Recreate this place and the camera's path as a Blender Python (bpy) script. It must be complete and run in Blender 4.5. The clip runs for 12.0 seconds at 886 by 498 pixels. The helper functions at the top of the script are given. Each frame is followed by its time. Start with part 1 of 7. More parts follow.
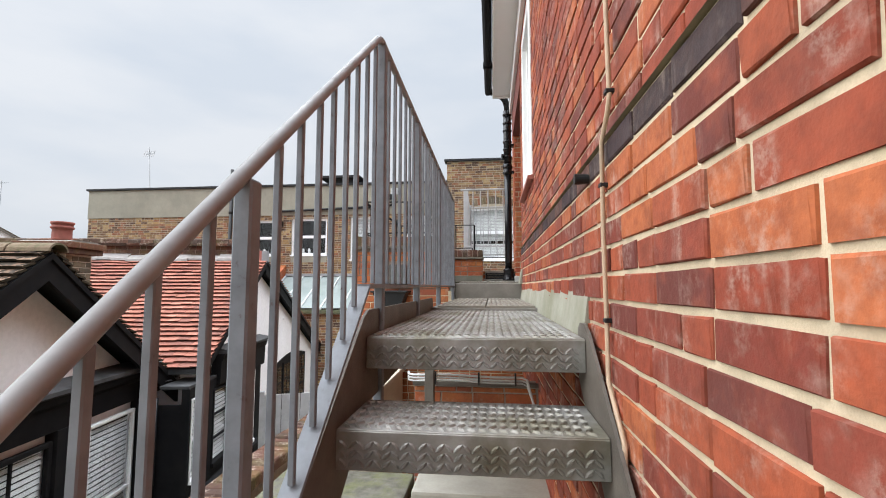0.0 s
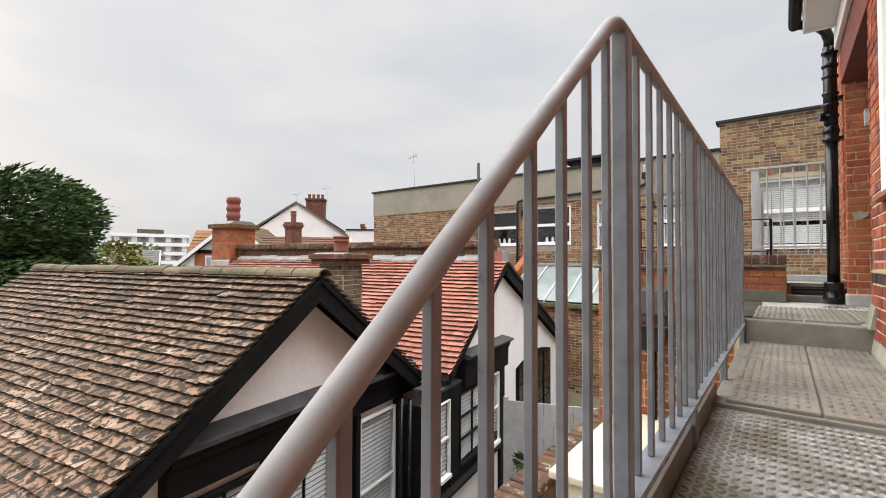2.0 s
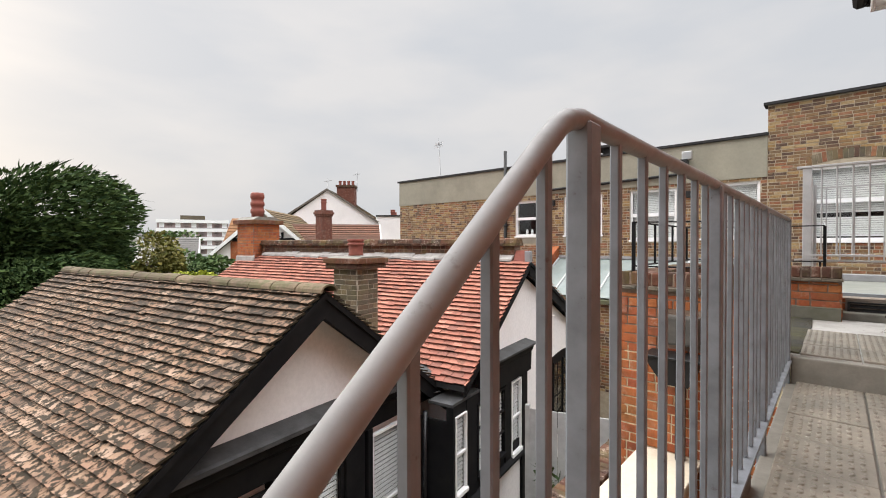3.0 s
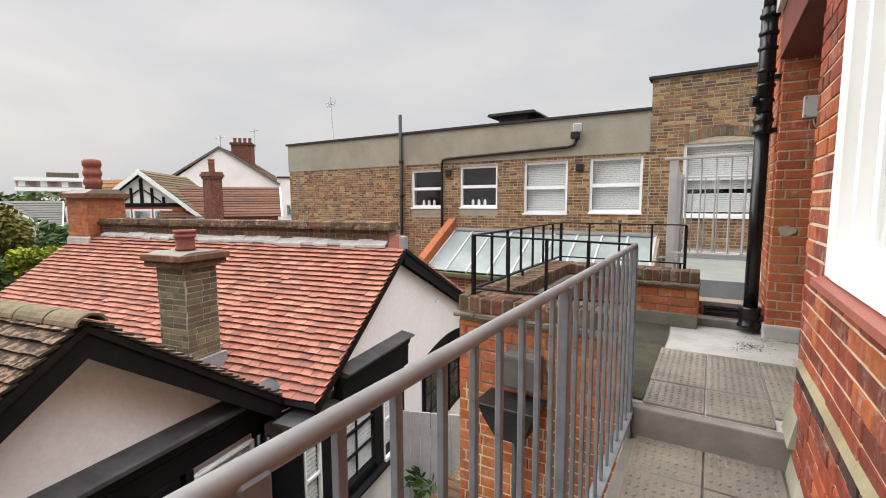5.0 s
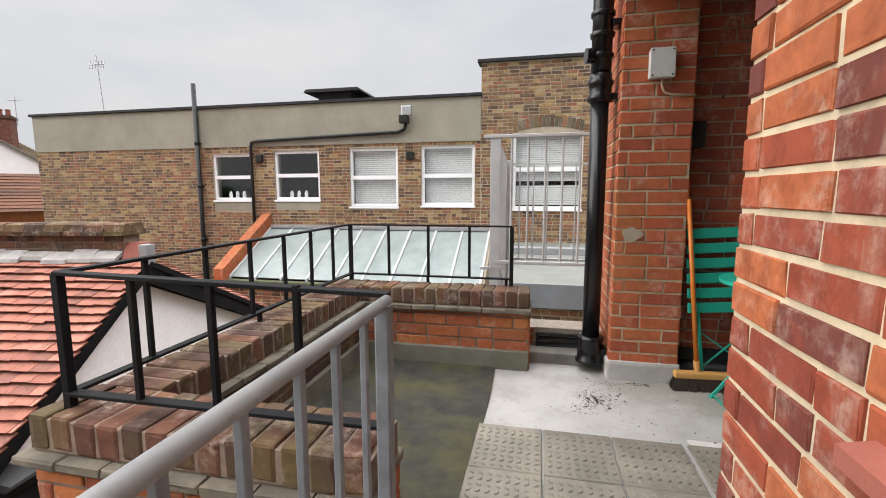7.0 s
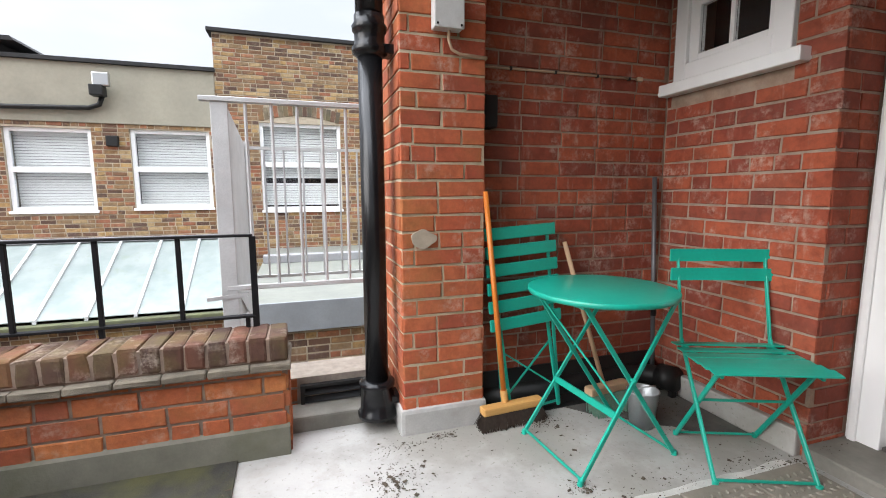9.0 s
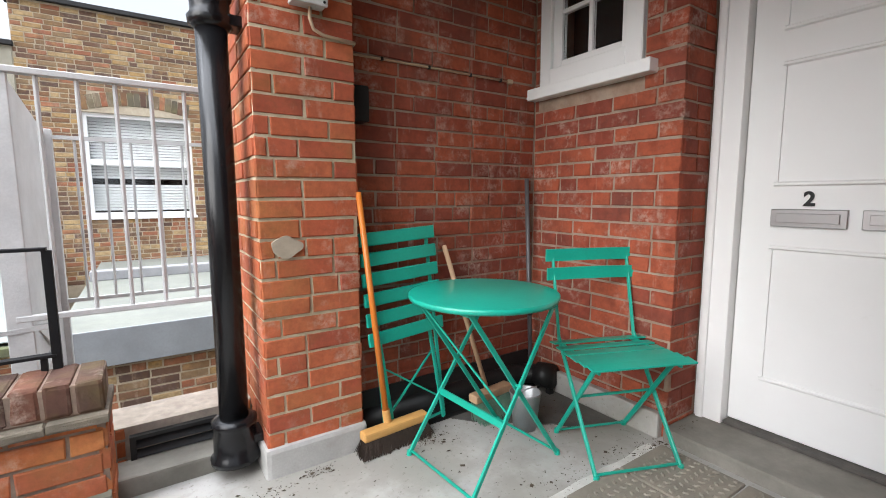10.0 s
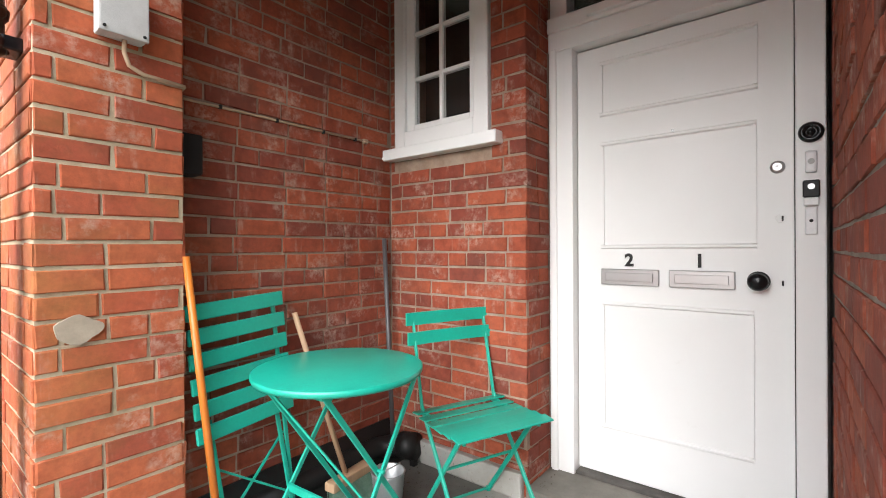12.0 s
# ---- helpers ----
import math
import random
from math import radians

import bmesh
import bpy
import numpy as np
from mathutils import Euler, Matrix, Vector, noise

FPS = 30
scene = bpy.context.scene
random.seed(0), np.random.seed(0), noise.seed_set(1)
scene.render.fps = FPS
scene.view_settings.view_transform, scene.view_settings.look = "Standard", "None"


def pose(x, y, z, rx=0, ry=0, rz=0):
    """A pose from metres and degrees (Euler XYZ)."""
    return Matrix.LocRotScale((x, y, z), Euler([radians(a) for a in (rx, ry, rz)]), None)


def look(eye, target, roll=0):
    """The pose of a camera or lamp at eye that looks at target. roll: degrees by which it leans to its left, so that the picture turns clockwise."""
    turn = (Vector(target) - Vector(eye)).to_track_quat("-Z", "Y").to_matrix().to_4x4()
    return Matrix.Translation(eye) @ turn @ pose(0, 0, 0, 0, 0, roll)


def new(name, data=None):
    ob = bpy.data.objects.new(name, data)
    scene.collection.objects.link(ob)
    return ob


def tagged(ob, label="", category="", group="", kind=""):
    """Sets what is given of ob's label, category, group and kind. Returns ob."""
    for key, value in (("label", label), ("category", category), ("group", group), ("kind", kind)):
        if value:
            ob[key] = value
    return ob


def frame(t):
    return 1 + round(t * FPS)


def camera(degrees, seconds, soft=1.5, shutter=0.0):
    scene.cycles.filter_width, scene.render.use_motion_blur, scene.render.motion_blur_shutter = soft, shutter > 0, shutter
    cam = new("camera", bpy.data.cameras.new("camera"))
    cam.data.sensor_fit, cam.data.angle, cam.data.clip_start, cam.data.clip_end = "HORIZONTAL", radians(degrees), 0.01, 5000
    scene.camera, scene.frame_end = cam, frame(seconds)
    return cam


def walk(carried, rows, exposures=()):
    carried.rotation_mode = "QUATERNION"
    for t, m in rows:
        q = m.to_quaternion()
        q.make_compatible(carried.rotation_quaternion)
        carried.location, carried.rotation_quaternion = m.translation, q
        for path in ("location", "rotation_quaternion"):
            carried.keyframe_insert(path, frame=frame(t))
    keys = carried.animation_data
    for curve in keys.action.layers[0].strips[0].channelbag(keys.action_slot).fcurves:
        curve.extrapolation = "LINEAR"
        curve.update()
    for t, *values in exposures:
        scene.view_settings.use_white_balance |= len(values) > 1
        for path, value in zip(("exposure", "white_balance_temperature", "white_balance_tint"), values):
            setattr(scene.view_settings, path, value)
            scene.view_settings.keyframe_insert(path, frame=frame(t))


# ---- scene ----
cam = camera(89.5, 12.0, 1.0)
METRES, EYE, TILT, LEAN, TURN = 5.6, 1.05, 0.0, 0.0, 6.2
ROWS = [
    (0.0, 0.0, 0.0, 0.0, -0.0, 4.8, -0.06),
    (0.5, -0.0055, 0.0301, 0.0213, 9.86, 5.08, -0.2),
    (1.0, -0.0036, 0.065, 0.0389, 18.64, 4.53, -0.26),
    (1.5, -0.011, 0.1022, 0.0588, 25.68, 3.25, -0.28),
    (2.0, -0.0151, 0.1306, 0.0854, 31.02, 1.51, -0.23),
    (2.5, -0.0136, 0.1649, 0.1156, 35.14, 0.14, -0.16),
    (4.5, 0.0083, 0.3336, 0.2022, 29.41, -4.32, 0.22),
    (5.0, 0.0315, 0.4016, 0.2133, 24.76, -5.99, 0.25),
    (5.5, 0.0376, 0.4775, 0.2133, 19.92, -6.86, 0.17),
    (6.0, 0.042, 0.5564, 0.2135, 15.76, -7.04, 0.17),
    (6.5, 0.0551, 0.6348, 0.2141, 11.3, -7.08, 0.16),
    (8.5, 0.0719, 0.8409, 0.208, -15.36, -7.1, 0.09),
    (9.0, 0.0826, 0.8684, 0.2056, -24.14, -7.07, 0.19),
    (9.5, 0.0937, 0.8857, 0.2049, -32.81, -7.02, 0.21),
    (10.0, 0.1, 0.8968, 0.2032, -39.98, -6.61, 0.2),
    (10.5, 0.1037, 0.904, 0.2049, -45.87, -5.38, 0.12),
    (11.0, 0.1072, 0.9084, 0.2067, -50.85, -3.48, 0.15),
    (11.5, 0.1112, 0.9099, 0.2088, -54.88, -1.54, 0.23),
    (12.0, 0.1153, 0.91, 0.2114, -58.03, -0.08, 0.32),
]
EXPOSURES = [(0.0, 0.55, 6150, 9), (1.5, 0.48, 6550, 10), (5.5, 0.38, 6650, 11), (6.6, 0.4, 6600, 11), (8.4, 0.84, 6250, 11), (9.5, 0.98, 6150, 10), (10.5, 1.14, 6150, 10), (12.0, 1.52, 6250, 10)]
walk(cam, [(t, pose(0, 0, EYE, TILT, LEAN, TURN) @ pose(METRES * x, METRES * y, METRES * z, 90 + pitch, roll, yaw)) for t, x, y, z, yaw, pitch, roll in ROWS], EXPOSURES)

# ---- world and sun: overcast, brightest overhead ----
SKY, SUN = 1.0, 1.95
world = bpy.data.worlds.new("overcast_sky")
scene.world = world
world.use_nodes = True
wn, wl = world.node_tree.nodes, world.node_tree.links
wn.clear()
w_out = wn.new("ShaderNodeOutputWorld")
w_bg = wn.new("ShaderNodeBackground")
w_sky = wn.new("ShaderNodeTexSky")
w_sky.sky_type = "NISHITA"
w_sky.sun_disc = False
w_sky.sun_elevation, w_sky.sun_rotation = radians(22), radians(256)
w_sky.air_density, w_sky.dust_density, w_sky.ozone_density = 1.0, 6.0, 1.0
w_co = wn.new("ShaderNodeTexCoord")
w_sep = wn.new("ShaderNodeSeparateXYZ")
wl.new(w_co.outputs["Generated"], w_sep.inputs[0])
w_map = wn.new("ShaderNodeMapping")
w_map.inputs["Scale"].default_value = (1.6, 1.6, 5.0)
wl.new(w_co.outputs["Generated"], w_map.inputs[0])
w_noise = wn.new("ShaderNodeTexNoise")
w_noise.inputs["Scale"].default_value, w_noise.inputs["Detail"].default_value = 1.7, 6.0
w_noise.inputs["Roughness"].default_value = 0.5
wl.new(w_map.outputs[0], w_noise.inputs["Vector"])
w_cloud = wn.new("ShaderNodeValToRGB")
w_cloud.color_ramp.elements[0].position, w_cloud.color_ramp.elements[0].color = 0.34, (0.79, 0.825, 0.875, 1)
w_cloud.color_ramp.elements[1].position, w_cloud.color_ramp.elements[1].color = 0.64, (0.93, 0.93, 0.94, 1)
wl.new(w_noise.outputs["Fac"], w_cloud.inputs[0])
w_rise = wn.new("ShaderNodeValToRGB")
rise = w_rise.color_ramp
rise.elements[0].position, rise.elements[0].color = 0.0, (0.205, 0.205, 0.205, 1)
rise.elements[1].position, rise.elements[1].color = 1.0, (1.55, 1.55, 1.55, 1)
for pos, val in ((0.12, 0.205), (0.585, 0.222), (0.70, 1.42)):
    el = rise.elements.new(pos)
    el.color = (val, val, val, 1)
wl.new(w_sep.outputs["Z"], w_rise.inputs[0])
w_mul = wn.new("ShaderNodeMix")
w_mul.data_type, w_mul.blend_type = "RGBA", "MULTIPLY"
w_mul.inputs[0].default_value = 1.0
wl.new(w_cloud.outputs[0], w_mul.inputs[6])
wl.new(w_rise.outputs[0], w_mul.inputs[7])
w_gain = wn.new("ShaderNodeVectorMath")
w_gain.operation = "SCALE"
w_gain.inputs["Scale"].default_value = 3.0
wl.new(w_mul.outputs[2], w_gain.inputs[0])
w_skys = wn.new("ShaderNodeVectorMath")
w_skys.operation = "SCALE"
w_skys.inputs["Scale"].default_value = 0.1
wl.new(w_sky.outputs[0], w_skys.inputs[0])
w_mix = wn.new("ShaderNodeMix")
w_mix.data_type = "RGBA"
w_mix.inputs[0].default_value = 0.93
wl.new(w_skys.outputs[0], w_mix.inputs[6])
wl.new(w_gain.outputs[0], w_mix.inputs[7])
w_bg.inputs["Strength"].default_value = SKY
wl.new(w_mix.outputs[2], w_bg.inputs["Color"])
wl.new(w_bg.outputs[0], w_out.inputs["Surface"])
sun = new("sun", bpy.data.lights.new("sun", "SUN"))
sun.data.energy, sun.data.angle, sun.data.color = SUN, radians(52), (1.0, 0.97, 0.93)
sun.matrix_world = look((-9.0, -2.24, 3.75), (0, 0, 0))


# ---- materials ----
class Mat:
    """A small builder for node materials."""

    def __init__(self, name, rough=0.6, metal=0.0, color=(0.5, 0.5, 0.5)):
        self.m = bpy.data.materials.new(name)
        self.m.use_nodes = True
        self.n, self.l = self.m.node_tree.nodes, self.m.node_tree.links
        self.b = self.n["Principled BSDF"]
        self.b.inputs["Roughness"].default_value = rough
        self.b.inputs["Metallic"].default_value = metal
        self.b.inputs["Base Color"].default_value = (*color, 1)
        self.geo = None
        self.height = None

    def pos(self, scale=(1, 1, 1)):
        if self.geo is None:
            self.geo = self.n.new("ShaderNodeNewGeometry")
        mp = self.n.new("ShaderNodeMapping")
        mp.inputs["Scale"].default_value = scale
        self.l.new(self.geo.outputs["Position"], mp.inputs[0])
        return mp.outputs[0]

    def noise(self, scale, detail=4.0, rough=0.55, stretch=(1, 1, 1)):
        t = self.n.new("ShaderNodeTexNoise")
        t.inputs["Scale"].default_value, t.inputs["Detail"].default_value, t.inputs["Roughness"].default_value = scale, detail, rough
        self.l.new(self.pos(stretch), t.inputs["Vector"])
        return t.outputs["Fac"]

    def ramp(self, fac, stops, constant=False):
        r = self.n.new("ShaderNodeValToRGB")
        e = r.color_ramp.elements
        while len(e) < len(stops):
            e.new(0.5)
        for el, (p, c) in zip(e, stops):
            el.position = p
            el.color = (*c, 1) if len(c) == 3 else c
        if constant:
            r.color_ramp.interpolation = "CONSTANT"
        self.l.new(fac, r.inputs[0])
        return r.outputs[0]

    def mask(self, fac, low, high):
        return self.ramp(fac, [(low, (0, 0, 0)), (high, (1, 1, 1))])

    def scaled(self, fac, k):
        m = self.n.new("ShaderNodeMath")
        m.operation = "MULTIPLY"
        self.l.new(fac, m.inputs[0])
        if isinstance(k, (int, float)):
            m.inputs[1].default_value = k
        else:
            self.l.new(k, m.inputs[1])
        return m.outputs[0]

    def mix(self, fac, a, b, blend="MIX"):
        m = self.n.new("ShaderNodeMix")
        m.data_type, m.blend_type = "RGBA", blend
        for sock, v in ((m.inputs[0], fac), (m.inputs[6], a), (m.inputs[7], b)):
            if isinstance(v, (int, float)):
                sock.default_value = v
            elif isinstance(v, tuple):
                sock.default_value = (*v, 1)
            else:
                self.l.new(v, sock)
        return m.outputs[2]

    def random(self, island):
        if island:
            if self.geo is None:
                self.geo = self.n.new("ShaderNodeNewGeometry")
            return self.geo.outputs["Random Per Island"]
        o = self.n.new("ShaderNodeObjectInfo")
        return o.outputs["Random"]

    def base(self, c):
        self.l.new(c, self.b.inputs["Base Color"])
        return self

    def roughness(self, fac, low, high):
        r = self.ramp(fac, [(0.2, (low,) * 3), (0.8, (high,) * 3)])
        self.l.new(r, self.b.inputs["Roughness"])
        return self

    def bump(self, fac, strength=0.3, dist=0.004):
        bp = self.n.new("ShaderNodeBump")
        bp.inputs["Strength"].default_value, bp.inputs["Distance"].default_value = strength, dist
        self.l.new(fac, bp.inputs["Height"])
        if self.height is not None:
            self.l.new(self.height, bp.inputs["Normal"])
        self.height = bp.outputs[0]
        self.l.new(self.height, self.b.inputs["Normal"])
        return self


def brick_material(name, colours, island, white=0.0, grime=0.25, moss=0.0, rough=0.85):
    k = Mat(name, rough)
    k.b.inputs["Specular IOR Level"].default_value = 0.2
    n = len(colours)
    c = k.ramp(k.random(island), [(i / n, col) for i, col in enumerate(colours)], True)
    big, fine = k.noise(3.0), k.noise(55.0, 5.0, 0.65)
    c = k.mix(k.scaled(k.mask(fine, 0.35, 0.75), 0.35), c, (0.10, 0.045, 0.03))
    c = k.mix(k.scaled(k.mask(k.noise(17.0, 4.0, 0.6), 0.42, 0.72), 0.6), c, tuple(v * 0.45 for v in colours[0]))
    c = k.mix(k.scaled(k.mask(k.noise(11.0, 3.0, 0.5), 0.55, 0.75), 0.3), c, tuple(min(v * 1.35, 0.8) for v in colours[1]))
    c = k.mix(k.scaled(k.mask(big, 0.45, 0.75), grime), c, (0.06, 0.045, 0.04))
    if white:
        w = k.scaled(k.mask(k.noise(7.0, 5.0, 0.6), 0.52, 0.68), k.mask(k.noise(38.0, 4.0, 0.7), 0.42, 0.62))
        c = k.mix(k.scaled(w, white), c, (0.62, 0.52, 0.43))
        run = k.scaled(k.mask(k.noise(14.0, 4.0, 0.6, (1, 1, 0.16)), 0.60, 0.72), k.mask(k.noise(30.0, 4.0, 0.7), 0.38, 0.62))
        c = k.mix(k.scaled(run, 0.35), c, (0.58, 0.47, 0.38))
    if moss:
        c = k.mix(k.scaled(k.mask(k.noise(4.0, 5.0, 0.6), 0.45, 0.7), moss), c, (0.16, 0.15, 0.04))
    k.base(c).bump(fine, 0.5, 0.004).bump(k.noise(160.0, 3.0), 0.3, 0.0015)
    return k.m


def rough_material(name, a, b, scale=6.0, rough=0.85, dark=None, dark_amount=0.4, bump=0.4, dist=0.003, stretch=(1, 1, 1), metal=0.0, gloss=0.5):
    """Two-tone surface with fine grain and, if given, larger stains."""
    k = Mat(name, rough, metal)
    k.b.inputs["Specular IOR Level"].default_value = gloss
    c = k.mix(k.mask(k.noise(scale, 5.0, 0.6, stretch), 0.32, 0.7), a, b)
    fine = k.noise(scale * 14, 4.0, 0.65, stretch)
    c = k.mix(k.scaled(k.mask(fine, 0.4, 0.75), 0.25), c, tuple(v * 0.55 for v in a))
    if dark:
        c = k.mix(k.scaled(k.mask(k.noise(scale * 0.35, 6.0, 0.65), 0.45, 0.68), dark_amount), c, dark)
    k.base(c).bump(fine, bump, dist)
    return k.m


RED = [(0.28, 0.06, 0.032), (0.37, 0.088, 0.038), (0.20, 0.045, 0.030), (0.44, 0.13, 0.05), (0.31, 0.07, 0.035), (0.24, 0.055, 0.034), (0.15, 0.042, 0.033)]
ORANGE = [(0.46, 0.14, 0.05), (0.40, 0.11, 0.045), (0.50, 0.17, 0.06), (0.34, 0.09, 0.045), (0.43, 0.13, 0.05)]
YELLOW = [(0.24, 0.145, 0.07), (0.37, 0.24, 0.10), (0.17, 0.09, 0.05), (0.26, 0.10, 0.055), (0.08, 0.05, 0.04), (0.40, 0.29, 0.15), (0.20, 0.12, 0.06), (0.30, 0.13, 0.07), (0.12, 0.07, 0.05), (0.22, 0.15, 0.085)]
DARK = [(0.075, 0.036, 0.028), (0.11, 0.048, 0.032), (0.06, 0.036, 0.032), (0.15, 0.06, 0.037), (0.09, 0.048, 0.036)]
GREY = [(0.17, 0.14, 0.095), (0.115, 0.105, 0.075), (0.24, 0.185, 0.115), (0.15, 0.11, 0.075), (0.085, 0.075, 0.058)]
BLUE = [(0.045, 0.032, 0.035), (0.07, 0.045, 0.042), (0.12, 0.055, 0.042), (0.055, 0.04, 0.04)]
brick_red, brick_red_i = [brick_material("red_brick", RED, i, 0.35, 0.3) for i in (False, True)]
brick_alcove, brick_alcove_i = [brick_material("red_brick_salted", [(0.33, 0.075, 0.04), (0.38, 0.092, 0.044), (0.26, 0.06, 0.037), (0.36, 0.085, 0.042), (0.23, 0.055, 0.036), (0.30, 0.068, 0.038)], i, 0.4, 0.4) for i in (False, True)]
brick_pier, brick_pier_i = [brick_material("red_brick_mossy", [(0.46, 0.115, 0.05), (0.41, 0.095, 0.045), (0.48, 0.13, 0.055), (0.36, 0.08, 0.042)], i, 0.4, 0.2, 0.28) for i in (False, True)]
brick_orange, brick_orange_i = [brick_material("orange_brick", ORANGE, i, 0.3, 0.35, 0.25) for i in (False, True)]
brick_dark, brick_dark_i = [brick_material("weathered_dark_brick", DARK, i, 0.25, 0.3, 0.25) for i in (False, True)]
brick_yellow, brick_yellow_i = [brick_material("yellow_stock_brick", YELLOW, i, 0.15, 0.35) for i in (False, True)]
brick_grey, brick_grey_i = [brick_material("grey_stock_brick", GREY, i, 0.15, 0.3, 0.3) for i in (False, True)]
brick_blue, brick_blue_i = [brick_material("blue_black_brick", BLUE, i, 0.15, 0.2) for i in (False, True)]
mortar_cream = rough_material("cream_mortar", (0.66, 0.55, 0.38), (0.52, 0.43, 0.29), 20, 0.95, (0.16, 0.13, 0.10), 0.3)
mortar_grey = rough_material("grey_mortar", (0.36, 0.31, 0.25), (0.24, 0.20, 0.17), 20, 0.95, (0.10, 0.08, 0.07), 0.4)
mortar_dark = rough_material("sooty_mortar", (0.25, 0.18, 0.13), (0.16, 0.11, 0.085), 20, 0.95, (0.06, 0.05, 0.045), 0.5)
mortar_stock = rough_material("stock_mortar", (0.42, 0.36, 0.27), (0.32, 0.27, 0.20), 12, 0.95, (0.14, 0.115, 0.09), 0.4)
mortar_porch = rough_material("brown_porch_mortar", (0.33, 0.235, 0.17), (0.22, 0.15, 0.11), 16, 0.95, (0.42, 0.36, 0.30), 0.4)
concrete = Mat("pale_worn_concrete", 0.72)
c_ = concrete.mix(concrete.mask(concrete.noise(2.6, 6.0, 0.6), 0.35, 0.65), (0.40, 0.385, 0.36), (0.31, 0.30, 0.28))
c_ = concrete.mix(concrete.scaled(concrete.mask(concrete.noise(1.3, 7.0, 0.68), 0.52, 0.62), 0.55), c_, (0.25, 0.235, 0.20))
c_ = concrete.mix(concrete.scaled(concrete.mask(concrete.noise(7.0, 6.0, 0.7), 0.56, 0.66), 0.5), c_, (0.30, 0.28, 0.25))
c_ = concrete.mix(concrete.scaled(concrete.mask(concrete.noise(46.0, 5.0, 0.7), 0.60, 0.68), 0.6), c_, (0.13, 0.115, 0.09))
concrete.base(c_).roughness(concrete.noise(5.0), 0.5, 0.85).bump(concrete.noise(38.0, 5.0, 0.65), 0.4, 0.003).bump(concrete.noise(6.0), 0.3, 0.006)
concrete = concrete.m
concrete_wet = rough_material("worn_concrete_kerb", (0.24, 0.225, 0.195), (0.165, 0.155, 0.13), 5.0, 0.75, (0.07, 0.065, 0.05), 0.6)
concrete_band = rough_material("grey_render_band", (0.30, 0.28, 0.22), (0.24, 0.225, 0.18), 1.2, 0.9, (0.13, 0.12, 0.095), 0.55)
slab_mat = rough_material("grey_paving_slab", (0.25, 0.22, 0.175), (0.17, 0.155, 0.125), 6.0, 0.7, (0.07, 0.062, 0.05), 0.55)
asphalt = rough_material("mossy_asphalt", (0.050, 0.047, 0.039), (0.026, 0.025, 0.022), 9.0, 0.85, (0.080, 0.077, 0.027), 0.75, 0.6, 0.005, gloss=0.25)
steel = Mat("galvanised_plate", 0.45, 0.6)
c_ = steel.mix(steel.mask(steel.noise(9.0, 5.0), 0.35, 0.7), (0.38, 0.37, 0.345), (0.23, 0.22, 0.20))
c_ = steel.mix(steel.scaled(steel.mask(steel.noise(3.5, 6.0, 0.65), 0.45, 0.64), 0.75), c_, (0.13, 0.115, 0.065))
steel.base(c_).roughness(steel.noise(30.0), 0.42, 0.7).bump(steel.noise(120.0), 0.2, 0.001)
steel = steel.m
rail_paint = Mat("grey_rail_paint", 0.45)
rail_paint.b.inputs["Specular IOR Level"].default_value = 0.3
c_ = rail_paint.mix(rail_paint.mask(rail_paint.noise(14.0, 5.0, 0.6), 0.35, 0.7), (0.185, 0.20, 0.22), (0.12, 0.13, 0.142))
c_ = rail_paint.mix(rail_paint.scaled(rail_paint.mask(rail_paint.noise(28.0, 6.0, 0.7), 0.64, 0.73), 0.8), c_, (0.07, 0.035, 0.025))
rail_paint.base(c_).roughness(rail_paint.noise(40.0), 0.35, 0.55).bump(rail_paint.noise(70.0), 0.15, 0.001)
rail_paint = rail_paint.m
# Same rail paint made lighter: light on the upturned rail is in the colour
rail_top = Mat("pale_worn_rail_paint", 0.55)
rail_top.b.inputs["Specular IOR Level"].default_value = 0.25
c_ = rail_top.mix(rail_top.mask(rail_top.noise(9.0, 5.0, 0.6), 0.35, 0.7), (0.255, 0.252, 0.25), (0.185, 0.184, 0.182))
c_ = rail_top.mix(rail_top.scaled(rail_top.mask(rail_top.noise(26.0, 6.0, 0.72), 0.63, 0.74), 0.7), c_, (0.12, 0.105, 0.095))
rail_top.base(c_).roughness(rail_top.noise(40.0), 0.4, 0.6).bump(rail_top.noise(60.0), 0.35, 0.0015)
rail_top = rail_top.m
stringer_paint = rough_material("brown_oxidised_steel", (0.10, 0.085, 0.07), (0.15, 0.13, 0.105), 10, 0.6, (0.05, 0.04, 0.03), 0.5)
black_paint = rough_material("black_gloss_paint", (0.006, 0.006, 0.007), (0.010, 0.010, 0.011), 8, 0.6, (0.022, 0.020, 0.018), 0.3, 0.1, 0.001, gloss=0.12)
black_iron = rough_material("black_pipe_paint", (0.006, 0.006, 0.007), (0.010, 0.010, 0.011), 8, 0.25, None, 0.0, 0.1, 0.001, gloss=0.35)
white_paint = Mat("white_gloss_paint", 0.38)
c_ = white_paint.mix(white_paint.mask(white_paint.noise(2.2, 5.0), 0.3, 0.75), (0.82, 0.82, 0.815), (0.78, 0.78, 0.77))
c_ = white_paint.mix(white_paint.scaled(white_paint.mask(white_paint.noise(9.0, 6.0, 0.7), 0.66, 0.78), 0.25), c_, (0.55, 0.52, 0.47))
white_paint.base(c_).bump(white_paint.noise(28.0, 4.0, 0.6), 0.08, 0.002)
white_paint = white_paint.m
render_white = rough_material("white_render", (0.86, 0.82, 0.81), (0.82, 0.78, 0.77), 1.5, 0.9, (0.55, 0.51, 0.48), 0.22, 0.25, 0.002)
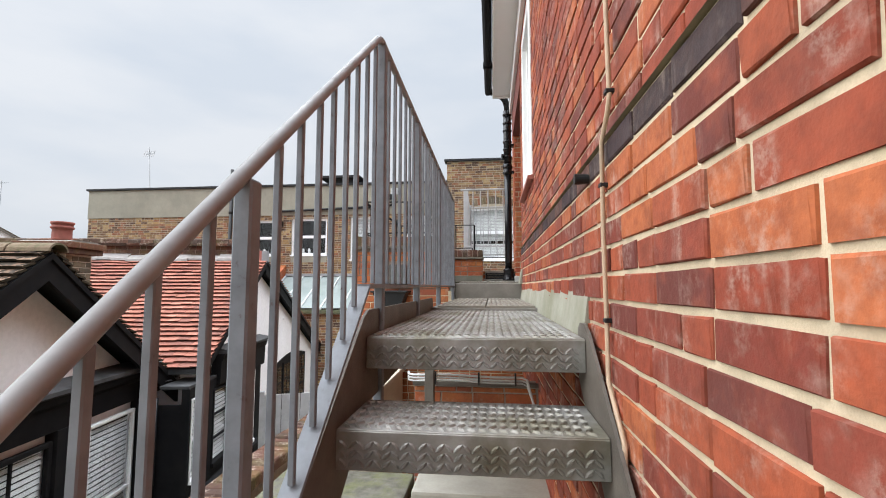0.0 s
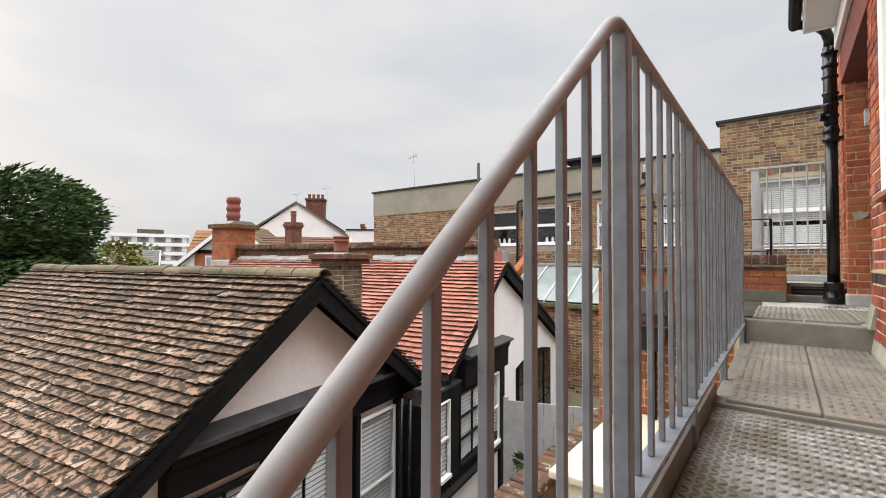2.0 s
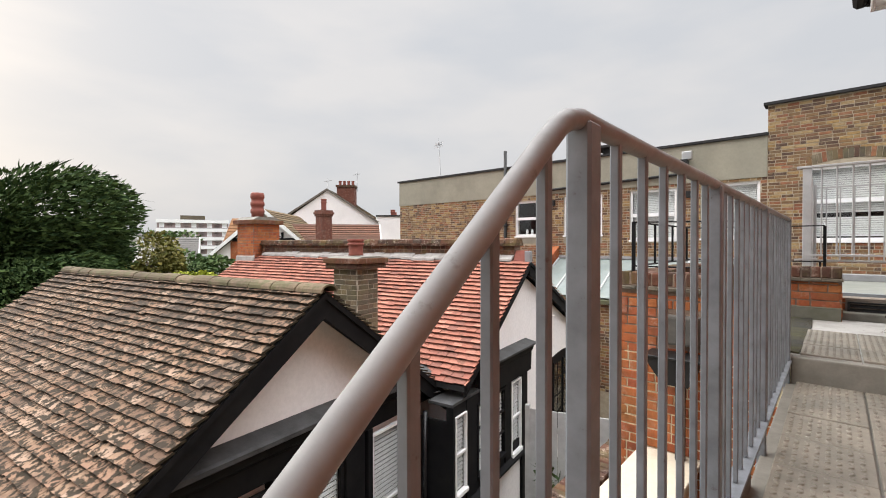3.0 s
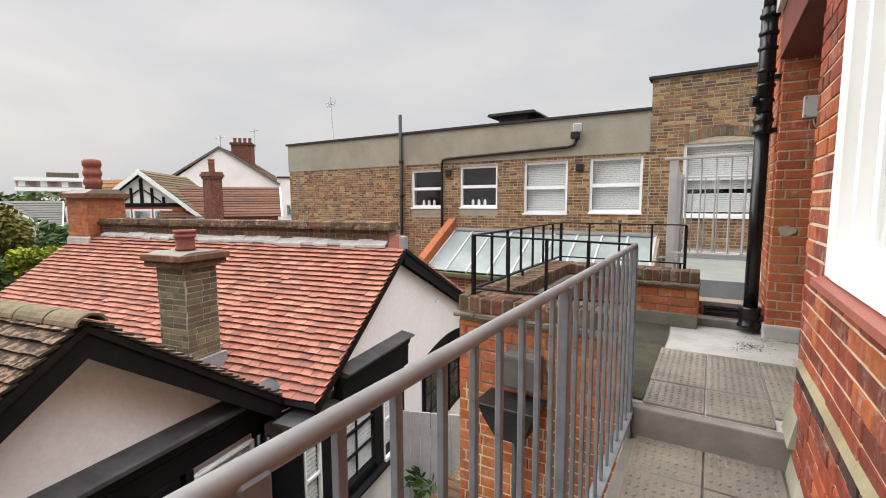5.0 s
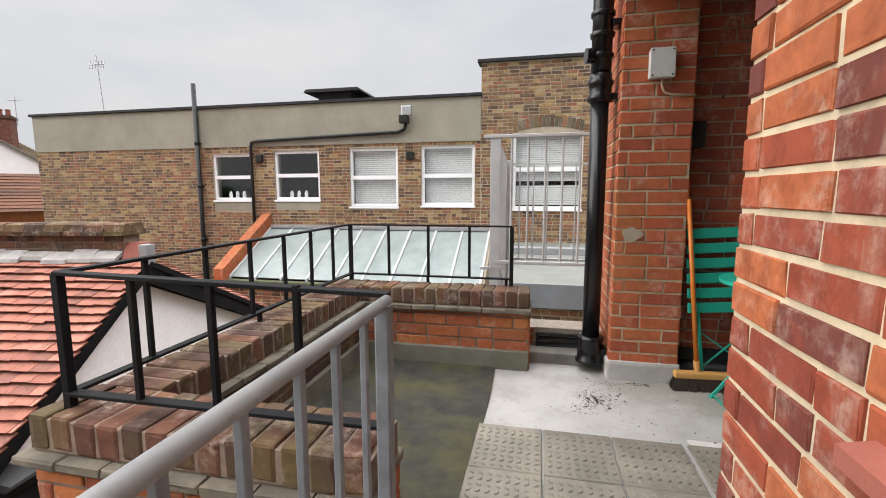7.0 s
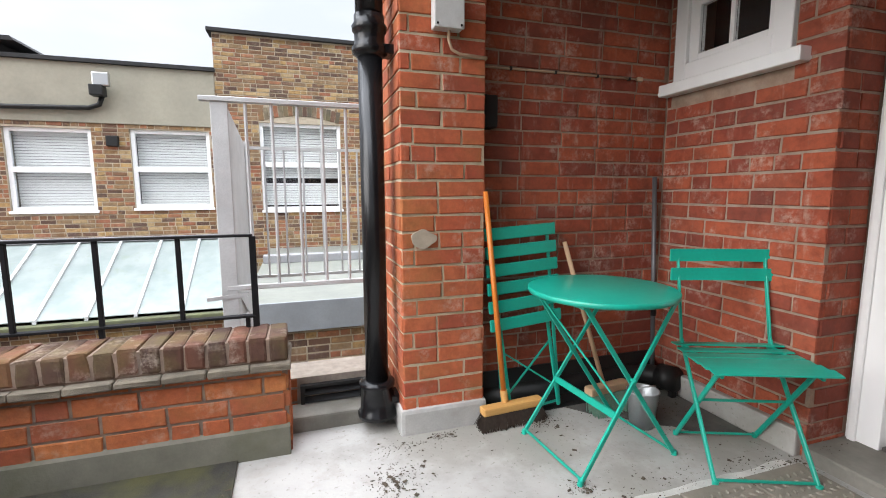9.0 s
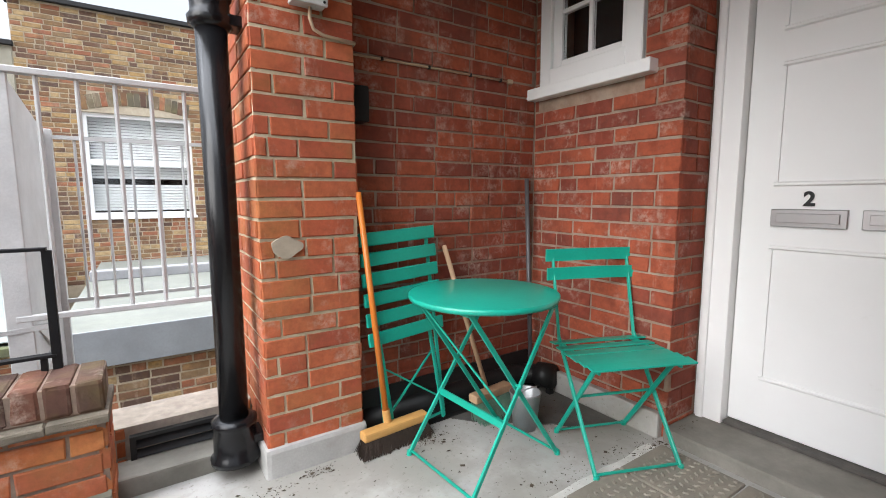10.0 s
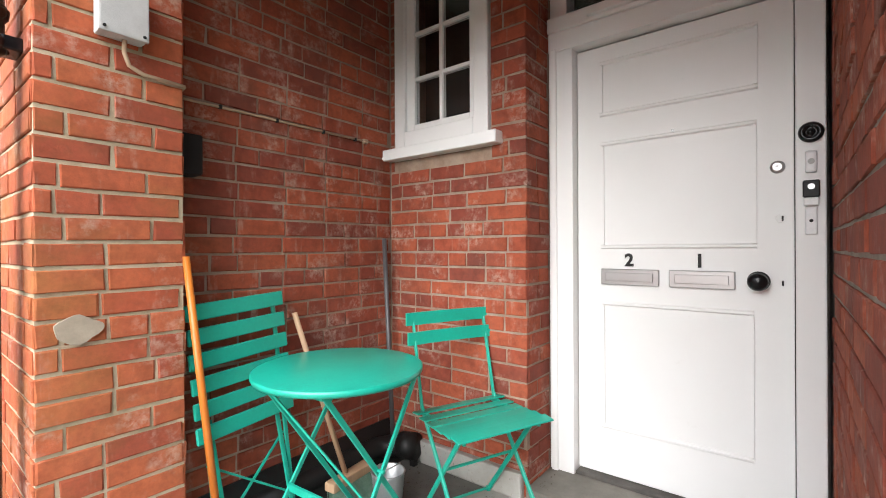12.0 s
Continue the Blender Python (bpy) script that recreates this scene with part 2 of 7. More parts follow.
upvc = rough_material("white_upvc", (0.82, 0.82, 0.83), (0.78, 0.78, 0.79), 3, 0.35, None, 0, 0.05, 0.001)
teal = rough_material("teal_enamel", (0.016, 0.38, 0.275), (0.013, 0.33, 0.24), 5, 0.30, (0.01, 0.17, 0.12), 0.25, 0.08, 0.001)
wood_orange = rough_material("varnished_orange_wood", (0.62, 0.19, 0.022), (0.50, 0.14, 0.02), 12, 0.35, None, 0, 0.15, 0.001, (1, 1, 0.1))
wood_pale = rough_material("bare_pale_wood", (0.50, 0.33, 0.20), (0.40, 0.25, 0.15), 12, 0.7, (0.25, 0.16, 0.10), 0.3, 0.2, 0.001, (1, 1, 0.1))
wood_head = rough_material("beech_broom_head", (0.58, 0.32, 0.10), (0.50, 0.26, 0.08), 15, 0.5, None, 0, 0.2, 0.001, (0.2, 1, 1))
bristle_dark = rough_material("dark_bristle", (0.035, 0.022, 0.016), (0.06, 0.04, 0.028), 60, 0.8)
bristle_green = rough_material("green_bristle", (0.12, 0.24, 0.17), (0.22, 0.32, 0.25), 60, 0.8)
zinc = rough_material("galvanised_bucket", (0.42, 0.43, 0.44), (0.34, 0.35, 0.36), 10, 0.4, None, 0, 0.1, 0.001, (1, 1, 1), 0.6)
chrome = Mat("worn_chrome", 0.28, 0.95, (0.50, 0.50, 0.50))
chrome.bump(chrome.noise(90.0), 0.15, 0.001)
chrome = chrome.m
lead = rough_material("grey_lead_flashing", (0.30, 0.30, 0.31), (0.22, 0.22, 0.23), 6, 0.55, (0.12, 0.12, 0.12), 0.3)
dark_lead = rough_material("dark_lead_capping", (0.035, 0.035, 0.036), (0.075, 0.075, 0.077), 5, 0.6, (0.015, 0.015, 0.015), 0.4, gloss=0.3)
flash_white = rough_material("pale_mortar_flashing", (0.40, 0.375, 0.355), (0.27, 0.25, 0.235), 9, 0.85, (0.15, 0.13, 0.115), 0.45)
felt = rough_material("dark_roof_felt", (0.022, 0.022, 0.023), (0.032, 0.032, 0.033), 5, 0.8, gloss=0.25)
grey_roof = rough_material("weathered_grey_felt", (0.17, 0.175, 0.15), (0.13, 0.135, 0.12), 3, 0.75, (0.08, 0.085, 0.06), 0.4)
grey_metal = rough_material("grey_sheet_metal", (0.21, 0.225, 0.24), (0.17, 0.18, 0.195), 4, 0.5, (0.10, 0.10, 0.10), 0.25)
cage_paint = rough_material("pale_grey_fence_paint", (0.47, 0.47, 0.47), (0.38, 0.38, 0.38), 8, 0.5, (0.25, 0.22, 0.2), 0.25)
red_lintel = rough_material("dark_red_lintel_paint", (0.19, 0.045, 0.03), (0.14, 0.035, 0.025), 5, 0.7, (0.06, 0.03, 0.025), 0.3)
ceiling_mat = rough_material("grey_plaster_soffit", (0.62, 0.60, 0.575), (0.54, 0.52, 0.50), 3, 0.9)
sill_tile = rough_material("red_quarry_sill", (0.36, 0.12, 0.085), (0.29, 0.09, 0.065), 6, 0.45, (0.15, 0.06, 0.05), 0.3)
terracotta = rough_material("terracotta_pot", (0.24, 0.062, 0.04), (0.17, 0.045, 0.032), 10, 0.75, (0.12, 0.06, 0.04), 0.3)
cable_mat = rough_material("cream_cable", (0.50, 0.36, 0.24), (0.42, 0.30, 0.20), 15, 0.6)
box_grey = rough_material("grey_plastic_box", (0.55, 0.55, 0.54), (0.47, 0.47, 0.46), 20, 0.5, (0.3, 0.29, 0.27), 0.2)
black_plastic = rough_material("black_plastic", (0.010, 0.010, 0.010), (0.017, 0.017, 0.017), 8, 0.45, gloss=0.3)
cream_board = rough_material("cream_board", (0.68, 0.60, 0.47), (0.58, 0.51, 0.39), 3, 0.7, (0.35, 0.28, 0.18), 0.25)
soil_debris = rough_material("leaf_litter", (0.055, 0.042, 0.030), (0.095, 0.072, 0.048), 30, 0.95)
green_pot = rough_material("lime_glazed_pot", (0.30, 0.36, 0.10), (0.24, 0.30, 0.08), 6, 0.35)
ground_mat = rough_material("mossy_yard", (0.16, 0.15, 0.12), (0.11, 0.105, 0.085), 0.8, 0.95, (0.09, 0.11, 0.035), 0.6)
# Near-black colour stands in for the missing light inside closed rooms
unlit_black = rough_material("dark_interior", (0.035, 0.032, 0.03), (0.025, 0.023, 0.022), 3, 0.9)
blind_mat = rough_material("white_blind", (0.72, 0.72, 0.71), (0.66, 0.66, 0.65), 6, 0.6)
curtain = rough_material("net_curtain", (0.62, 0.61, 0.58), (0.5, 0.49, 0.47), 8, 0.9, None, 0, 0.2, 0.002, (1, 1, 0.05))


def tile_material(name, colours, lichen, lichen_amount, island, soot=0.3, cover=(0.44, 0.58), patch=9.0):
    k = Mat(name, 0.88)
    k.b.inputs["Specular IOR Level"].default_value = 0.15
    n = len(colours)
    c = k.ramp(k.random(island), [(i / n, col) for i, col in enumerate(colours)], True)
    fine = k.noise(45.0, 5.0, 0.65)
    c = k.mix(k.scaled(k.mask(fine, 0.4, 0.7), 0.3), c, (0.07, 0.04, 0.03))
    c = k.mix(k.scaled(k.mask(k.noise(patch, 5.0, 0.65), *cover), lichen_amount), c, lichen)
    c = k.mix(k.scaled(k.mask(k.noise(1.3, 5.0, 0.6), 0.46, 0.66), soot), c, (0.045, 0.035, 0.028))
    k.base(c).bump(fine, 0.5, 0.004)
    return k.m


OLD = [(0.22, 0.138, 0.09), (0.265, 0.172, 0.115), (0.17, 0.105, 0.07), (0.32, 0.22, 0.158), (0.24, 0.145, 0.096)]
NEW = [(0.40, 0.168, 0.12), (0.35, 0.138, 0.098), (0.44, 0.195, 0.142), (0.31, 0.122, 0.09), (0.38, 0.157, 0.112), (0.25, 0.11, 0.085)]
tile_old, tile_old_i = [tile_material("lichened_brown_tile", OLD, (0.026, 0.021, 0.014), 0.95, i, 0.65, (0.475, 0.515), 15.0) for i in (False, True)]
tile_red, tile_red_i = [tile_material("orange_red_clay_tile", NEW, (0.11, 0.07, 0.05), 0.6, i, 0.25, (0.57, 0.66)) for i in (False, True)]
# Moss and the shadow under each tile's tail, both in the edge colour
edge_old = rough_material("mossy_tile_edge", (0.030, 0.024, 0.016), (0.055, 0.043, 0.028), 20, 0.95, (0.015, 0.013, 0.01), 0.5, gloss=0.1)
# Shadow lines between the red courses, put into the edge colour
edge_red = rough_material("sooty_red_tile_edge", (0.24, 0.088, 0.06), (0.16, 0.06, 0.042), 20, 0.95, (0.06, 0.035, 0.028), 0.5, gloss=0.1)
ridge_mat = tile_material("mossy_ridge_tile", [(0.14, 0.105, 0.07), (0.18, 0.135, 0.09), (0.11, 0.085, 0.055)], (0.10, 0.095, 0.05), 0.8, False, 0.4)

glass = Mat("window_glass", 0.02, 0.0, (0.9, 0.92, 0.92))
glass.b.inputs["Transmission Weight"].default_value = 1.0
glass.b.inputs["IOR"].default_value = 1.45
glass = glass.m
wired_glass = Mat("dirty_wired_glass", 0.28, 0.0, (0.66, 0.72, 0.70))
wired_glass.b.inputs["Specular IOR Level"].default_value = 0.22
c_ = wired_glass.mix(wired_glass.mask(wired_glass.noise(2.2, 5.0), 0.35, 0.7), (0.20, 0.235, 0.225), (0.28, 0.31, 0.30))
c_ = wired_glass.mix(wired_glass.scaled(wired_glass.mask(wired_glass.noise(6.0, 5.0, 0.7), 0.55, 0.7), 0.4), c_, (0.19, 0.22, 0.16))
wired_glass.base(c_)
wired_glass = wired_glass.m


def leaf_material(name, a, b):
    k = Mat(name, 0.8)
    k.b.inputs["Specular IOR Level"].default_value = 0.12
    c = k.mix(k.random(True), a, b)
    k.base(k.mix(k.scaled(k.mask(k.noise(1.1), 0.4, 0.7), 0.4), c, tuple(v * 0.4 for v in a)))
    return k.m


leaf_dark = leaf_material("dark_conifer_foliage", (0.02, 0.042, 0.015), (0.075, 0.115, 0.035))
leaf_olive = leaf_material("olive_foliage", (0.11, 0.115, 0.03), (0.20, 0.17, 0.05))
leaf_lime = leaf_material("lime_foliage", (0.24, 0.28, 0.03), (0.36, 0.38, 0.06))
leaf_green = leaf_material("green_foliage", (0.045, 0.085, 0.03), (0.10, 0.14, 0.05))
bark = rough_material("brown_bark", (0.10, 0.075, 0.05), (0.07, 0.05, 0.035), 6, 0.95)


# ---- builders ----
def finish(name, bm, material, parent=None, label="", smooth=False):
    me = bpy.data.meshes.new(name)
    bmesh.ops.recalc_face_normals(bm, faces=bm.faces)
    bm.to_mesh(me)
    bm.free()
    me.materials.append(material)
    if smooth:
        me.polygons.foreach_set("use_smooth", [True] * len(me.polygons))
    ob = new(name, me)
    if parent is not None:
        ob.parent = parent
    return tagged(ob, label) if label else ob


def part(name, bm, material, parent, label="", smooth=False):
    return finish(name, bm, material, parent, label, smooth)


def thing(name, m, label, category, group="", kind=""):
    ob = new(name)
    ob.matrix_world = m
    ob.empty_display_size = 0.1
    return tagged(ob, label, category, group, kind)


def box(x0, x1, y0, y1, z0, z1, bevel=0.0, bm=None, m=None):
    own = bm is None
    bm = bmesh.new() if own else bm
    mat = Matrix.Translation(((x0 + x1) / 2, (y0 + y1) / 2, (z0 + z1) / 2)) @ Matrix.Diagonal((abs(x1 - x0), abs(y1 - y0), abs(z1 - z0), 1))
    r = bmesh.ops.create_cube(bm, size=1, matrix=(m @ mat) if m is not None else mat)
    if bevel:
        edges = list({e for v in r["verts"] for e in v.link_edges})
        bmesh.ops.bevel(bm, geom=edges, offset=bevel, segments=2 if bevel > 0.004 else 1, affect="EDGES", profile=0.6)
    return bm


def bar(p, q, w, d=None, bm=None, bevel=0.0, up=(0, 0, 1)):
    """A rectangular bar from p to q, w wide across and d deep."""
    own = bm is None
    bm = bmesh.new() if own else bm
    p, q = Vector(p), Vector(q)
    ax = (q - p)
    ln = ax.length
    z = ax.normalized()
    u = Vector(up)
    if abs(z.dot(u)) > 0.98:
        u = Vector((0, 1, 0))
    x = u.cross(z).normalized()
    y = z.cross(x)
    m = Matrix((x, y, z)).transposed().to_4x4()
    m.translation = (p + q) / 2
    r = bmesh.ops.create_cube(bm, size=1, matrix=m @ Matrix.Diagonal((w, d or w, ln, 1)))
    if bevel:
        edges = list({e for v in r["verts"] for e in v.link_edges})
        bmesh.ops.bevel(bm, geom=edges, offset=bevel, segments=1, affect="EDGES")
    return bm


def rod(p, q, r0, r1=None, segs=14, bm=None, caps=True):
    own = bm is None
    bm = bmesh.new() if own else bm
    p, q = Vector(p), Vector(q)
    m = (q - p).to_track_quat("Z", "Y").to_matrix().to_4x4()
    m.translation = (p + q) / 2
    bmesh.ops.create_cone(bm, cap_ends=caps, segments=segs, radius1=r0, radius2=r0 if r1 is None else r1, depth=(q - p).length, matrix=m)
    return bm


def sweep(points, r, segs=10, bm=None):
    """A round tube along points."""
    own = bm is None
    bm = bmesh.new() if own else bm
    pts = [Vector(p) for p in points]
    rings = []
    side = None
    for i, p in enumerate(pts):
        t = (pts[min(i + 1, len(pts) - 1)] - pts[max(i - 1, 0)]).normalized()
        if side is None:
            side = t.orthogonal().normalized()
        side = (side - t * side.dot(t)).normalized()
        other = t.cross(side)
        rings.append([bm.verts.new(p + (side * math.cos(a) + other * math.sin(a)) * r) for a in (2 * math.pi * j / segs for j in range(segs))])
    for a, b in zip(rings, rings[1:]):
        for j in range(segs):
            bm.faces.new((a[j], a[(j + 1) % segs], b[(j + 1) % segs], b[j]))
    bm.faces.new(rings[0][::-1])
    bm.faces.new(rings[-1])
    return bm


def prism(profile, axis, a, b, bm=None):
    """A closed profile of (p, q) pairs pushed along an axis from a to b. axis x: (y, z); y: (x, z); z: (x, y)."""
    own = bm is None
    bm = bmesh.new() if own else bm
    def place(p, q, s):
        return {"x": (s, p, q), "y": (p, s, q), "z": (p, q, s)}[axis]
    lo = [bm.verts.new(place(p, q, a)) for p, q in profile]
    hi = [bm.verts.new(place(p, q, b)) for p, q in profile]
    n = len(profile)
    bm.faces.new(lo)
    bm.faces.new(hi[::-1])
    for i in range(n):
        bm.faces.new((lo[i], hi[i], hi[(i + 1) % n], lo[(i + 1) % n]))
    return bm


def lathe(profile, segs=24, bm=None, m=None):
    """Turns (radius, z) pairs about the z axis."""
    own = bm is None
    bm = bmesh.new() if own else bm
    rings = []
    for r, z in profile:
        ring = []
        for j in range(segs):
            a = 2 * math.pi * j / segs
            v = Vector((max(r, 0.0005) * math.cos(a), max(r, 0.0005) * math.sin(a), z))
            ring.append(bm.verts.new(m @ v if m is not None else v))
        rings.append(ring)
    for a, b in zip(rings, rings[1:]):
        for j in range(segs):
            bm.faces.new((a[j], a[(j + 1) % segs], b[(j + 1) % segs], b[j]))
    bm.faces.new(rings[0][::-1])
    bm.faces.new(rings[-1])
    return bm


def setting(name, bm, material, label, category, smooth=False):
    return tagged(finish(name, bm, material, None, label, smooth), "", category, "", "structure")


def pydata(name, verts, faces, material, parent=None, label=""):
    me = bpy.data.meshes.new(name)
    me.from_pydata(verts, [], faces)
    me.update()
    me.materials.append(material)
    ob = new(name, me)
    if parent is not None:
        ob.parent = parent
    return tagged(ob, label) if label else ob


# a block with a chamfered face: the face points along +y of its own frame (x along, z up)
BLOCK_FACES = [(8, 9, 10, 11), (4, 5, 9, 8), (5, 6, 10, 9), (6, 7, 11, 10), (7, 4, 8, 11), (0, 1, 5, 4), (1, 2, 6, 5), (2, 3, 7, 6), (3, 0, 4, 7)]


def block_verts(w, h, d, c, rng=None, j=0.0):
    out = []
    for y, ins in ((-d, 0.0), (-c, 0.0), (0.0, c)):
        for sx, sz in ((1, -1), (-1, -1), (-1, 1), (1, 1)):
            dx = rng.uniform(-j, j) if rng and y > -d else 0
            dz = rng.uniform(-j, j) if rng and y > -d else 0
            out.append(Vector((sx * (w / 2 - ins) + dx, y, sz * (h / 2 - ins) + dz)))
    return out


BLOCKS = {}


def block_mesh(name, w, h, d, c, material):
    key = (name, round(w / 0.004), round(h / 0.004), material.name)
    if key not in BLOCKS:
        me = bpy.data.meshes.new(name)
        rng = random.Random(str(key))
        me.from_pydata(block_verts(w, h, d, c, rng, 0.0026), [], BLOCK_FACES)
        me.update()
        me.materials.append(material)
        BLOCKS[key] = me
    return BLOCKS[key]


def split(u0, u1, gaps):
    spans = [(u0, u1)]
    for a, b in gaps:
        spans = [s for x, y in spans for s in ((x, min(y, a)), (max(x, b), y)) if s[1] - s[0] > 0.004]
    return spans


def lay(wall, m, u0, u1, z0, z1, mats, holes=(), parts=None, seed=1, course=0.075, length=0.225, joint=0.011, bond="mixed", depth=0.03, chamfer=0.0032, out=0.006, special=None, top=None, name="brick", left=None):
    """Lays bricks on the face of a wall. m maps (along, outward, up) to the world. holes: (u0, u1, z0, z1).
    parts: the stretch (u0, u1, z0, z1) whose bricks are objects of their own. special: (z0, z1, mats) for a band. top: u -> upper end."""
    rng = random.Random(seed)
    verts, faces, groups = [], [], {}
    n_parts = 0
    row, z = 0, z0
    while z < z1 - 0.02:
        zt = min(z + course, z1)
        u = u0 - (0.0 if row % 2 else length / 2) + (rng.uniform(-0.02, 0.02) if bond != "stack" else 0)
        while u < u1:
            if bond == "mixed":
                ln = length if rng.random() < 0.72 else length / 2
            elif bond == "header":
                ln = length / 2
            else:
                ln = length
            a, b = max(u, u0), min(u + ln, u1)
            u += ln
            if left is not None:
                a = max(a, left((z + zt) / 2))
            if b - a < 0.03:
                continue
            if top is not None and zt > top((a + b) / 2):
                continue
            gaps = [(h[0], h[1]) for h in holes if h[2] < zt - 0.01 and h[3] > z + 0.01]
            for a1, b1 in split(a, b, gaps):
                if b1 - a1 < 0.028:
                    continue
                w, h = b1 - a1 - joint, zt - z - joint
                if h < 0.012:
                    continue
                pair = mats
                if special and special[0] <= (z + zt) / 2 <= special[1]:
                    pair = special[2]
                c = Vector(((a1 + b1) / 2, out + rng.uniform(-0.0025, 0.0025), (z + zt) / 2))
                tilt = Euler((rng.uniform(-0.006, 0.006), rng.uniform(-0.006, 0.006), rng.uniform(-0.012, 0.012))).to_matrix().to_4x4()
                mm = m @ Matrix.Translation(c) @ tilt
                if parts and n_parts < 300 and parts[0] <= c.x <= parts[1] and parts[2] <= c.z <= parts[3]:
                    ob = new(name, block_mesh(name, w, h, depth, chamfer, pair[0]))
                    ob.parent = wall
                    ob.matrix_world = mm
                    n_parts += 1
                else:
                    g = groups.setdefault(pair[1].name, ([], [], pair[1]))
                    k = len(g[0])
                    g[0].extend(mm @ v for v in block_verts(w, h, depth, chamfer, rng, 0.0026))
                    g[1].extend(tuple(k + i for i in f) for f in BLOCK_FACES)
        row += 1
        z += course
    for vs, fs, mt in groups.values():
        ob = pydata(name + "s", vs, fs, mt, wall)
        tagged(ob, kind="stuff")


def facing(origin, along, outward):
    """A frame for lay(): x along the wall, y out of it, z up."""
    a, o = Vector(along).normalized(), Vector(outward).normalized()
    m = Matrix((a, o, Vector((0, 0, 1)))).transposed().to_4x4()
    m.translation = Vector(origin)
    return m


# ---- ground and the building with the walkway ----
FZ = 1.09          # landing
GZ = -2.7          # yard
setting("ground", box(-900, 900, -900, 900, GZ - 0.2, GZ), ground_mat, "damp mossy concrete yard ground reaching the horizon", "ground")

bm = box(0.341, 0.62, -4.0, 5.024, GZ, 1.95)
box(0.341, 0.62, -4.0, 3.60, 1.95, 4.0, bm=bm)
box(0.341, 0.62, 4.52, 5.024, 1.95, 4.0, bm=bm)
box(0.341, 0.62, 3.60, 4.52, 3.55, 4.0, bm=bm)
wall_east = setting("wall_east", bm, mortar_cream, "red brick house wall with cream mortar joints", "wall")
wall_plinth = setting("wall_plinth", box(0.326, 0.345, -4.0, 4.93, -1.2, 1.46), mortar_cream, "projecting red brick plinth with blue-black top courses", "wall")
part("plinth_ledge", prism([(0.312, 1.462), (0.343, 1.495), (0.343, 1.462)], "y", -4.0, 4.932), rough_material("mossy_cement", (0.34, 0.29, 0.17), (0.25, 0.21, 0.12), 8, 0.9, (0.09, 0.07, 0.05), 0.5), wall_plinth, "mossy cement fillet")
setting("wall_alcove_side", box(0.60, 2.45, 4.75, 5.024, 0.2, 4.0), mortar_grey, "red brick side wall of the porch", "wall")
setting("wall_porch_back", box(0.60, 2.45, 6.956, 7.4, 0.2, 4.0), mortar_porch, "salt-stained red brick back wall of the porch", "wall")
bm = box(1.926, 2.2, 6.096, 6.956, 0.2, 2.78)
box(1.926, 2.2, 6.096, 6.28, 2.78, 4.0, bm=bm)
box(1.926, 2.2, 6.92, 6.956, 2.78, 4.0, bm=bm)
box(1.926, 2.2, 6.28, 6.92, 3.80, 4.0, bm=bm)
setting("wall_porch_window", bm, mortar_porch, "salt-stained red brick wall under a small porch window", "wall")
setting("wall_pier", box(0.366, 0.754, 6.806, 7.40, 0.2, 4.0), rough_material("stained_pier_mortar", (0.54, 0.45, 0.32), (0.40, 0.32, 0.22), 14, 0.95, (0.16, 0.15, 0.07), 0.5), "red brick corner pier with green staining", "wall")
setting("wall_rear", box(2.45, 6.0, 5.0, 7.4, GZ, 4.0), mortar_grey, "plain inner wall closing the house", "wall")
setting("wall_south", box(0.62, 6.0, -4.0, -3.7, GZ, 4.0), mortar_grey, "plain far end wall of the house", "wall")
setting("ceiling", box(0.341, 2.6, 5.0, 7.4, 3.85, 4.0), ceiling_mat, "grey plaster porch ceiling", "ceiling")
setting("house_roof", prism([(0.03, 4.10), (0.03, 4.16), (3.2, 6.4), (6.2, 4.16), (6.2, 4.10)], "y", -4.2, 6.66), tile_old_i, "tiled pitched roof of the brick house", "roof")
setting("room_wall", box(1.5, 1.6, 2.6, 5.0, 1.2, 3.9), curtain, "pale room wall behind the sash window", "wall")
setting("room_wall_back", box(2.2, 2.3, 6.1, 6.95, 2.5, 3.9), unlit_black, "dark room behind the porch window", "wall")
lintel = setting("beam", box(0.335, 0.60, 5.05, 6.81, 3.36, 3.85, 0.006), red_lintel, "dark red painted lintel across the porch opening", "beam")

# eaves
eaves = thing("eaves", pose(0, 0, 0), "white timber eaves with a black gutter", "eaves", kind="structure")
part("soffit", box(0.06, 0.336, -4.0, 6.62, 3.93, 3.955), white_paint, eaves)
part("frieze_board", box(0.29, 0.333, -4.0, 6.80, 3.72, 3.93, 0.004), white_paint, eaves)
part("fascia_board", box(0.035, 0.06, -4.0, 6.64, 3.90, 4.10, 0.003), white_paint, eaves)
part("end_board", box(0.06, 0.33, 6.62, 6.645, 3.90, 4.12, 0.003), white_paint, eaves)
gut = [(-0.085, 4.07), (-0.08, 4.01), (-0.055, 3.98), (-0.01, 3.98), (0.018, 4.01), (0.025, 4.07), (0.015, 4.07), (0.01, 4.015), (-0.015, 3.99), (-0.05, 3.99), (-0.07, 4.015), (-0.075, 4.07)]
part("gutter", prism(gut, "y", -4.0, 6.70), black_paint, eaves, "black cast gutter")
for y in (0.4, 2.2, 4.0, 5.8):
    part("gutter_bracket", box(-0.092, 0.035, y, y + 0.03, 3.968, 4.06, 0.004), black_paint, eaves)

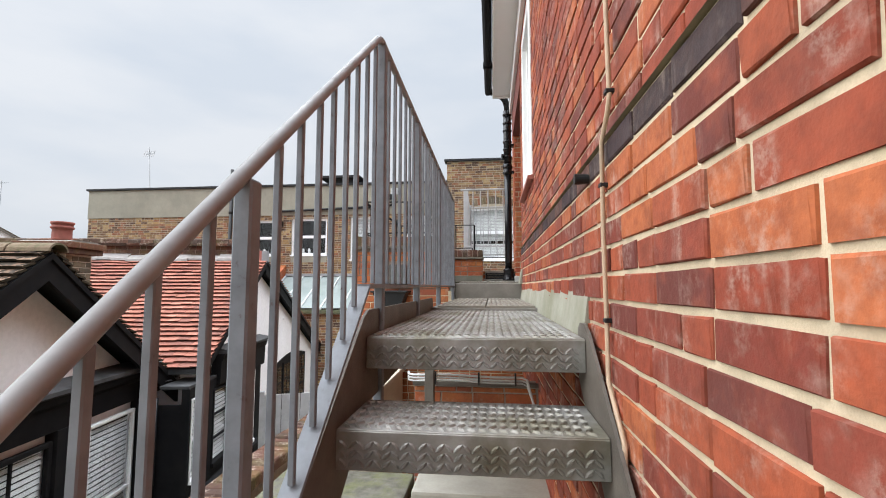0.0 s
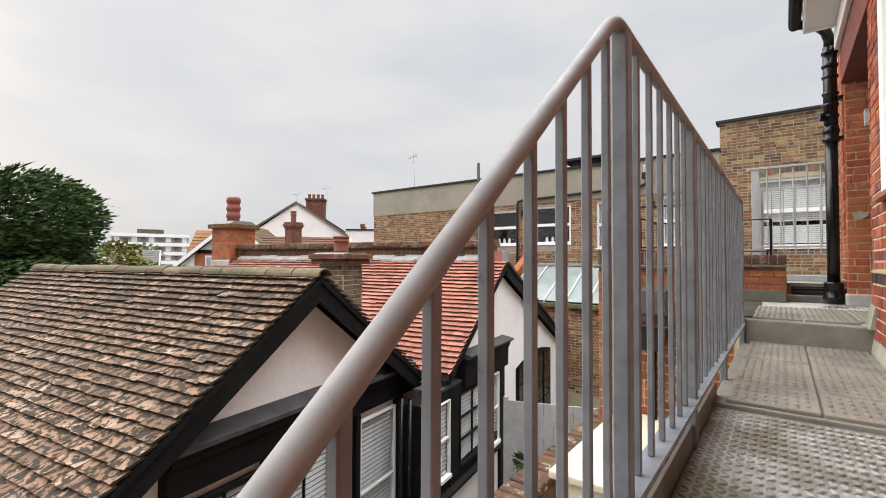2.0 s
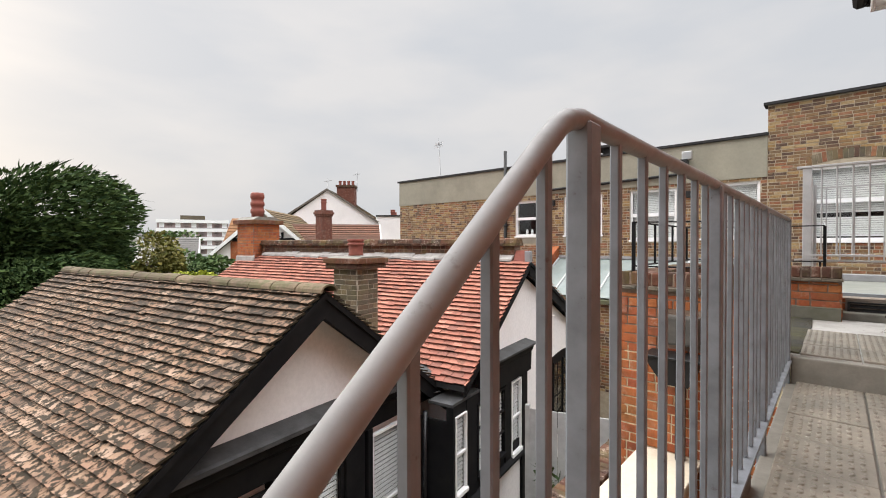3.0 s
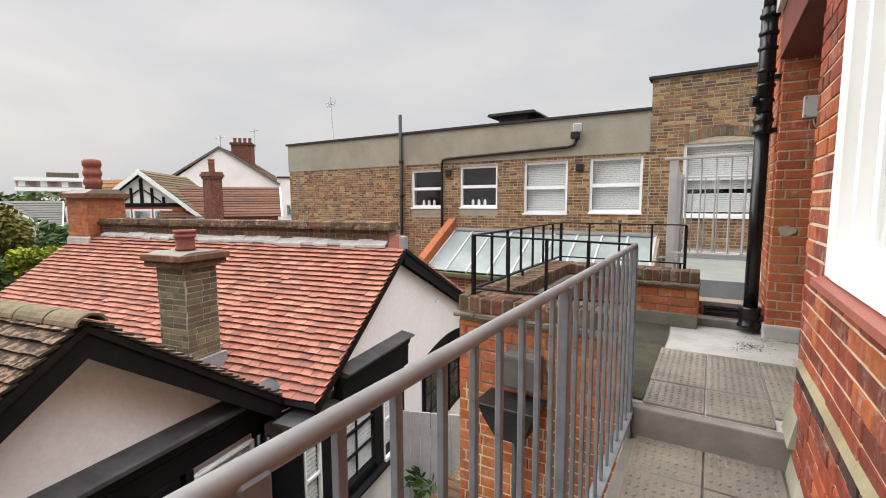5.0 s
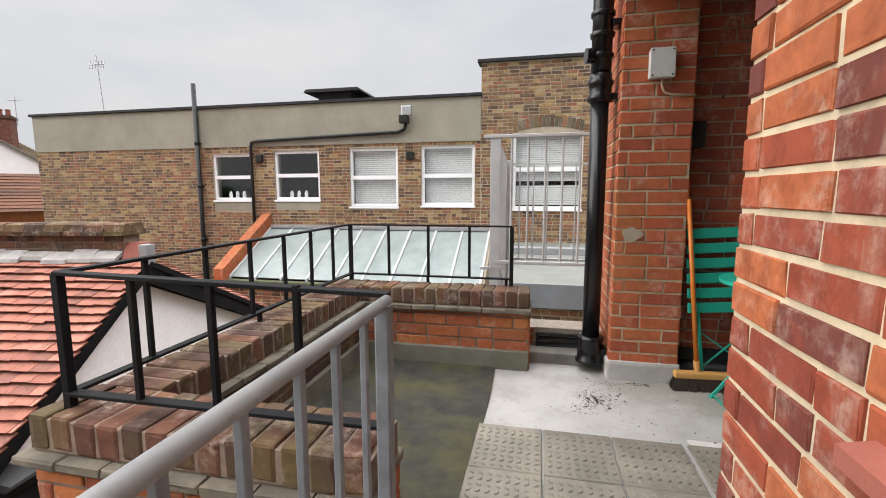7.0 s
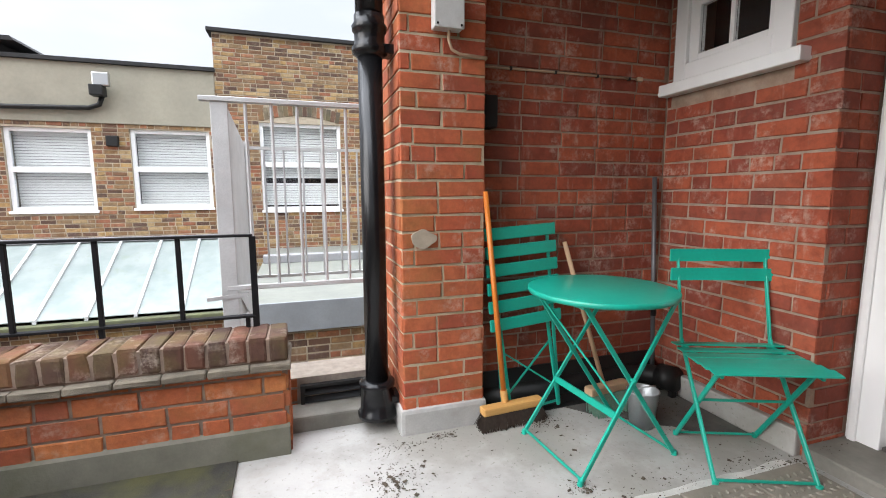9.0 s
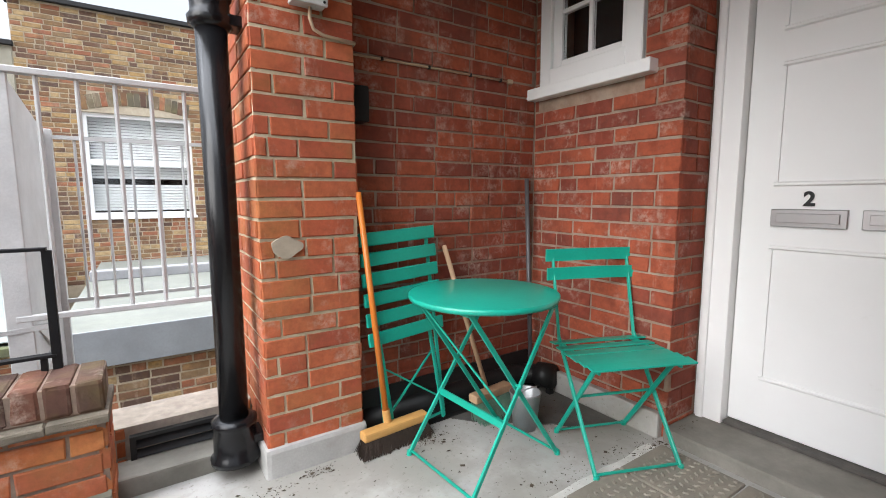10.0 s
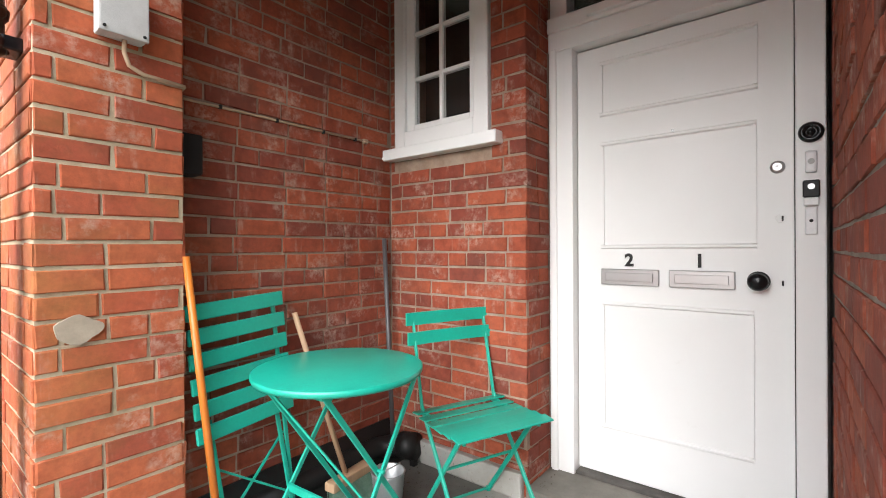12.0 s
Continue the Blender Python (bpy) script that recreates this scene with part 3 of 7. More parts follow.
# landing, kerbs and paving
bm = box(-1.30, 0.335, 4.95, 7.05, 0.80, FZ)
box(0.335, 2.25, 5.024, 6.96, 0.80, FZ, bm=bm)
floor = setting("floor", bm, concrete, "pale worn concrete landing with leaf dirt", "floor")
setting("floor_asphalt", prism([(-1.29, 5.1), (-0.36, 4.985), (-0.345, 5.6), (-0.335, 6.35), (-0.35, 6.93), (-0.62, 6.90), (-1.29, 6.84)], "z", FZ, FZ + 0.012), asphalt, "dark mossy asphalt roof patch", "floor")
setting("kerb_step", box(-0.40, 0.325, 4.888, 4.97, 0.80, FZ - 0.004, 0.010), concrete_wet, "worn concrete step edge with a rounded nose", "step")
setting("kerb_north", box(-1.30, 0.365, 6.97, 7.12, 0.9, FZ + 0.075, 0.012), concrete_wet, "low rough concrete kerb", "kerb")
setting("pier_footing", box(0.345, 0.772, 6.784, 7.0, FZ - 0.05, 1.212, 0.02), rough_material("whitewashed_cement", (0.48, 0.47, 0.45), (0.36, 0.35, 0.33), 7, 0.85, (0.25, 0.23, 0.19), 0.45), "whitewashed cement footing of the pier", "footing")
# Thin irregular sheet, darker than the concrete, over the porch corner
setting("floor_bitumen", prism([(1.22, 6.80), (1.30, 6.70), (1.42, 6.62), (1.50, 6.52), (1.60, 6.47), (1.66, 6.39), (1.78, 6.35), (1.882, 6.30), (1.884, 6.94), (1.22, 6.94)], "z", FZ, FZ + 0.004), rough_material("dusty_bitumen", (0.045, 0.043, 0.040), (0.085, 0.08, 0.072), 7, 0.85, (0.20, 0.19, 0.17), 0.45), "irregular dark patch on the floor in the porch corner", "floor")
rng = random.Random(23)
edge = [(0.62 + i * 0.08, 6.085 + rng.uniform(-0.006, 0.018)) for i in range(16)]
setting("slab_fillet", prism([(0.62, 6.068)] + [(x, y + 0.02) for x, y in edge] + [(edge[-1][0], 6.068)], "z", FZ - 0.002, FZ + 0.005), rough_material("chalky_cement", (0.60, 0.585, 0.55), (0.46, 0.45, 0.42), 14, 0.9, (0.25, 0.24, 0.21), 0.4), "chalky cement fillet along the slabs", "floor")
setting("door_step", box(1.90, 2.26, 5.06, 6.094, 1.0, 1.15, 0.012), concrete_wet, "worn concrete doorstep", "step")
setting("porch_skirting", box(1.885, 1.93, 6.11, 6.72, FZ, 1.21, 0.01), concrete, "pale cement skirting strip", "skirting")
setting("walkway_base", box(-0.425, 0.335, 3.05, 4.93, 0.74, 0.905, 0.006), concrete_wet, "concrete walkway deck", "floor")
upstand = rough_material("stained_cement_upstand", (0.36, 0.345, 0.28), (0.24, 0.235, 0.165), 5, 0.85, (0.12, 0.125, 0.05), 0.6)
setting("upstand", prism([(0.300, 0.88), (0.322, 1.035), (0.33, 1.035), (0.33, 0.88)], "y", 1.55, 4.93), upstand, "green-stained cement upstand at the wall foot", "skirting")
setting("upstand_landing", prism([(0.292, 1.08), (0.322, 1.245), (0.34, 1.245), (0.34, 1.08)], "y", 4.80, 5.03), upstand, "white cement upstand at the wall corner", "skirting")

# ---- steel stair and platform ----
RISE, GOING, TOPZ, TOPY = 0.213, 0.28, 0.885, 1.47
XL, XR = -0.415, 0.292


def lugs(x0, x1, y0, y1, z, pitch=0.0262, ln=0.034, wd=0.0125, hi=0.0045, up=None, slant=math.pi / 4):
    """Raised lozenges of chequer plate on a level sheet, or on an upright one where up is a y."""
    verts, faces = [], []
    nx, ny = int((x1 - x0 - 0.01) / pitch), int((y1 - y0 - 0.01) / pitch)
    for i in range(nx):
        for j in range(ny):
            cx, cy = x0 + 0.008 + (i + 0.5) * pitch, y0 + 0.006 + (j + 0.5) * pitch
            a = slant if (j if up is None else i) % 2 else -slant
            ca, sa = math.cos(a), math.sin(a)
            base = [(-ln / 2, 0), (-ln / 5, -wd / 2), (ln / 5, -wd / 2), (ln / 2, 0), (ln / 5, wd / 2), (-ln / 5, wd / 2)]
            pts = [(px, py, 0) for px, py in base] + [(px * 0.62, py * 0.5, hi) for px, py in base]
            k = len(verts)
            for px, py, pz in pts:
                qx, qy = cx + px * ca - py * sa, cy + px * sa + py * ca
                verts.append((qx, qy, z + pz) if up is None else (qx, up - pz, qy))
            faces.extend((k + q, k + (q + 1) % 6, k + (q + 1) % 6 + 6, k + q + 6) for q in range(6))
            faces.append(tuple(k + 6 + q for q in range(6)))
    return verts, faces


stair = thing("steel_stair", pose(0, 0, 0), "galvanised chequer-plate fire escape stair with open risers", "stair", kind="structure")
for i in range(17):
    y, z = TOPY - i * GOING, TOPZ - i * RISE
    y1 = 3.05 if i == 0 else y + GOING + 0.03
    step = part("platform" if i == 0 else "tread", box(XL, XR, y, y1, z - 0.008, z, 0.002), steel, stair)
    part("nosing", box(XL, XR, y - 0.002, y + 0.006, z - 0.105, z - 0.004, 0.002), steel, step)
    if i < 4:
        for vf in (lugs(XL, XR, y + 0.004, y1, z, 0.028, 0.036, 0.0125, 0.0058), lugs(XL, XR, z - 0.104, z - 0.003, 0, 0.0235, 0.034, 0.0115, 0.006, up=y - 0.002)):
            tagged(pydata("chequer_pattern", *vf, steel, step), kind="stuff")


def stringer(x0, x1, far, over):
    """A steel side plate; far: its upper end beside the platform; over: how far it stands above the treads."""
    top = lambda y: TOPZ + over - max(0.0, (TOPY - y)) * RISE / GOING
    prof = [(far, TOPZ + over - 0.02), (far - 0.04, TOPZ + over), (1.50, TOPZ + over), (1.44, TOPZ + over - 0.025), (-3.4, top(-3.4) - 0.02), (-3.4, top(-3.4) - 0.30), (1.50, 0.66), (far, 0.74)]
    return prism(prof, "x", x0, x1)


part("stringer", stringer(XL - 0.012, XL - 0.002, 3.18, 0.085), stringer_paint, stair, "brown stained steel stringer")
part("stringer", stringer(XR + 0.002, XR + 0.012, 1.60, 0.045), stringer_paint, stair, "brown stained steel stringer")
part("support_post", box(XL - 0.03, XL + 0.03, 2.98, 3.04, GZ, 0.76, 0.003), stringer_paint, stair)

# ---- grey railing ----
RX, RZ = -0.42, 2.003
SLOPE = 0.851
railing = thing("handrail", pose(0, 0, 0), "pale grey painted steel railing beside the stair and walkway", "railing")
rail_z = lambda y: RZ if y >= 1.605 else RZ - (1.605 - y) * SLOPE
foot_z = lambda y: 1.06 if y >= 1.43 else 1.06 - (1.43 - y) * SLOPE
pts = [(RX, y, rail_z(y)) for y in (-2.6, 0.2, 1.0, 1.5)] + [(RX, 1.545, rail_z(1.545)), (RX, 1.585, rail_z(1.585) - 0.002), (RX, 1.61, RZ - 0.006), (RX, 1.64, RZ + 0.001), (RX, 1.70, RZ)] + [(RX, y, RZ) for y in (2.4, 3.2, 4.2, 4.90)]
bm = sweep(pts, 0.0138, 18)
for v in bm.verts:
    v.co.z += 0.0035 * math.sin(v.co.y * 7.0) * 0.2
part("top_rail", bm, rail_top, railing, "thick pale grey round rail with chipped paint", True)
bm = prism([(RX - 0.026, 1.045), (RX + 0.026, 1.045), (RX + 0.026, 1.058), (RX - 0.026, 1.058)], "y", 1.43, 4.90)
part("bottom_rail", bm, rail_paint, railing)
part("bottom_rail", bar((RX, -2.6, foot_z(-2.6) - 0.006), (RX, 1.44, 1.052), 0.048, 0.012, None, 0.001), rail_paint, railing)
POSTS = [-0.18, 0.725, 1.655, 2.49, 3.53, 4.88]
for y in POSTS:
    part("post", box(RX - 0.017, RX + 0.017, y - 0.018, y + 0.018, (0.62 if y > 1.6 else foot_z(y) - 0.30), rail_z(y) - (0.002 if y > 1.6 else 0.02), 0.004), rail_paint, railing, "square grey post with rusty flecks")
    if y > 1.6:
        part("bracket", box(RX - 0.02, XL + 0.01 if y < 3.2 else -0.40, y - 0.03, y + 0.03, 0.80, 0.86, 0.003), rail_paint, railing)
rng = random.Random(5)
for a, b in zip(POSTS, POSTS[1:]):
    n = round((b - a) / (0.122 if a > 1.6 else 0.1045))
    for i in range(1, n):
        y = a + (b - a) * i / n
        lean = rng.uniform(-0.006, 0.006)
        part("baluster", bar((RX + lean * 0.4, y, foot_z(y)), (RX, y + lean, rail_z(y) - 0.008), 0.0145, 0.0145, None, 0.002), rail_paint, railing)

# ---- roof storey below the landing, its parapet and black railing ----
tower = setting("wall_tower", box(-1.524, 2.4, 4.906, 7.05, GZ, 1.0), mortar_cream, "orange brick wall below the landing", "wall")
par_s = setting("parapet_south", box(-1.524, -0.47, 4.906, 5.114, 1.0, 1.596), mortar_dark, "low brick parapet with a brick-on-edge top", "parapet")
par_w = setting("parapet_west", box(-1.524, -1.296, 5.114, 6.836, 1.0, 1.596), mortar_dark, "low brick parapet with a brick-on-edge top", "parapet")
par_n = setting("parapet_north", box(-1.524, -0.136, 6.836, 7.044, 1.0, 1.596), mortar_dark, "low brick parapet with a brick-on-edge top", "parapet")
crease = rough_material("weathered_creasing_tile", (0.18, 0.15, 0.11), (0.10, 0.085, 0.065), 13, 0.9, (0.05, 0.045, 0.035), 0.6, 0.6, 0.006)
def creasing(parent, p, q, depth):
    """A course of worn flat tiles, each a little out of line, between two points; z is its underside."""
    p, q = Vector(p), Vector(q)
    rng = random.Random(str(p))
    ax = (q - p).normalized()
    ang = math.degrees(math.atan2(ax.y, ax.x))
    n = max(1, round((q - p).length / 0.168))
    for i in range(n):
        w = (q - p).length / n
        bm = box(-w / 2 + 0.001, w / 2 - 0.001, -depth / 2, depth / 2, 0, 0.030, 0.007)
        for v in bm.verts:
            v.co += Vector((0, rng.uniform(-0.003, 0.003), rng.uniform(-0.003, 0.001)))
        t = part("creasing_tile", bm, crease, parent)
        c = p + ax * ((i + 0.5) * w)
        t.matrix_world = pose(c.x, c.y, 1.468, rng.uniform(-0.6, 0.6), rng.uniform(-0.3, 0.3), ang + rng.uniform(-0.4, 0.4))


creasing(par_s, (-1.555, 5.004, 0), (-0.46, 5.004, 0), 0.285)
creasing(par_w, (-1.405, 5.15, 0), (-1.405, 6.80, 0), 0.315)
creasing(par_n, (-1.555, 6.94, 0), (-0.12, 6.94, 0), 0.295)
skirt = rough_material("mossy_asphalt_skirting", (0.17, 0.16, 0.125), (0.11, 0.105, 0.08), 6, 0.8, (0.07, 0.075, 0.035), 0.6)
part("flashing", prism([(-1.296, FZ - 0.02), (-1.26, FZ - 0.02), (-1.27, 1.22), (-1.296, 1.23)], "y", 5.114, 6.836), skirt, par_w)
part("flashing", prism([(6.836, FZ - 0.02), (6.80, FZ - 0.02), (6.81, 1.21), (6.836, 1.22)], "x", -1.30, -0.136), skirt, par_n)

black_rail = thing("black_railing", pose(0, 0, 0), "thin black iron railing bolted on the brick parapet", "railing")
BX, BY0, BY1, BT, BB = -1.45, 4.965, 7.03, 2.02, 1.655
for a, b in (((BX, BY0, BT), (BX, BY1, BT)), ((BX, BY1, BT), (-0.265, BY1, BT)), ((BX, BY0, BT), (RX - 0.02, BY0 + 0.01, 2.0)), ((BX, BY0, BB), (BX, BY1, BB)), ((BX, BY1, BB), (-0.265, BY1, BB)), ((BX, BY0, BB), (RX - 0.02, BY0 + 0.01, BB))):
    part("rail", bar(a, b, 0.034, 0.011, None, 0.001), black_paint, black_rail)
spots = [(BX, BY0 + (BY1 - BY0) * i / 7) for i in range(8)] + [(BX + 0.297 * i, BY1) for i in range(1, 4)] + [(-0.265, BY1)] + [(BX + 0.255 * i, BY0) for i in range(1, 4)]
for i, (x, y) in enumerate(spots):
    big = i in (0, 7, 11)
    w = 0.013 if big else 0.009
    part("upright", box(x - w, x + w, y - w, y + w, 1.60 if big else BB, BT - 0.004, 0.002), black_paint, black_rail)
for x, y in ((BX, 5.9), (-0.86, BY1), (-0.30, BY1)):
    part("stay", box(x - 0.009, x + 0.009, y - 0.009, y + 0.009, 1.60, BB), black_paint, black_rail)

# rainwater outlet and hopper on the south face
hopper = thing("rain_hopper", pose(0, 0, 0), "black plastic rainwater hopper under a cement outlet on orange brick", "drainpipe")
part("outlet", box(-1.17, -0.93, 4.79, 4.91, 1.07, 1.29, 0.02), rough_material("dark_cement_shoe", (0.12, 0.11, 0.095), (0.075, 0.07, 0.062), 9, 0.85, (0.03, 0.03, 0.028), 0.5), hopper, "rough dark cement outlet shoe")
bm = prism([(-1.27, 1.0), (-0.90, 1.0), (-0.93, 0.92), (-0.97, 0.80), (-1.14, 0.80), (-1.23, 0.92)], "y", 4.66, 4.88)
part("hopper_box", bm, black_plastic, hopper)
part("hopper_rim", box(-1.285, -0.885, 4.645, 4.90, 0.985, 1.005, 0.004), black_plastic, hopper)
part("downpipe", rod((-1.05, 4.80, 0.82), (-1.05, 4.80, GZ), 0.036), black_plastic, hopper, "", True)

# ---- soil pipe, junction box and conduit ----
soil = thing("soil_pipe", pose(0.262, 6.93, FZ), "glossy black cast iron soil pipe beside the brick pier", "pipe")
part("socket", lathe([(0.092, 0.055), (0.094, 0.075), (0.082, 0.085), (0.078, 0.20), (0.084, 0.205), (0.084, 0.225), (0.060, 0.235)], 24), black_iron, soil, "", True)
part("shaft", rod((0, 0, 0.2), (0, 0, 1.80), 0.054, segs=24), black_iron, soil, "", True)
part("collar", lathe([(0.055, 1.70), (0.062, 1.705), (0.075, 1.715), (0.078, 1.74), (0.066, 1.755), (0.066, 1.80), (0.074, 1.81), (0.077, 1.83), (0.066, 1.845), (0.066, 1.875)], 24), black_iron, soil, "", True)
part("upper_shaft", rod((0, 0, 1.86), (0, 0, 2.72), 0.060, segs=24), black_iron, soil, "", True)
for z in (1.98, 2.10, 2.22, 2.40, 2.52, 2.66):
    part("ring", lathe([(0.060, z - 0.018), (0.070, z - 0.012), (0.072, z + 0.01), (0.061, z + 0.018)], 24), black_iron, soil, "", True)
part("access_cap", rod((-0.05, -0.02, 1.98), (-0.095, -0.03, 1.98), 0.045, segs=18), black_iron, soil)
part("swan_neck", sweep([(0, 0, 2.70), (0, -0.005, 2.80), (-0.03, -0.05, 2.88), (-0.12, -0.18, 2.93), (-0.28, -0.24, 2.95)], 0.05, 16), black_iron, soil, "", True)
for z in (0.14, 1.735, 2.16):
    part("ear_bracket", box(0.05, 0.10, -0.05, 0.05, z - 0.02, z + 0.02, 0.006), black_iron, soil)

jbox = thing("junction_box", pose(0.565, 6.775, 2.965), "grey plastic junction box screwed to the brick pier", "electrical box")
part("body", box(-0.063, 0.063, -0.03, 0.022, -0.078, 0.078, 0.006), box_grey, jbox)
part("lid", box(-0.066, 0.066, -0.044, -0.028, -0.081, 0.081, 0.005), box_grey, jbox)
for x in (-0.052, 0.052):
    for z in (-0.067, 0.067):
        part("screw", rod((x, -0.043, z), (x, -0.047, z), 0.005, segs=8), black_plastic, jbox)
conduit = thing("cable_conduit", pose(0, 0, 0), "thin cream cable clipped across the porch brickwork", "cable")
part("drop", sweep([(0.575, 6.772, 2.89), (0.575, 6.775, 2.85), (0.59, 6.782, 2.815), (0.63, 6.786, 2.80), (0.757, 6.788, 2.795)], 0.007, 8), cable_mat, conduit, "", True)
part("run", sweep([(0.757, 6.79, 2.795), (0.775, 6.90, 2.80), (0.80, 6.942, 2.803), (1.2, 6.942, 2.806), (1.72, 6.942, 2.808)], 0.005, 8), cable_mat, conduit, "", True)
part("plug", box(1.70, 1.735, 6.930, 6.952, 2.797, 2.82, 0.004), cable_mat, conduit)
for x in (0.95, 1.2, 1.45, 1.65):
    part("clip", box(x - 0.006, x + 0.006, 6.934, 6.952, 2.798, 2.814, 0.002), black_plastic, conduit)
lampbox = thing("wall_unit", pose(0.815, 6.92, 2.585), "small black plastic unit on the porch back wall", "electrical box")
part("body", box(-0.04, 0.035, -0.055, 0.03, -0.075, 0.075, 0.008), black_plastic, lampbox)
wire = thing("wall_cable", pose(0, 0, 0), "cream cable clipped down the red brick wall", "cable")
part("cable", sweep([(0.309, 1.18, 3.7), (0.309, 1.18, 1.8), (0.309, 1.17, 1.55), (0.306, 1.18, 1.51), (0.306, 1.25, 1.45), (0.306, 1.26, 1.2), (0.306, 1.25, 0.95), (0.306, 1.25, 0.80), (0.309, 1.20, 0.74), (0.309, 1.13, 0.68), (0.309, 1.12, 0.2), (0.309, 1.12, -1.0)], 0.0065, 8), cable_mat, wire, "", True)
for y, z in ((1.175, 1.56), (1.26, 1.33), (1.25, 0.96), (1.18, 2.1)):
    part("clip", box(0.298, 0.322, y - 0.012, y + 0.012, z - 0.006, z + 0.006, 0.002), black_plastic, wire)
knob = thing("wall_vent_stub", pose(0.32, 1.50, 1.405), "small black plastic stub on the brick wall", "fixture")
part("stub", rod((0.002, 0, 0), (-0.045, 0, 0), 0.016, 0.019, 14), black_plastic, knob)
patch = thing("mortar_patch", pose(0.46, 6.792, 2.0), "beige mortar smear on the brick pier", "patch")
rng = random.Random(3)
part("smear", prism([((0.058 + 0.007 * math.sin(a * 3 + 1)) * math.cos(a), (0.040 + 0.005 * math.cos(a * 4)) * math.sin(a)) for a in (2 * math.pi * i / 30 for i in range(30))], "y", -0.002, 0.012), rough_material("beige_mortar_smear", (0.40, 0.33, 0.25), (0.30, 0.25, 0.19), 25, 0.95), patch)

# ---- sash window beside the walkway (white box frame) ----
win1 = thing("window_1", pose(0.335, 4.06, 1.95), "white painted sash window with a red tiled sill", "window", kind="structure")
HW, WT = 0.455, 1.60
part("window_sill", prism([(-0.045, -0.045), (-0.045, -0.018), (0.08, 0.006), (0.08, -0.045)], "y", -HW - 0.06, HW + 0.06), sill_tile, win1, "red quarry tile sill")
for s in (-1, 1):
    part("jamb", box(-0.012, 0.09, s * (HW - 0.105), s * HW, 0.0, WT, 0.004), white_paint, win1)
    part("jamb_bead", box(0.03, 0.10, s * (HW - 0.14), s * (HW - 0.106), 0.0, WT, 0.004), white_paint, win1)
part("head", box(-0.012, 0.09, -HW + 0.105, HW - 0.105, WT - 0.12, WT, 0.004), white_paint, win1)
part("timber_sill", prism([(-0.012, 0.0), (-0.012, 0.045), (0.10, 0.075), (0.10, 0.0)], "y", -HW + 0.106, HW - 0.106), white_paint, win1)
for z0, z1, x in ((0.06, 0.80, 0.075), (0.76, 1.50, 0.105)):
    sash = part("sash", box(x, x + 0.04, -0.312, 0.312, z0, z0 + 0.075, 0.004), white_paint, win1)
    part("rail", box(x, x + 0.04, -0.312, 0.312, z1 - 0.04, z1, 0.004), white_paint, sash)
    for s in (-1, 1):
        part("stile", box(x, x + 0.04, s * 0.265, s * 0.312, z0 + 0.07, z1 - 0.035, 0.004), white_paint, sash)
        part("horn", prism([(x, z0 + 0.0), (x + 0.04, z0), (x + 0.035, z0 - 0.05), (x + 0.005, z0 - 0.05)], "y", s * 0.27, s * 0.31), white_paint, sash)
    pane = part("pane", box(x + 0.015, x + 0.020, -0.266, 0.266, z0 + 0.07, z1 - 0.038), glass, sash)
    pane.visible_shadow = False
part("net_curtain", prism([(0.20 + 0.012 * math.sin(i * 1.7), -0.33 + i * 0.66 / 24) for i in range(25)] + [(0.215 + 0.012 * math.sin(i * 1.7), -0.33 + i * 0.66 / 24) for i in range(24, -1, -1)], "z", 0.05, 1.52), curtain, win1, "pale net curtain")

# ---- porch window ----
win2 = thing("window_2", pose(1.92, 6.60, 2.78), "small white porch window with glazing bars over dark glass", "window", kind="structure")
part("window_sill", box(-0.062, 0.03, -0.385, 0.37, -0.055, 0.005, 0.004), white_paint, win2, "thick white painted sill")
for a, b, c, d in ((-0.31, -0.225, 0.005, 1.0), (0.235, 0.31, 0.005, 1.0), (-0.225, 0.235, 0.005, 0.10), (-0.225, 0.235, 0.93, 1.0)):
    part("frame", box(-0.008, 0.07, a, b, c, d, 0.004), white_paint, win2)
for a, b, c, d in ((-0.224, -0.19, 0.10, 0.93), (0.175, 0.234, 0.10, 0.93), (-0.19, 0.175, 0.10, 0.135), (-0.19, 0.175, 0.88, 0.93)):
    part("casement", box(0.012, 0.06, a, b, c, d, 0.004), white_paint, win2)
part("glazing_bar", box(0.016, 0.05, -0.018, 0.006, 0.135, 0.88, 0.003), white_paint, win2)
for i in (1, 2):
    z = 0.135 + i * 0.745 / 3
    part("glazing_bar", box(0.016, 0.05, -0.19, -0.018, z - 0.011, z + 0.011, 0.003), white_paint, win2)
    part("glazing_bar", box(0.016, 0.05, 0.006, 0.175, z - 0.011, z + 0.011, 0.003), white_paint, win2)
for i in range(3):
    z = 0.135 + i * 0.745 / 3
    for a, b in ((-0.19, -0.018), (0.006, 0.175)):
        p = part("pane", box(0.030, 0.035, a + 0.001, b - 0.001, z + 0.012, z + 0.745 / 3 - 0.012), glass, win2)
        p.visible_shadow = False

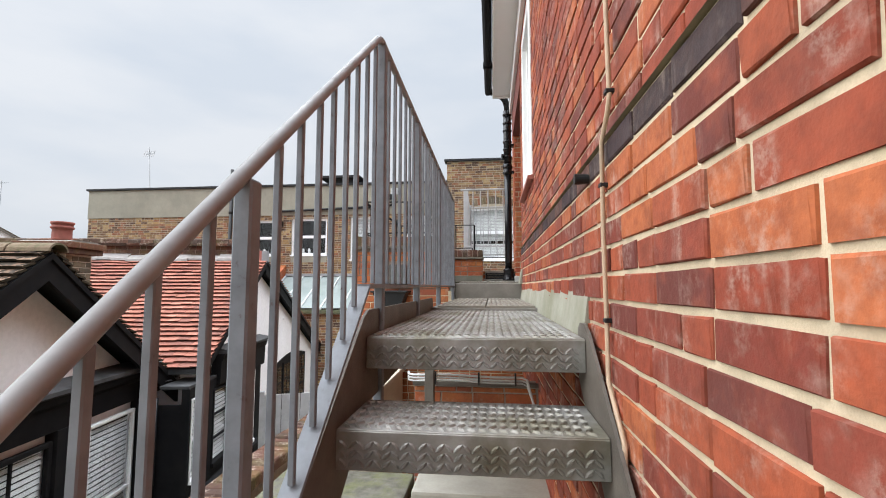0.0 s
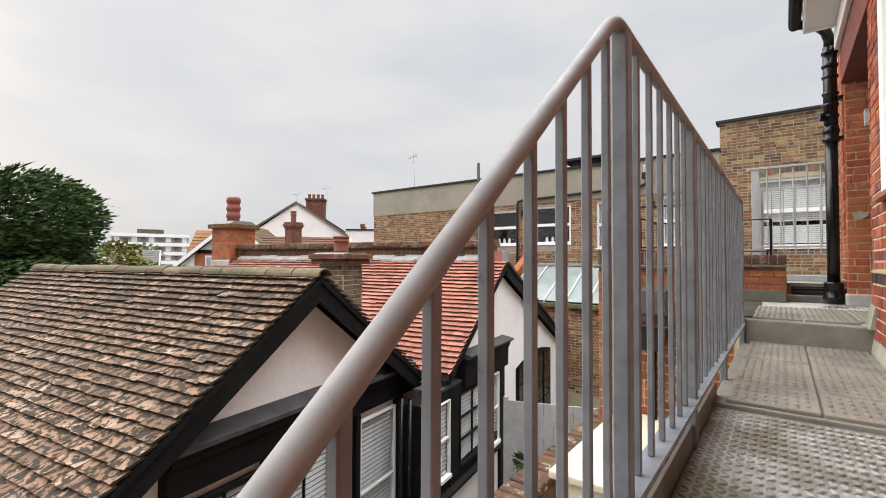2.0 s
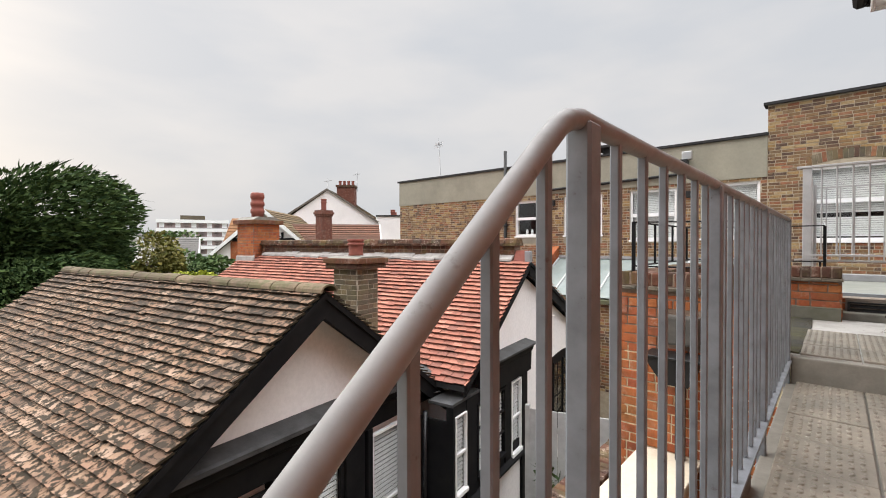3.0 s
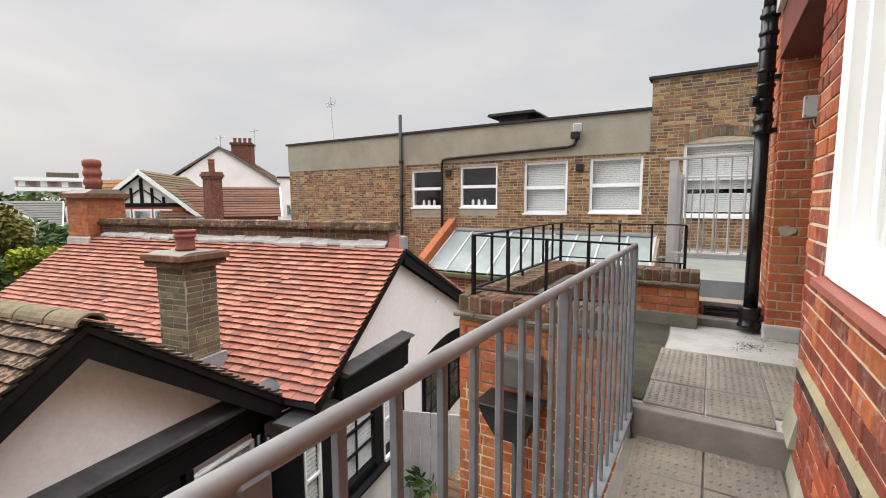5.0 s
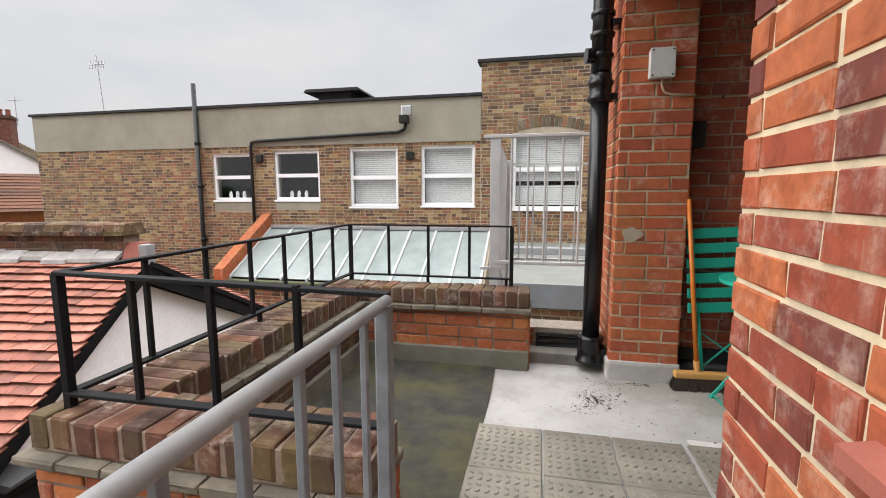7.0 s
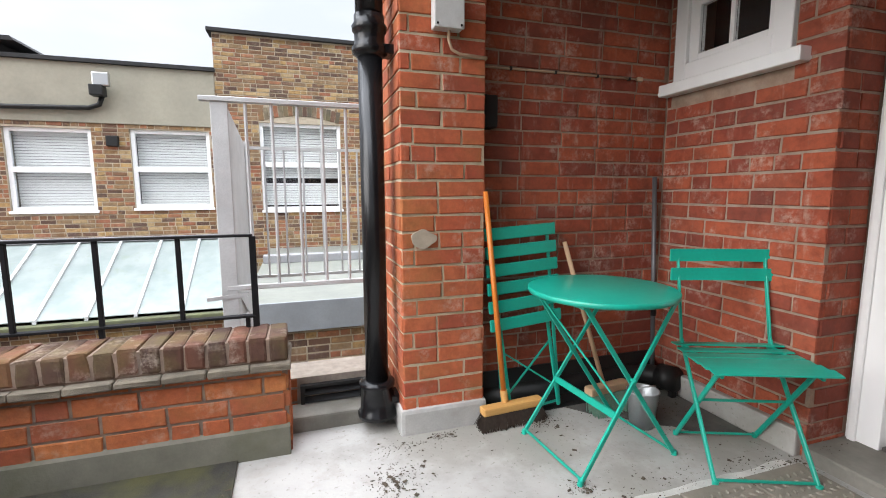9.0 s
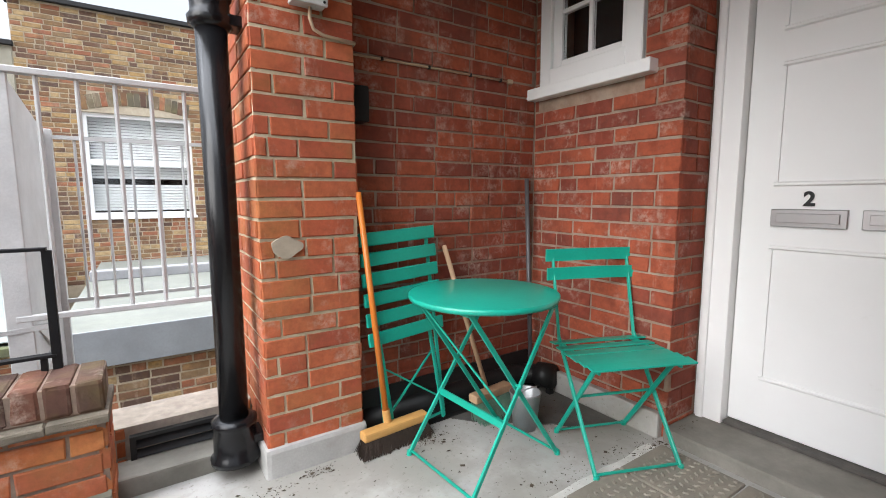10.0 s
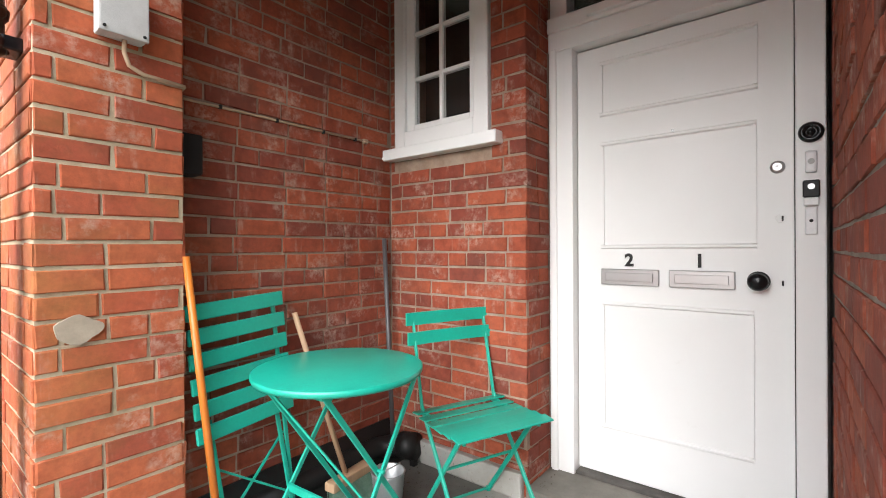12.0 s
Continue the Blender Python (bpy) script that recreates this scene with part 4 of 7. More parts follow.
# ---- front door ----
DX = 2.20
door = thing("door_1", pose(DX, 0, 1.15), "closed white painted panelled front door numbered 2 and 1", "door", kind="structure")
DY0, DY1, DH = 5.135, 5.965, 2.03
leaf = part("door_leaf", box(0.012, 0.055, DY0, DY1, 0.02, DH, 0.003), white_paint, door)
for y0, y1, z0, z1 in ((5.245, 5.855, 1.70, 1.955), (5.25, 5.85, 1.08, 1.575), (5.26, 5.85, 0.24, 0.83)):
    w = 0.014
    for a in ((y0, y1, z0, z0 + w), (y0, y1, z1 - w, z1), (y0, y0 + w, z0 + w, z1 - w), (y1 - w, y1, z0 + w, z1 - w)):
        part("panel_mould", prism([(0.013, a[2] - 0.004), (0.002, a[2] + 0.003), (0.002, a[3] - 0.003), (0.013, a[3] + 0.004)], "y", a[0], a[1]), white_paint, leaf)
part("frame_jamb", box(-0.045, 0.075, DY1 + 0.003, 6.088, -0.055, DH + 0.10, 0.006), white_paint, door)
part("frame_jamb", box(-0.045, 0.075, 5.045, DY0 - 0.003, -0.055, DH + 0.10, 0.006), white_paint, door)
part("frame_bead", box(-0.060, -0.044, 6.045, 6.075, -0.055, DH + 0.02, 0.004), white_paint, door)
part("frame_head", box(-0.055, 0.075, 5.046, 6.087, DH + 0.008, DH + 0.10, 0.006), white_paint, door)
part("transom_rail", box(-0.070, 0.08, 5.046, 6.087, DH + 0.10, DH + 0.17, 0.008), white_paint, door)
for a, b in ((5.046, 5.13), (6.0, 6.087)):
    part("fanlight_stile", box(-0.03, 0.075, a, b, DH + 0.17, 2.70, 0.005), white_paint, door)
fan = part("fanlight_pane", box(0.02, 0.026, 5.13, 6.0, DH + 0.17, 2.70), glass, door)
fan.visible_shadow = False
part("closer_bar", box(-0.10, -0.07, 5.52, 5.88, DH + 0.115, DH + 0.15, 0.006), white_paint, door)
part("closer_cap", box(-0.105, -0.068, 5.47, 5.54, DH + 0.10, DH + 0.16, 0.008), box_grey, door)
setting("wall_over_door", box(2.30, 2.45, 5.05, 6.1, 1.0, 4.0), unlit_black, "near-black panel for the unlit hall behind the door", "wall")
setting("door_threshold", box(2.165, 2.24, 5.136, 5.964, 1.148, 1.168, 0.004), rough_material("worn_threshold", (0.10, 0.09, 0.08), (0.06, 0.055, 0.05), 20, 0.8), "dark worn door threshold", "threshold")
for y0, y1, name in ((5.60, 5.85, "letterbox"), (5.32, 5.56, "letterbox")):
    lb = part(name, box(-0.004, 0.013, y0, y1, 0.912, 0.985, 0.003), chrome, leaf, "worn chrome letterbox")
    part("letter_flap", box(-0.011, -0.004, y0 + 0.022, y1 - 0.022, 0.93, 0.968, 0.002), chrome, lb)


def digit(ch, y, z, size, parent):
    cu = bpy.data.curves.new("numeral", "FONT")
    cu.body, cu.size, cu.align_x, cu.extrude, cu.offset = ch, size, "CENTER", 0.002, 0.0025
    tmp = bpy.data.objects.new("numeral", cu)
    scene.collection.objects.link(tmp)
    me = bpy.data.meshes.new_from_object(tmp.evaluated_get(bpy.context.evaluated_depsgraph_get()))
    bpy.data.objects.remove(tmp)
    me.name = "numeral"
    me.materials.append(black_plastic)
    ob = new("numeral", me)
    ob.parent = parent
    ob.matrix_local = pose(0.006, y, z, 90, 0, -90)
    tagged(ob, "black numeral " + ch)


digit("2", 5.725, 1.000, 0.078, leaf)
digit("1", 5.445, 1.000, 0.078, leaf)
part("door_knob", lathe([(0.036, 0.0), (0.038, 0.006), (0.034, 0.012), (0.016, 0.016), (0.014, 0.03), (0.030, 0.042), (0.035, 0.055), (0.030, 0.068), (0.014, 0.076), (0.0, 0.077)], 24, None, pose(0.012, 5.245, 0.95, 0, -90, 0)), black_iron, leaf, "round black door knob", True)
part("cylinder_lock", lathe([(0.024, 0.0), (0.024, 0.006), (0.018, 0.012), (0.012, 0.013), (0.0, 0.010)], 20, None, pose(0.012, 5.185, 1.385, 0, -90, 0)), chrome, leaf, "round chrome cylinder lock", True)
part("escutcheon", lathe([(0.017, 0.0), (0.016, 0.003), (0.0, 0.003)], 16, None, pose(0.012, 5.175, 1.19, 0, -90, 0)), white_paint, leaf)
for z in (1.19, 0.945):
    part("keyhole", box(0.003, 0.009, 5.167, 5.173, z - 0.011, z + 0.010, 0.002), black_plastic, leaf)
part("spyhole", rod((0.006, 5.545, 1.585), (0.013, 5.545, 1.585), 0.006, segs=10), chrome, leaf)
bell = thing("door_intercom", pose(DX - 0.045, 5.088, 1.15 + 1.49), "round black door buzzer above small lock boxes on the white frame", "doorbell")
part("buzzer", lathe([(0.036, 0.0), (0.037, 0.006), (0.031, 0.015), (0.021, 0.017), (0.019, 0.010), (0.010, 0.010), (0.009, 0.014), (0.0, 0.015)], 28, None, pose(0, 0, 0, 0, -90, 0)), black_iron, bell, "", True)
part("bell_push", box(-0.016, 0.0, -0.017, 0.017, -0.145, -0.065, 0.010), upvc, bell, "white bell push")
part("button", rod((-0.015, 0, -0.105), (-0.020, 0, -0.105), 0.010, segs=14), box_grey, bell)
part("key_safe", box(-0.026, 0.0, -0.024, 0.024, -0.232, -0.172, 0.004), black_plastic, bell, "black key safe")
part("key_safe_window", rod((-0.024, 0, -0.195), (-0.029, 0, -0.195), 0.010, segs=12), chrome, bell)
part("key_safe_base", box(-0.024, 0.0, -0.022, 0.022, -0.262, -0.233, 0.004), upvc, bell)
part("latch_plate", box(-0.010, 0.0, -0.018, 0.018, -0.365, -0.264, 0.004), upvc, bell)
part("keyhole", rod((-0.009, 0, -0.315), (-0.013, 0, -0.315), 0.006, segs=10), black_plastic, bell)

# ---- neighbouring white houses with tiled roofs (their own frame: x towards the stair, y along the front) ----
HM = pose(-4.0, 3.66, 0, 0, 0, 8.8)


EDGES = [0, 1, 1, 1, 1]      # a tile's face, then its darkened edges


def tiles(parent, ridge, down, x0, x1, mats, seed, gauge=0.105, width=0.165, parts=None, th=0.021):
    """Plain tiles down one slope. ridge: (y, z) of the upper edge; down: (y, z) of the lower one; from x0 to x1 in the house's frame."""
    rng = random.Random(seed)
    (ya, za), (yb, zb) = ridge, down
    ln = math.hypot(yb - ya, zb - za)
    d = Vector((0, (yb - ya) / ln, (zb - za) / ln))
    n = Vector((1, 0, 0)).cross(d)
    if n.z < 0:
        n = -n
    verts, faces, count = [], [], 0
    rows = int(ln / gauge)
    for r in range(rows):
        s1 = ln - r * gauge
        s0 = max(0.0, s1 - gauge * 1.25)
        off = (0.0 if r % 2 else width / 2) + rng.uniform(-0.006, 0.006)
        x = x0 - off
        while x < x1:
            a, b = max(x, x0) + 0.0025, min(x + width, x1) - 0.0025
            x += width
            if b - a < 0.02:
                continue
            slip = rng.uniform(-0.007, 0.007) if rng.random() > 0.04 else rng.uniform(0.01, 0.03)
            lift = rng.uniform(0, 0.006)
            cur = rng.uniform(-0.002, 0.004)
            base = Vector((0, ya, za))
            lo, hi = base + d * (s1 + slip), base + d * s0
            up = n * (0.042 + lift)
            up0 = n * 0.004
            sag = d * rng.uniform(-0.004, 0.004)
            q = [Vector((a, 0, 0)) + hi + up0, Vector((b, 0, 0)) + hi + up0, Vector((b, 0, 0)) + lo + up + sag, Vector((a, 0, 0)) + lo + up]
            mid = Vector(((a + b) / 2, 0, 0)) + lo + up + n * cur + sag * 0.5
            vs = [q[0], q[1], q[2], mid, q[3], q[2] - n * th, mid - n * th, q[3] - n * th, q[0] - n * th, q[1] - n * th]
            fs = [(0, 1, 2, 3, 4), (4, 3, 6, 7), (3, 2, 5, 6), (1, 9, 5, 2), (0, 4, 7, 8)]
            cx, cs = (a + b) / 2, s1
            if parts and count < 300 and parts[0] <= cx <= parts[1] and parts[2] <= cs <= parts[3]:
                o = Vector((cx, 0, 0)) + lo
                me = bpy.data.meshes.new("roof_tile")
                me.from_pydata([v - o for v in vs], [], fs)
                me.update()
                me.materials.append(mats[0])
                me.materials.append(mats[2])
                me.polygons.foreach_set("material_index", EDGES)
                ob = new("roof_tile", me)
                ob.parent = parent
                ob.location = o
                count += 1
            else:
                k = len(verts)
                verts.extend(vs)
                faces.extend(tuple(k + i for i in f) for f in fs)
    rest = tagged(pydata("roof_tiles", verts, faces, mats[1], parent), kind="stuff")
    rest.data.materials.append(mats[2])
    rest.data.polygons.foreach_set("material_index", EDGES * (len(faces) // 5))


def barge(parent, apex, foot, x, depth=0.20, thick=0.045):
    """A black bargeboard with a smaller moulding on it, from the apex to the foot of a gable."""
    (ya, za), (yb, zb) = apex, foot
    prof = [(ya, za), (yb, zb), (yb, zb - depth), (ya, za - depth * 1.05)]
    b = part("bargeboard", prism(prof, "x", x - thick, x), black_paint, parent, "black painted bargeboard")
    prof = [(ya, za - 0.015), (yb, zb - 0.015), (yb, zb - 0.075), (ya, za - 0.075)]
    part("barge_mould", prism(prof, "x", x, x + 0.022), black_paint, b)


def shuttered_window(parent, x, y0, y1, z0, z1, frame_mat, bars=1, mid=True, blind=True, w=0.05):
    """A framed window facing +x with slatted blinds behind the glass."""
    f = part("window_frame", box(x - 0.02, x + 0.035, y0 - w, y0, z0 - w, z1 + w, 0.004), frame_mat, parent)
    part("jamb", box(x - 0.02, x + 0.035, y1, y1 + w, z0 - w, z1 + w, 0.004), frame_mat, f)
    part("head", box(x - 0.02, x + 0.034, y0, y1, z1, z1 + w, 0.004), frame_mat, f)
    part("sill", box(x - 0.02, x + 0.06, y0 - w, y1 + w, z0 - w - 0.03, z0, 0.004), frame_mat, f)
    for i in range(1, bars + 1):
        y = y0 + (y1 - y0) * i / (bars + 1)
        part("glazing_bar", box(x - 0.005, x + 0.022, y - 0.012, y + 0.012, z0, z1, 0.002), frame_mat, f)
    if mid:
        n = mid if isinstance(mid, int) and mid > 1 else 1
        for i in range(1, n + 1):
            z = z0 + (z1 - z0) * i / (n + 1)
            part("meeting_rail", box(x - 0.006, x + 0.026, y0, y1, z - 0.016, z + 0.016, 0.002), frame_mat, f)
    p = part("pane", box(x - 0.004, x, y0, y1, z0, z1), glass, f)
    p.visible_shadow = False
    if blind:
        b = part("blind", box(x - 0.05, x - 0.02, y0, y1, z1 - 0.03, z1), blind_mat, f, "white slatted blind")
        z = z0 + 0.01
        while z < z1 - 0.03:
            part("slat", prism([(x - 0.024, z), (x - 0.036, z + 0.039), (x - 0.039, z + 0.038), (x - 0.027, z - 0.001)], "y", y0 + 0.005, y1 - 0.005), blind_mat, b)
            z += 0.058
    # Black sheet behind the blind: shade between the slats, put in as colour
    part("reveal", box(x - 0.058, x - 0.052, y0 - 0.02, y1 + 0.02, z0, z1), unlit_black, f)


# first house
S1 = 0.72
houseA = thing("house", HM, "white rendered cottage with black timber and a mossy brown tiled roof", "house")
part("wall", prism([(-3.0, GZ), (-3.0, -0.9), (0.0, 1.42 - 0.22), (2.35, -0.45), (2.35, GZ)], "x", -6.3, -0.33), render_white, houseA, "white rendered gable wall")
part("roof_deck", prism([(-3.3, 1.40 - 3.3 * S1 - 0.08), (0, 1.32), (2.40, 1.40 - 2.40 * S1 - 0.08), (2.40, 1.40 - 2.4 * S1 - 0.02), (0, 1.385), (-3.3, 1.40 - 3.3 * S1 - 0.02)], "x", -6.5, -0.01), felt, houseA)
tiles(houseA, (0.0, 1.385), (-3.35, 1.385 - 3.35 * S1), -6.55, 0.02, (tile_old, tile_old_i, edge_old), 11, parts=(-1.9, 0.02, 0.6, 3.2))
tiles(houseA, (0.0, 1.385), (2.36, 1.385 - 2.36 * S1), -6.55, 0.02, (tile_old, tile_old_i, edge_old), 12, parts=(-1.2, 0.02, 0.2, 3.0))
barge(houseA, (0.0, 1.37), (-3.3, 1.37 - 3.3 * S1), 0.0, 0.26)
barge(houseA, (0.0, 1.37), (2.38, 1.37 - 2.38 * S1), 0.0, 0.26)
rng = random.Random(8)
for i in range(17):
    x = -6.5 + i * 0.387
    bm = prism([(0.115 * math.cos(a), 0.085 * math.sin(a)) for a in (math.pi * k / 8 for k in range(9))] + [(0.095 * math.cos(a), 0.068 * math.sin(a)) for a in (math.pi * k / 8 for k in range(8, -1, -1))], "x", 0, 0.375)
    ob = part("ridge_tile", bm, ridge_mat, houseA)
    ob.location = (x, rng.uniform(-0.008, 0.008), 1.36 + rng.uniform(-0.008, 0.008))
part("ledge", prism([(-0.33, 0.10), (-0.12, 0.055), (-0.09, 0.04), (-0.09, 0.0), (-0.14, -0.03), (-0.33, -0.03)], "y", -1.45, 2.30), dark_lead, houseA, "lead-capped black ledge over the bay")
part("bay_fascia", prism([(-0.33, -0.02), (-0.13, -0.02), (-0.15, -0.10), (-0.20, -0.15), (-0.22, -0.38), (-0.33, -0.38)], "y", -1.42, 2.28), black_paint, houseA, "black moulded bay fascia")
for y in [-1.35 + i * 0.115 for i in range(32)]:
    part("dentil", box(-0.20, -0.145, y, y + 0.055, -0.095, -0.035, 0.004), black_paint, houseA)
part("bay_panel", box(-0.33, -0.24, -1.42, 2.28, GZ, -2.42), render_white, houseA)
for y in (-1.40, -0.46, 0.50, 0.86, 1.80):
    part("bay_post", box(-0.33, -0.205, y, y + 0.085 if y != 0.50 else y + 0.30, -2.42, -0.38, 0.006), black_paint, houseA)
shuttered_window(houseA, -0.27, -1.25, -0.52, -2.30, -0.52, black_paint, 1, True)
shuttered_window(houseA, -0.27, -0.32, 0.44, -2.30, -0.52, black_paint, 1, True)
shuttered_window(houseA, -0.27, 1.00, 1.72, -2.30, -0.52, white_paint, 0, True, True, 0.035)
for x in (-0.08, 0.06):
    part("downpipe", rod((x, 1.66, -0.35), (x, 1.66, GZ), 0.032, segs=12), black_iron, houseA, "", True)

# second house
houseB = thing("house", HM, "white rendered cottage with an orange-red clay tiled roof and black bargeboards", "house")
S2L, S2R, AY, AZ = 0.70, 0.455, 4.25, 1.57
part("wall", prism([(2.3, GZ), (2.3, AZ - 1.95 * S2L - 0.25), (AY, AZ - 0.28), (8.75, AZ - 4.5 * S2R - 0.25), (8.75, GZ)], "x", -6.3, 0.25), render_white, houseB, "white rendered gable wall")
part("wall_face", prism([(2.3, -0.10), (2.3, AZ - 1.95 * S2L - 0.25), (AY, AZ - 0.28), (8.75, AZ - 4.5 * S2R - 0.25), (8.75, GZ), (4.22, GZ), (4.22, -0.10)], "x", 0.25, 0.35), render_white, houseB)
part("roof_deck", prism([(1.98, AZ - 2.27 * S2L - 0.10), (AY, AZ - 0.10), (9.2, AZ - 4.95 * S2R - 0.10), (9.2, AZ - 4.95 * S2R - 0.03), (AY, AZ - 0.03), (1.98, AZ - 2.27 * S2L - 0.03)], "x", -7.6, 0.47), felt, houseB)
tiles(houseB, (AY, AZ - 0.03), (1.98, AZ - 0.03 - 2.27 * S2L), -7.7, 0.50, (tile_red, tile_red_i, edge_red), 21, parts=(-1.9, 0.5, 0.3, 3.2), th=0.014)
tiles(houseB, (AY, AZ - 0.03), (9.2, AZ - 0.03 - 4.95 * S2R), -7.7, 0.50, (tile_red, tile_red_i, edge_red), 22, th=0.014)
barge(houseB, (AY, AZ - 0.03), (2.0, AZ - 0.03 - 2.25 * S2L), 0.48, 0.15)
barge(houseB, (AY, AZ - 0.03), (9.2, AZ - 0.03 - 4.95 * S2R), 0.48, 0.24)
part("finial", box(0.40, 0.50, AY - 0.05, AY + 0.07, AZ - 0.10, AZ + 0.14, 0.01), lead, houseB, "grey lead apex cap")
rng = random.Random(15)
cuts = [-6.9 + 7.06 * i / 26 for i in range(27)]
for x0, x1 in zip(cuts, cuts[1:]):
    d, e = rng.uniform(-0.035, 0.02), rng.uniform(-0.03, 0.0)
    part("flashing", prism([(AY - 0.085 + d, AZ - 0.042 + d * S2L), (AY - 0.075 + d, AZ + d * S2L), (AY + 0.04, AZ + 0.085 + e), (AY + 0.06, AZ + 0.03)], "x", x0, x1 + 0.002), flash_white, houseB, "pale mortar flashing")
part("valley_lead", prism([(1.95, -0.20), (2.24, -0.24), (2.42, -0.06), (2.24, -0.20)], "x", -6.4, 0.02), lead, houseB)
part("bay_roof", prism([(0.35, 0.165), (0.55, 0.125), (0.575, 0.118), (0.575, 0.092), (0.53, 0.06), (0.35, 0.06)], "y", 2.52, 4.36), dark_lead, houseB, "lead-capped black ledge over the bay")
part("bay_fascia", prism([(0.35, 0.07), (0.535, 0.07), (0.515, 0.0), (0.49, -0.04), (0.48, -0.36), (0.35, -0.36)], "y", 2.50, 4.31), black_paint, houseB, "black moulded bay fascia")
part("bay_return", box(-0.20, 0.36, 1.73, 1.77, GZ, -0.46), black_paint, houseB)
part("bay_cap", box(0.06, 0.43, 1.73, 2.50, -0.26, -0.22, 0.006), dark_lead, houseB)
part("bay_wall", box(0.30, 0.40, 1.78, 4.18, GZ, -1.76), render_white, houseB)
part("bay_sill", prism([(0.34, -1.76), (0.34, -1.62), (0.45, -1.62), (0.51, -1.66), (0.51, -1.70), (0.45, -1.76)], "y", 1.73, 4.26), black_paint, houseB, "black timber sill")
part("bay_apron", box(0.34, 0.425, 1.74, 4.22, -1.62, -1.44), black_paint, houseB)
part("bay_end", box(0.30, 0.45, 4.0, 4.22, GZ, -0.36, 0.006), black_paint, houseB, "black timber bay corner")
for y, w in ((1.73, 0.05), (2.09, 0.29), (3.32, 0.22), (3.96, 0.26)):
    part("bay_post", box(0.34, 0.445, y, y + w, -1.62, -0.26, 0.006), black_paint, houseB)
part("bay_head", box(0.34, 0.432, 1.74, 4.22, -0.40, -0.26), black_paint, houseB)
shuttered_window(houseB, 0.42, 1.815, 2.065, -1.41, -0.42, white_paint, 0, True, True, 0.022)
shuttered_window(houseB, 0.42, 2.42, 3.28, -1.42, -0.44, black_paint, 1, 2, True, 0.035)
shuttered_window(houseB, 0.42, 3.58, 3.92, -1.58, -0.44, white_paint, 0, True, True, 0.03)
# arched casement
arch = [(5.1 + 2.55 * i / 12, -0.62 + 0.16 * math.sin(math.pi * i / 12)) for i in range(13)]
aw = part("arched_window", prism([(5.1, -2.12)] + arch + [(7.65, -2.12)], "x", 0.34, 0.37), black_paint, houseB, "black arched casement window")
for i in range(4):
    y0 = 5.2 + i * 0.61
    for j in range(4):
        z0 = -2.02 + j * 0.345
        for k in range(2):
            yy = y0 + k * 0.265
            part("pane", box(0.371, 0.376, yy + 0.02, yy + 0.24, z0 + 0.02, z0 + 0.32), glass, aw)
    part("mullion", box(0.365, 0.40, y0 - 0.045, y0 - 0.005, -2.1, -0.60, 0.004), black_paint, aw)
part("vent_flap", box(0.345, 0.37, 5.75, 5.87, 0.33, 0.36), render_white, houseB)

# party wall and chimneys
pw = tagged(part("party_wall", box(-7.3, 0.18, 4.29, 4.52, 1.2, 1.80), mortar_dark, None, "sooty red brick parapet above the red roof"), "", "wall", "", "structure")
pw.matrix_world = HM
sooty_coping = brick_material("sooty_coping_brick", [(0.075, 0.045, 0.032), (0.11, 0.055, 0.036), (0.06, 0.042, 0.032), (0.13, 0.06, 0.04)], False, 0.7, 0.3, 0.35)
rng = random.Random(14)
for i in range(33):
    x0 = -7.3 + i * 7.52 / 33
    lo = prism([(4.225, 1.80), (4.22, 1.845), (4.59, 1.845), (4.585, 1.80)], "x", 0.003, 7.52 / 33 - 0.003)
    hi = prism([(4.25, 1.845), (4.262, 1.915), (4.30, 1.932), (4.51, 1.932), (4.548, 1.915), (4.56, 1.845)], "x", 0.003, 7.52 / 33 - 0.003)
    for bm in (lo, hi):
        for v in bm.verts:
            v.co += Vector((0, rng.uniform(-0.008, 0.008), rng.uniform(-0.006, 0.006)))
        o = part("coping_brick", bm, sooty_coping, pw)
        o.location = (x0, 0, 0)
part("coping_bed", prism([(4.26, 1.80), (4.28, 1.91), (4.53, 1.91), (4.55, 1.80)], "x", -7.29, 0.21), mortar_dark, pw)
part("apex_tile", prism([(4.20, 1.50), (4.32, 1.72), (4.42, 1.72), (4.42, 1.50)], "x", 0.185, 0.42), terracotta, pw, "orange clay end tile")


def pot(parent, x, y, z, h, r, banded=False):
    prof = [(r * 0.92, 0), (r * 0.86, h * 0.1), (r * 0.84, h * 0.55), (r * 0.86, h * 0.6), (r, h * 0.66), (r, h * 0.74), (r * 0.88, h * 0.78), (r * 0.9, h * 0.86), (r, h * 0.9), (r, h), (r * 0.8, h), (r * 0.8, h * 0.6), (0.0, h * 0.6)]
    if banded:
        prof = [(r, 0), (r * 0.95, h * 0.15), (r * 1.12, h * 0.2), (r * 1.12, h * 0.32), (r * 0.98, h * 0.36), (r * 0.98, h * 0.46), (r * 1.12, h * 0.5), (r * 1.12, h * 0.62), (r * 0.98, h * 0.66), (r * 0.98, h * 0.76), (r * 1.12, h * 0.8), (r * 1.1, h * 0.94), (r * 0.95, h), (r * 0.7, h), (r * 0.7, h * 0.7), (0, h * 0.7)]
    ob = part("chimney_pot", lathe(prof, 20), terracotta, parent, "round terracotta chimney pot", True)
    ob.location = (x, y, z)


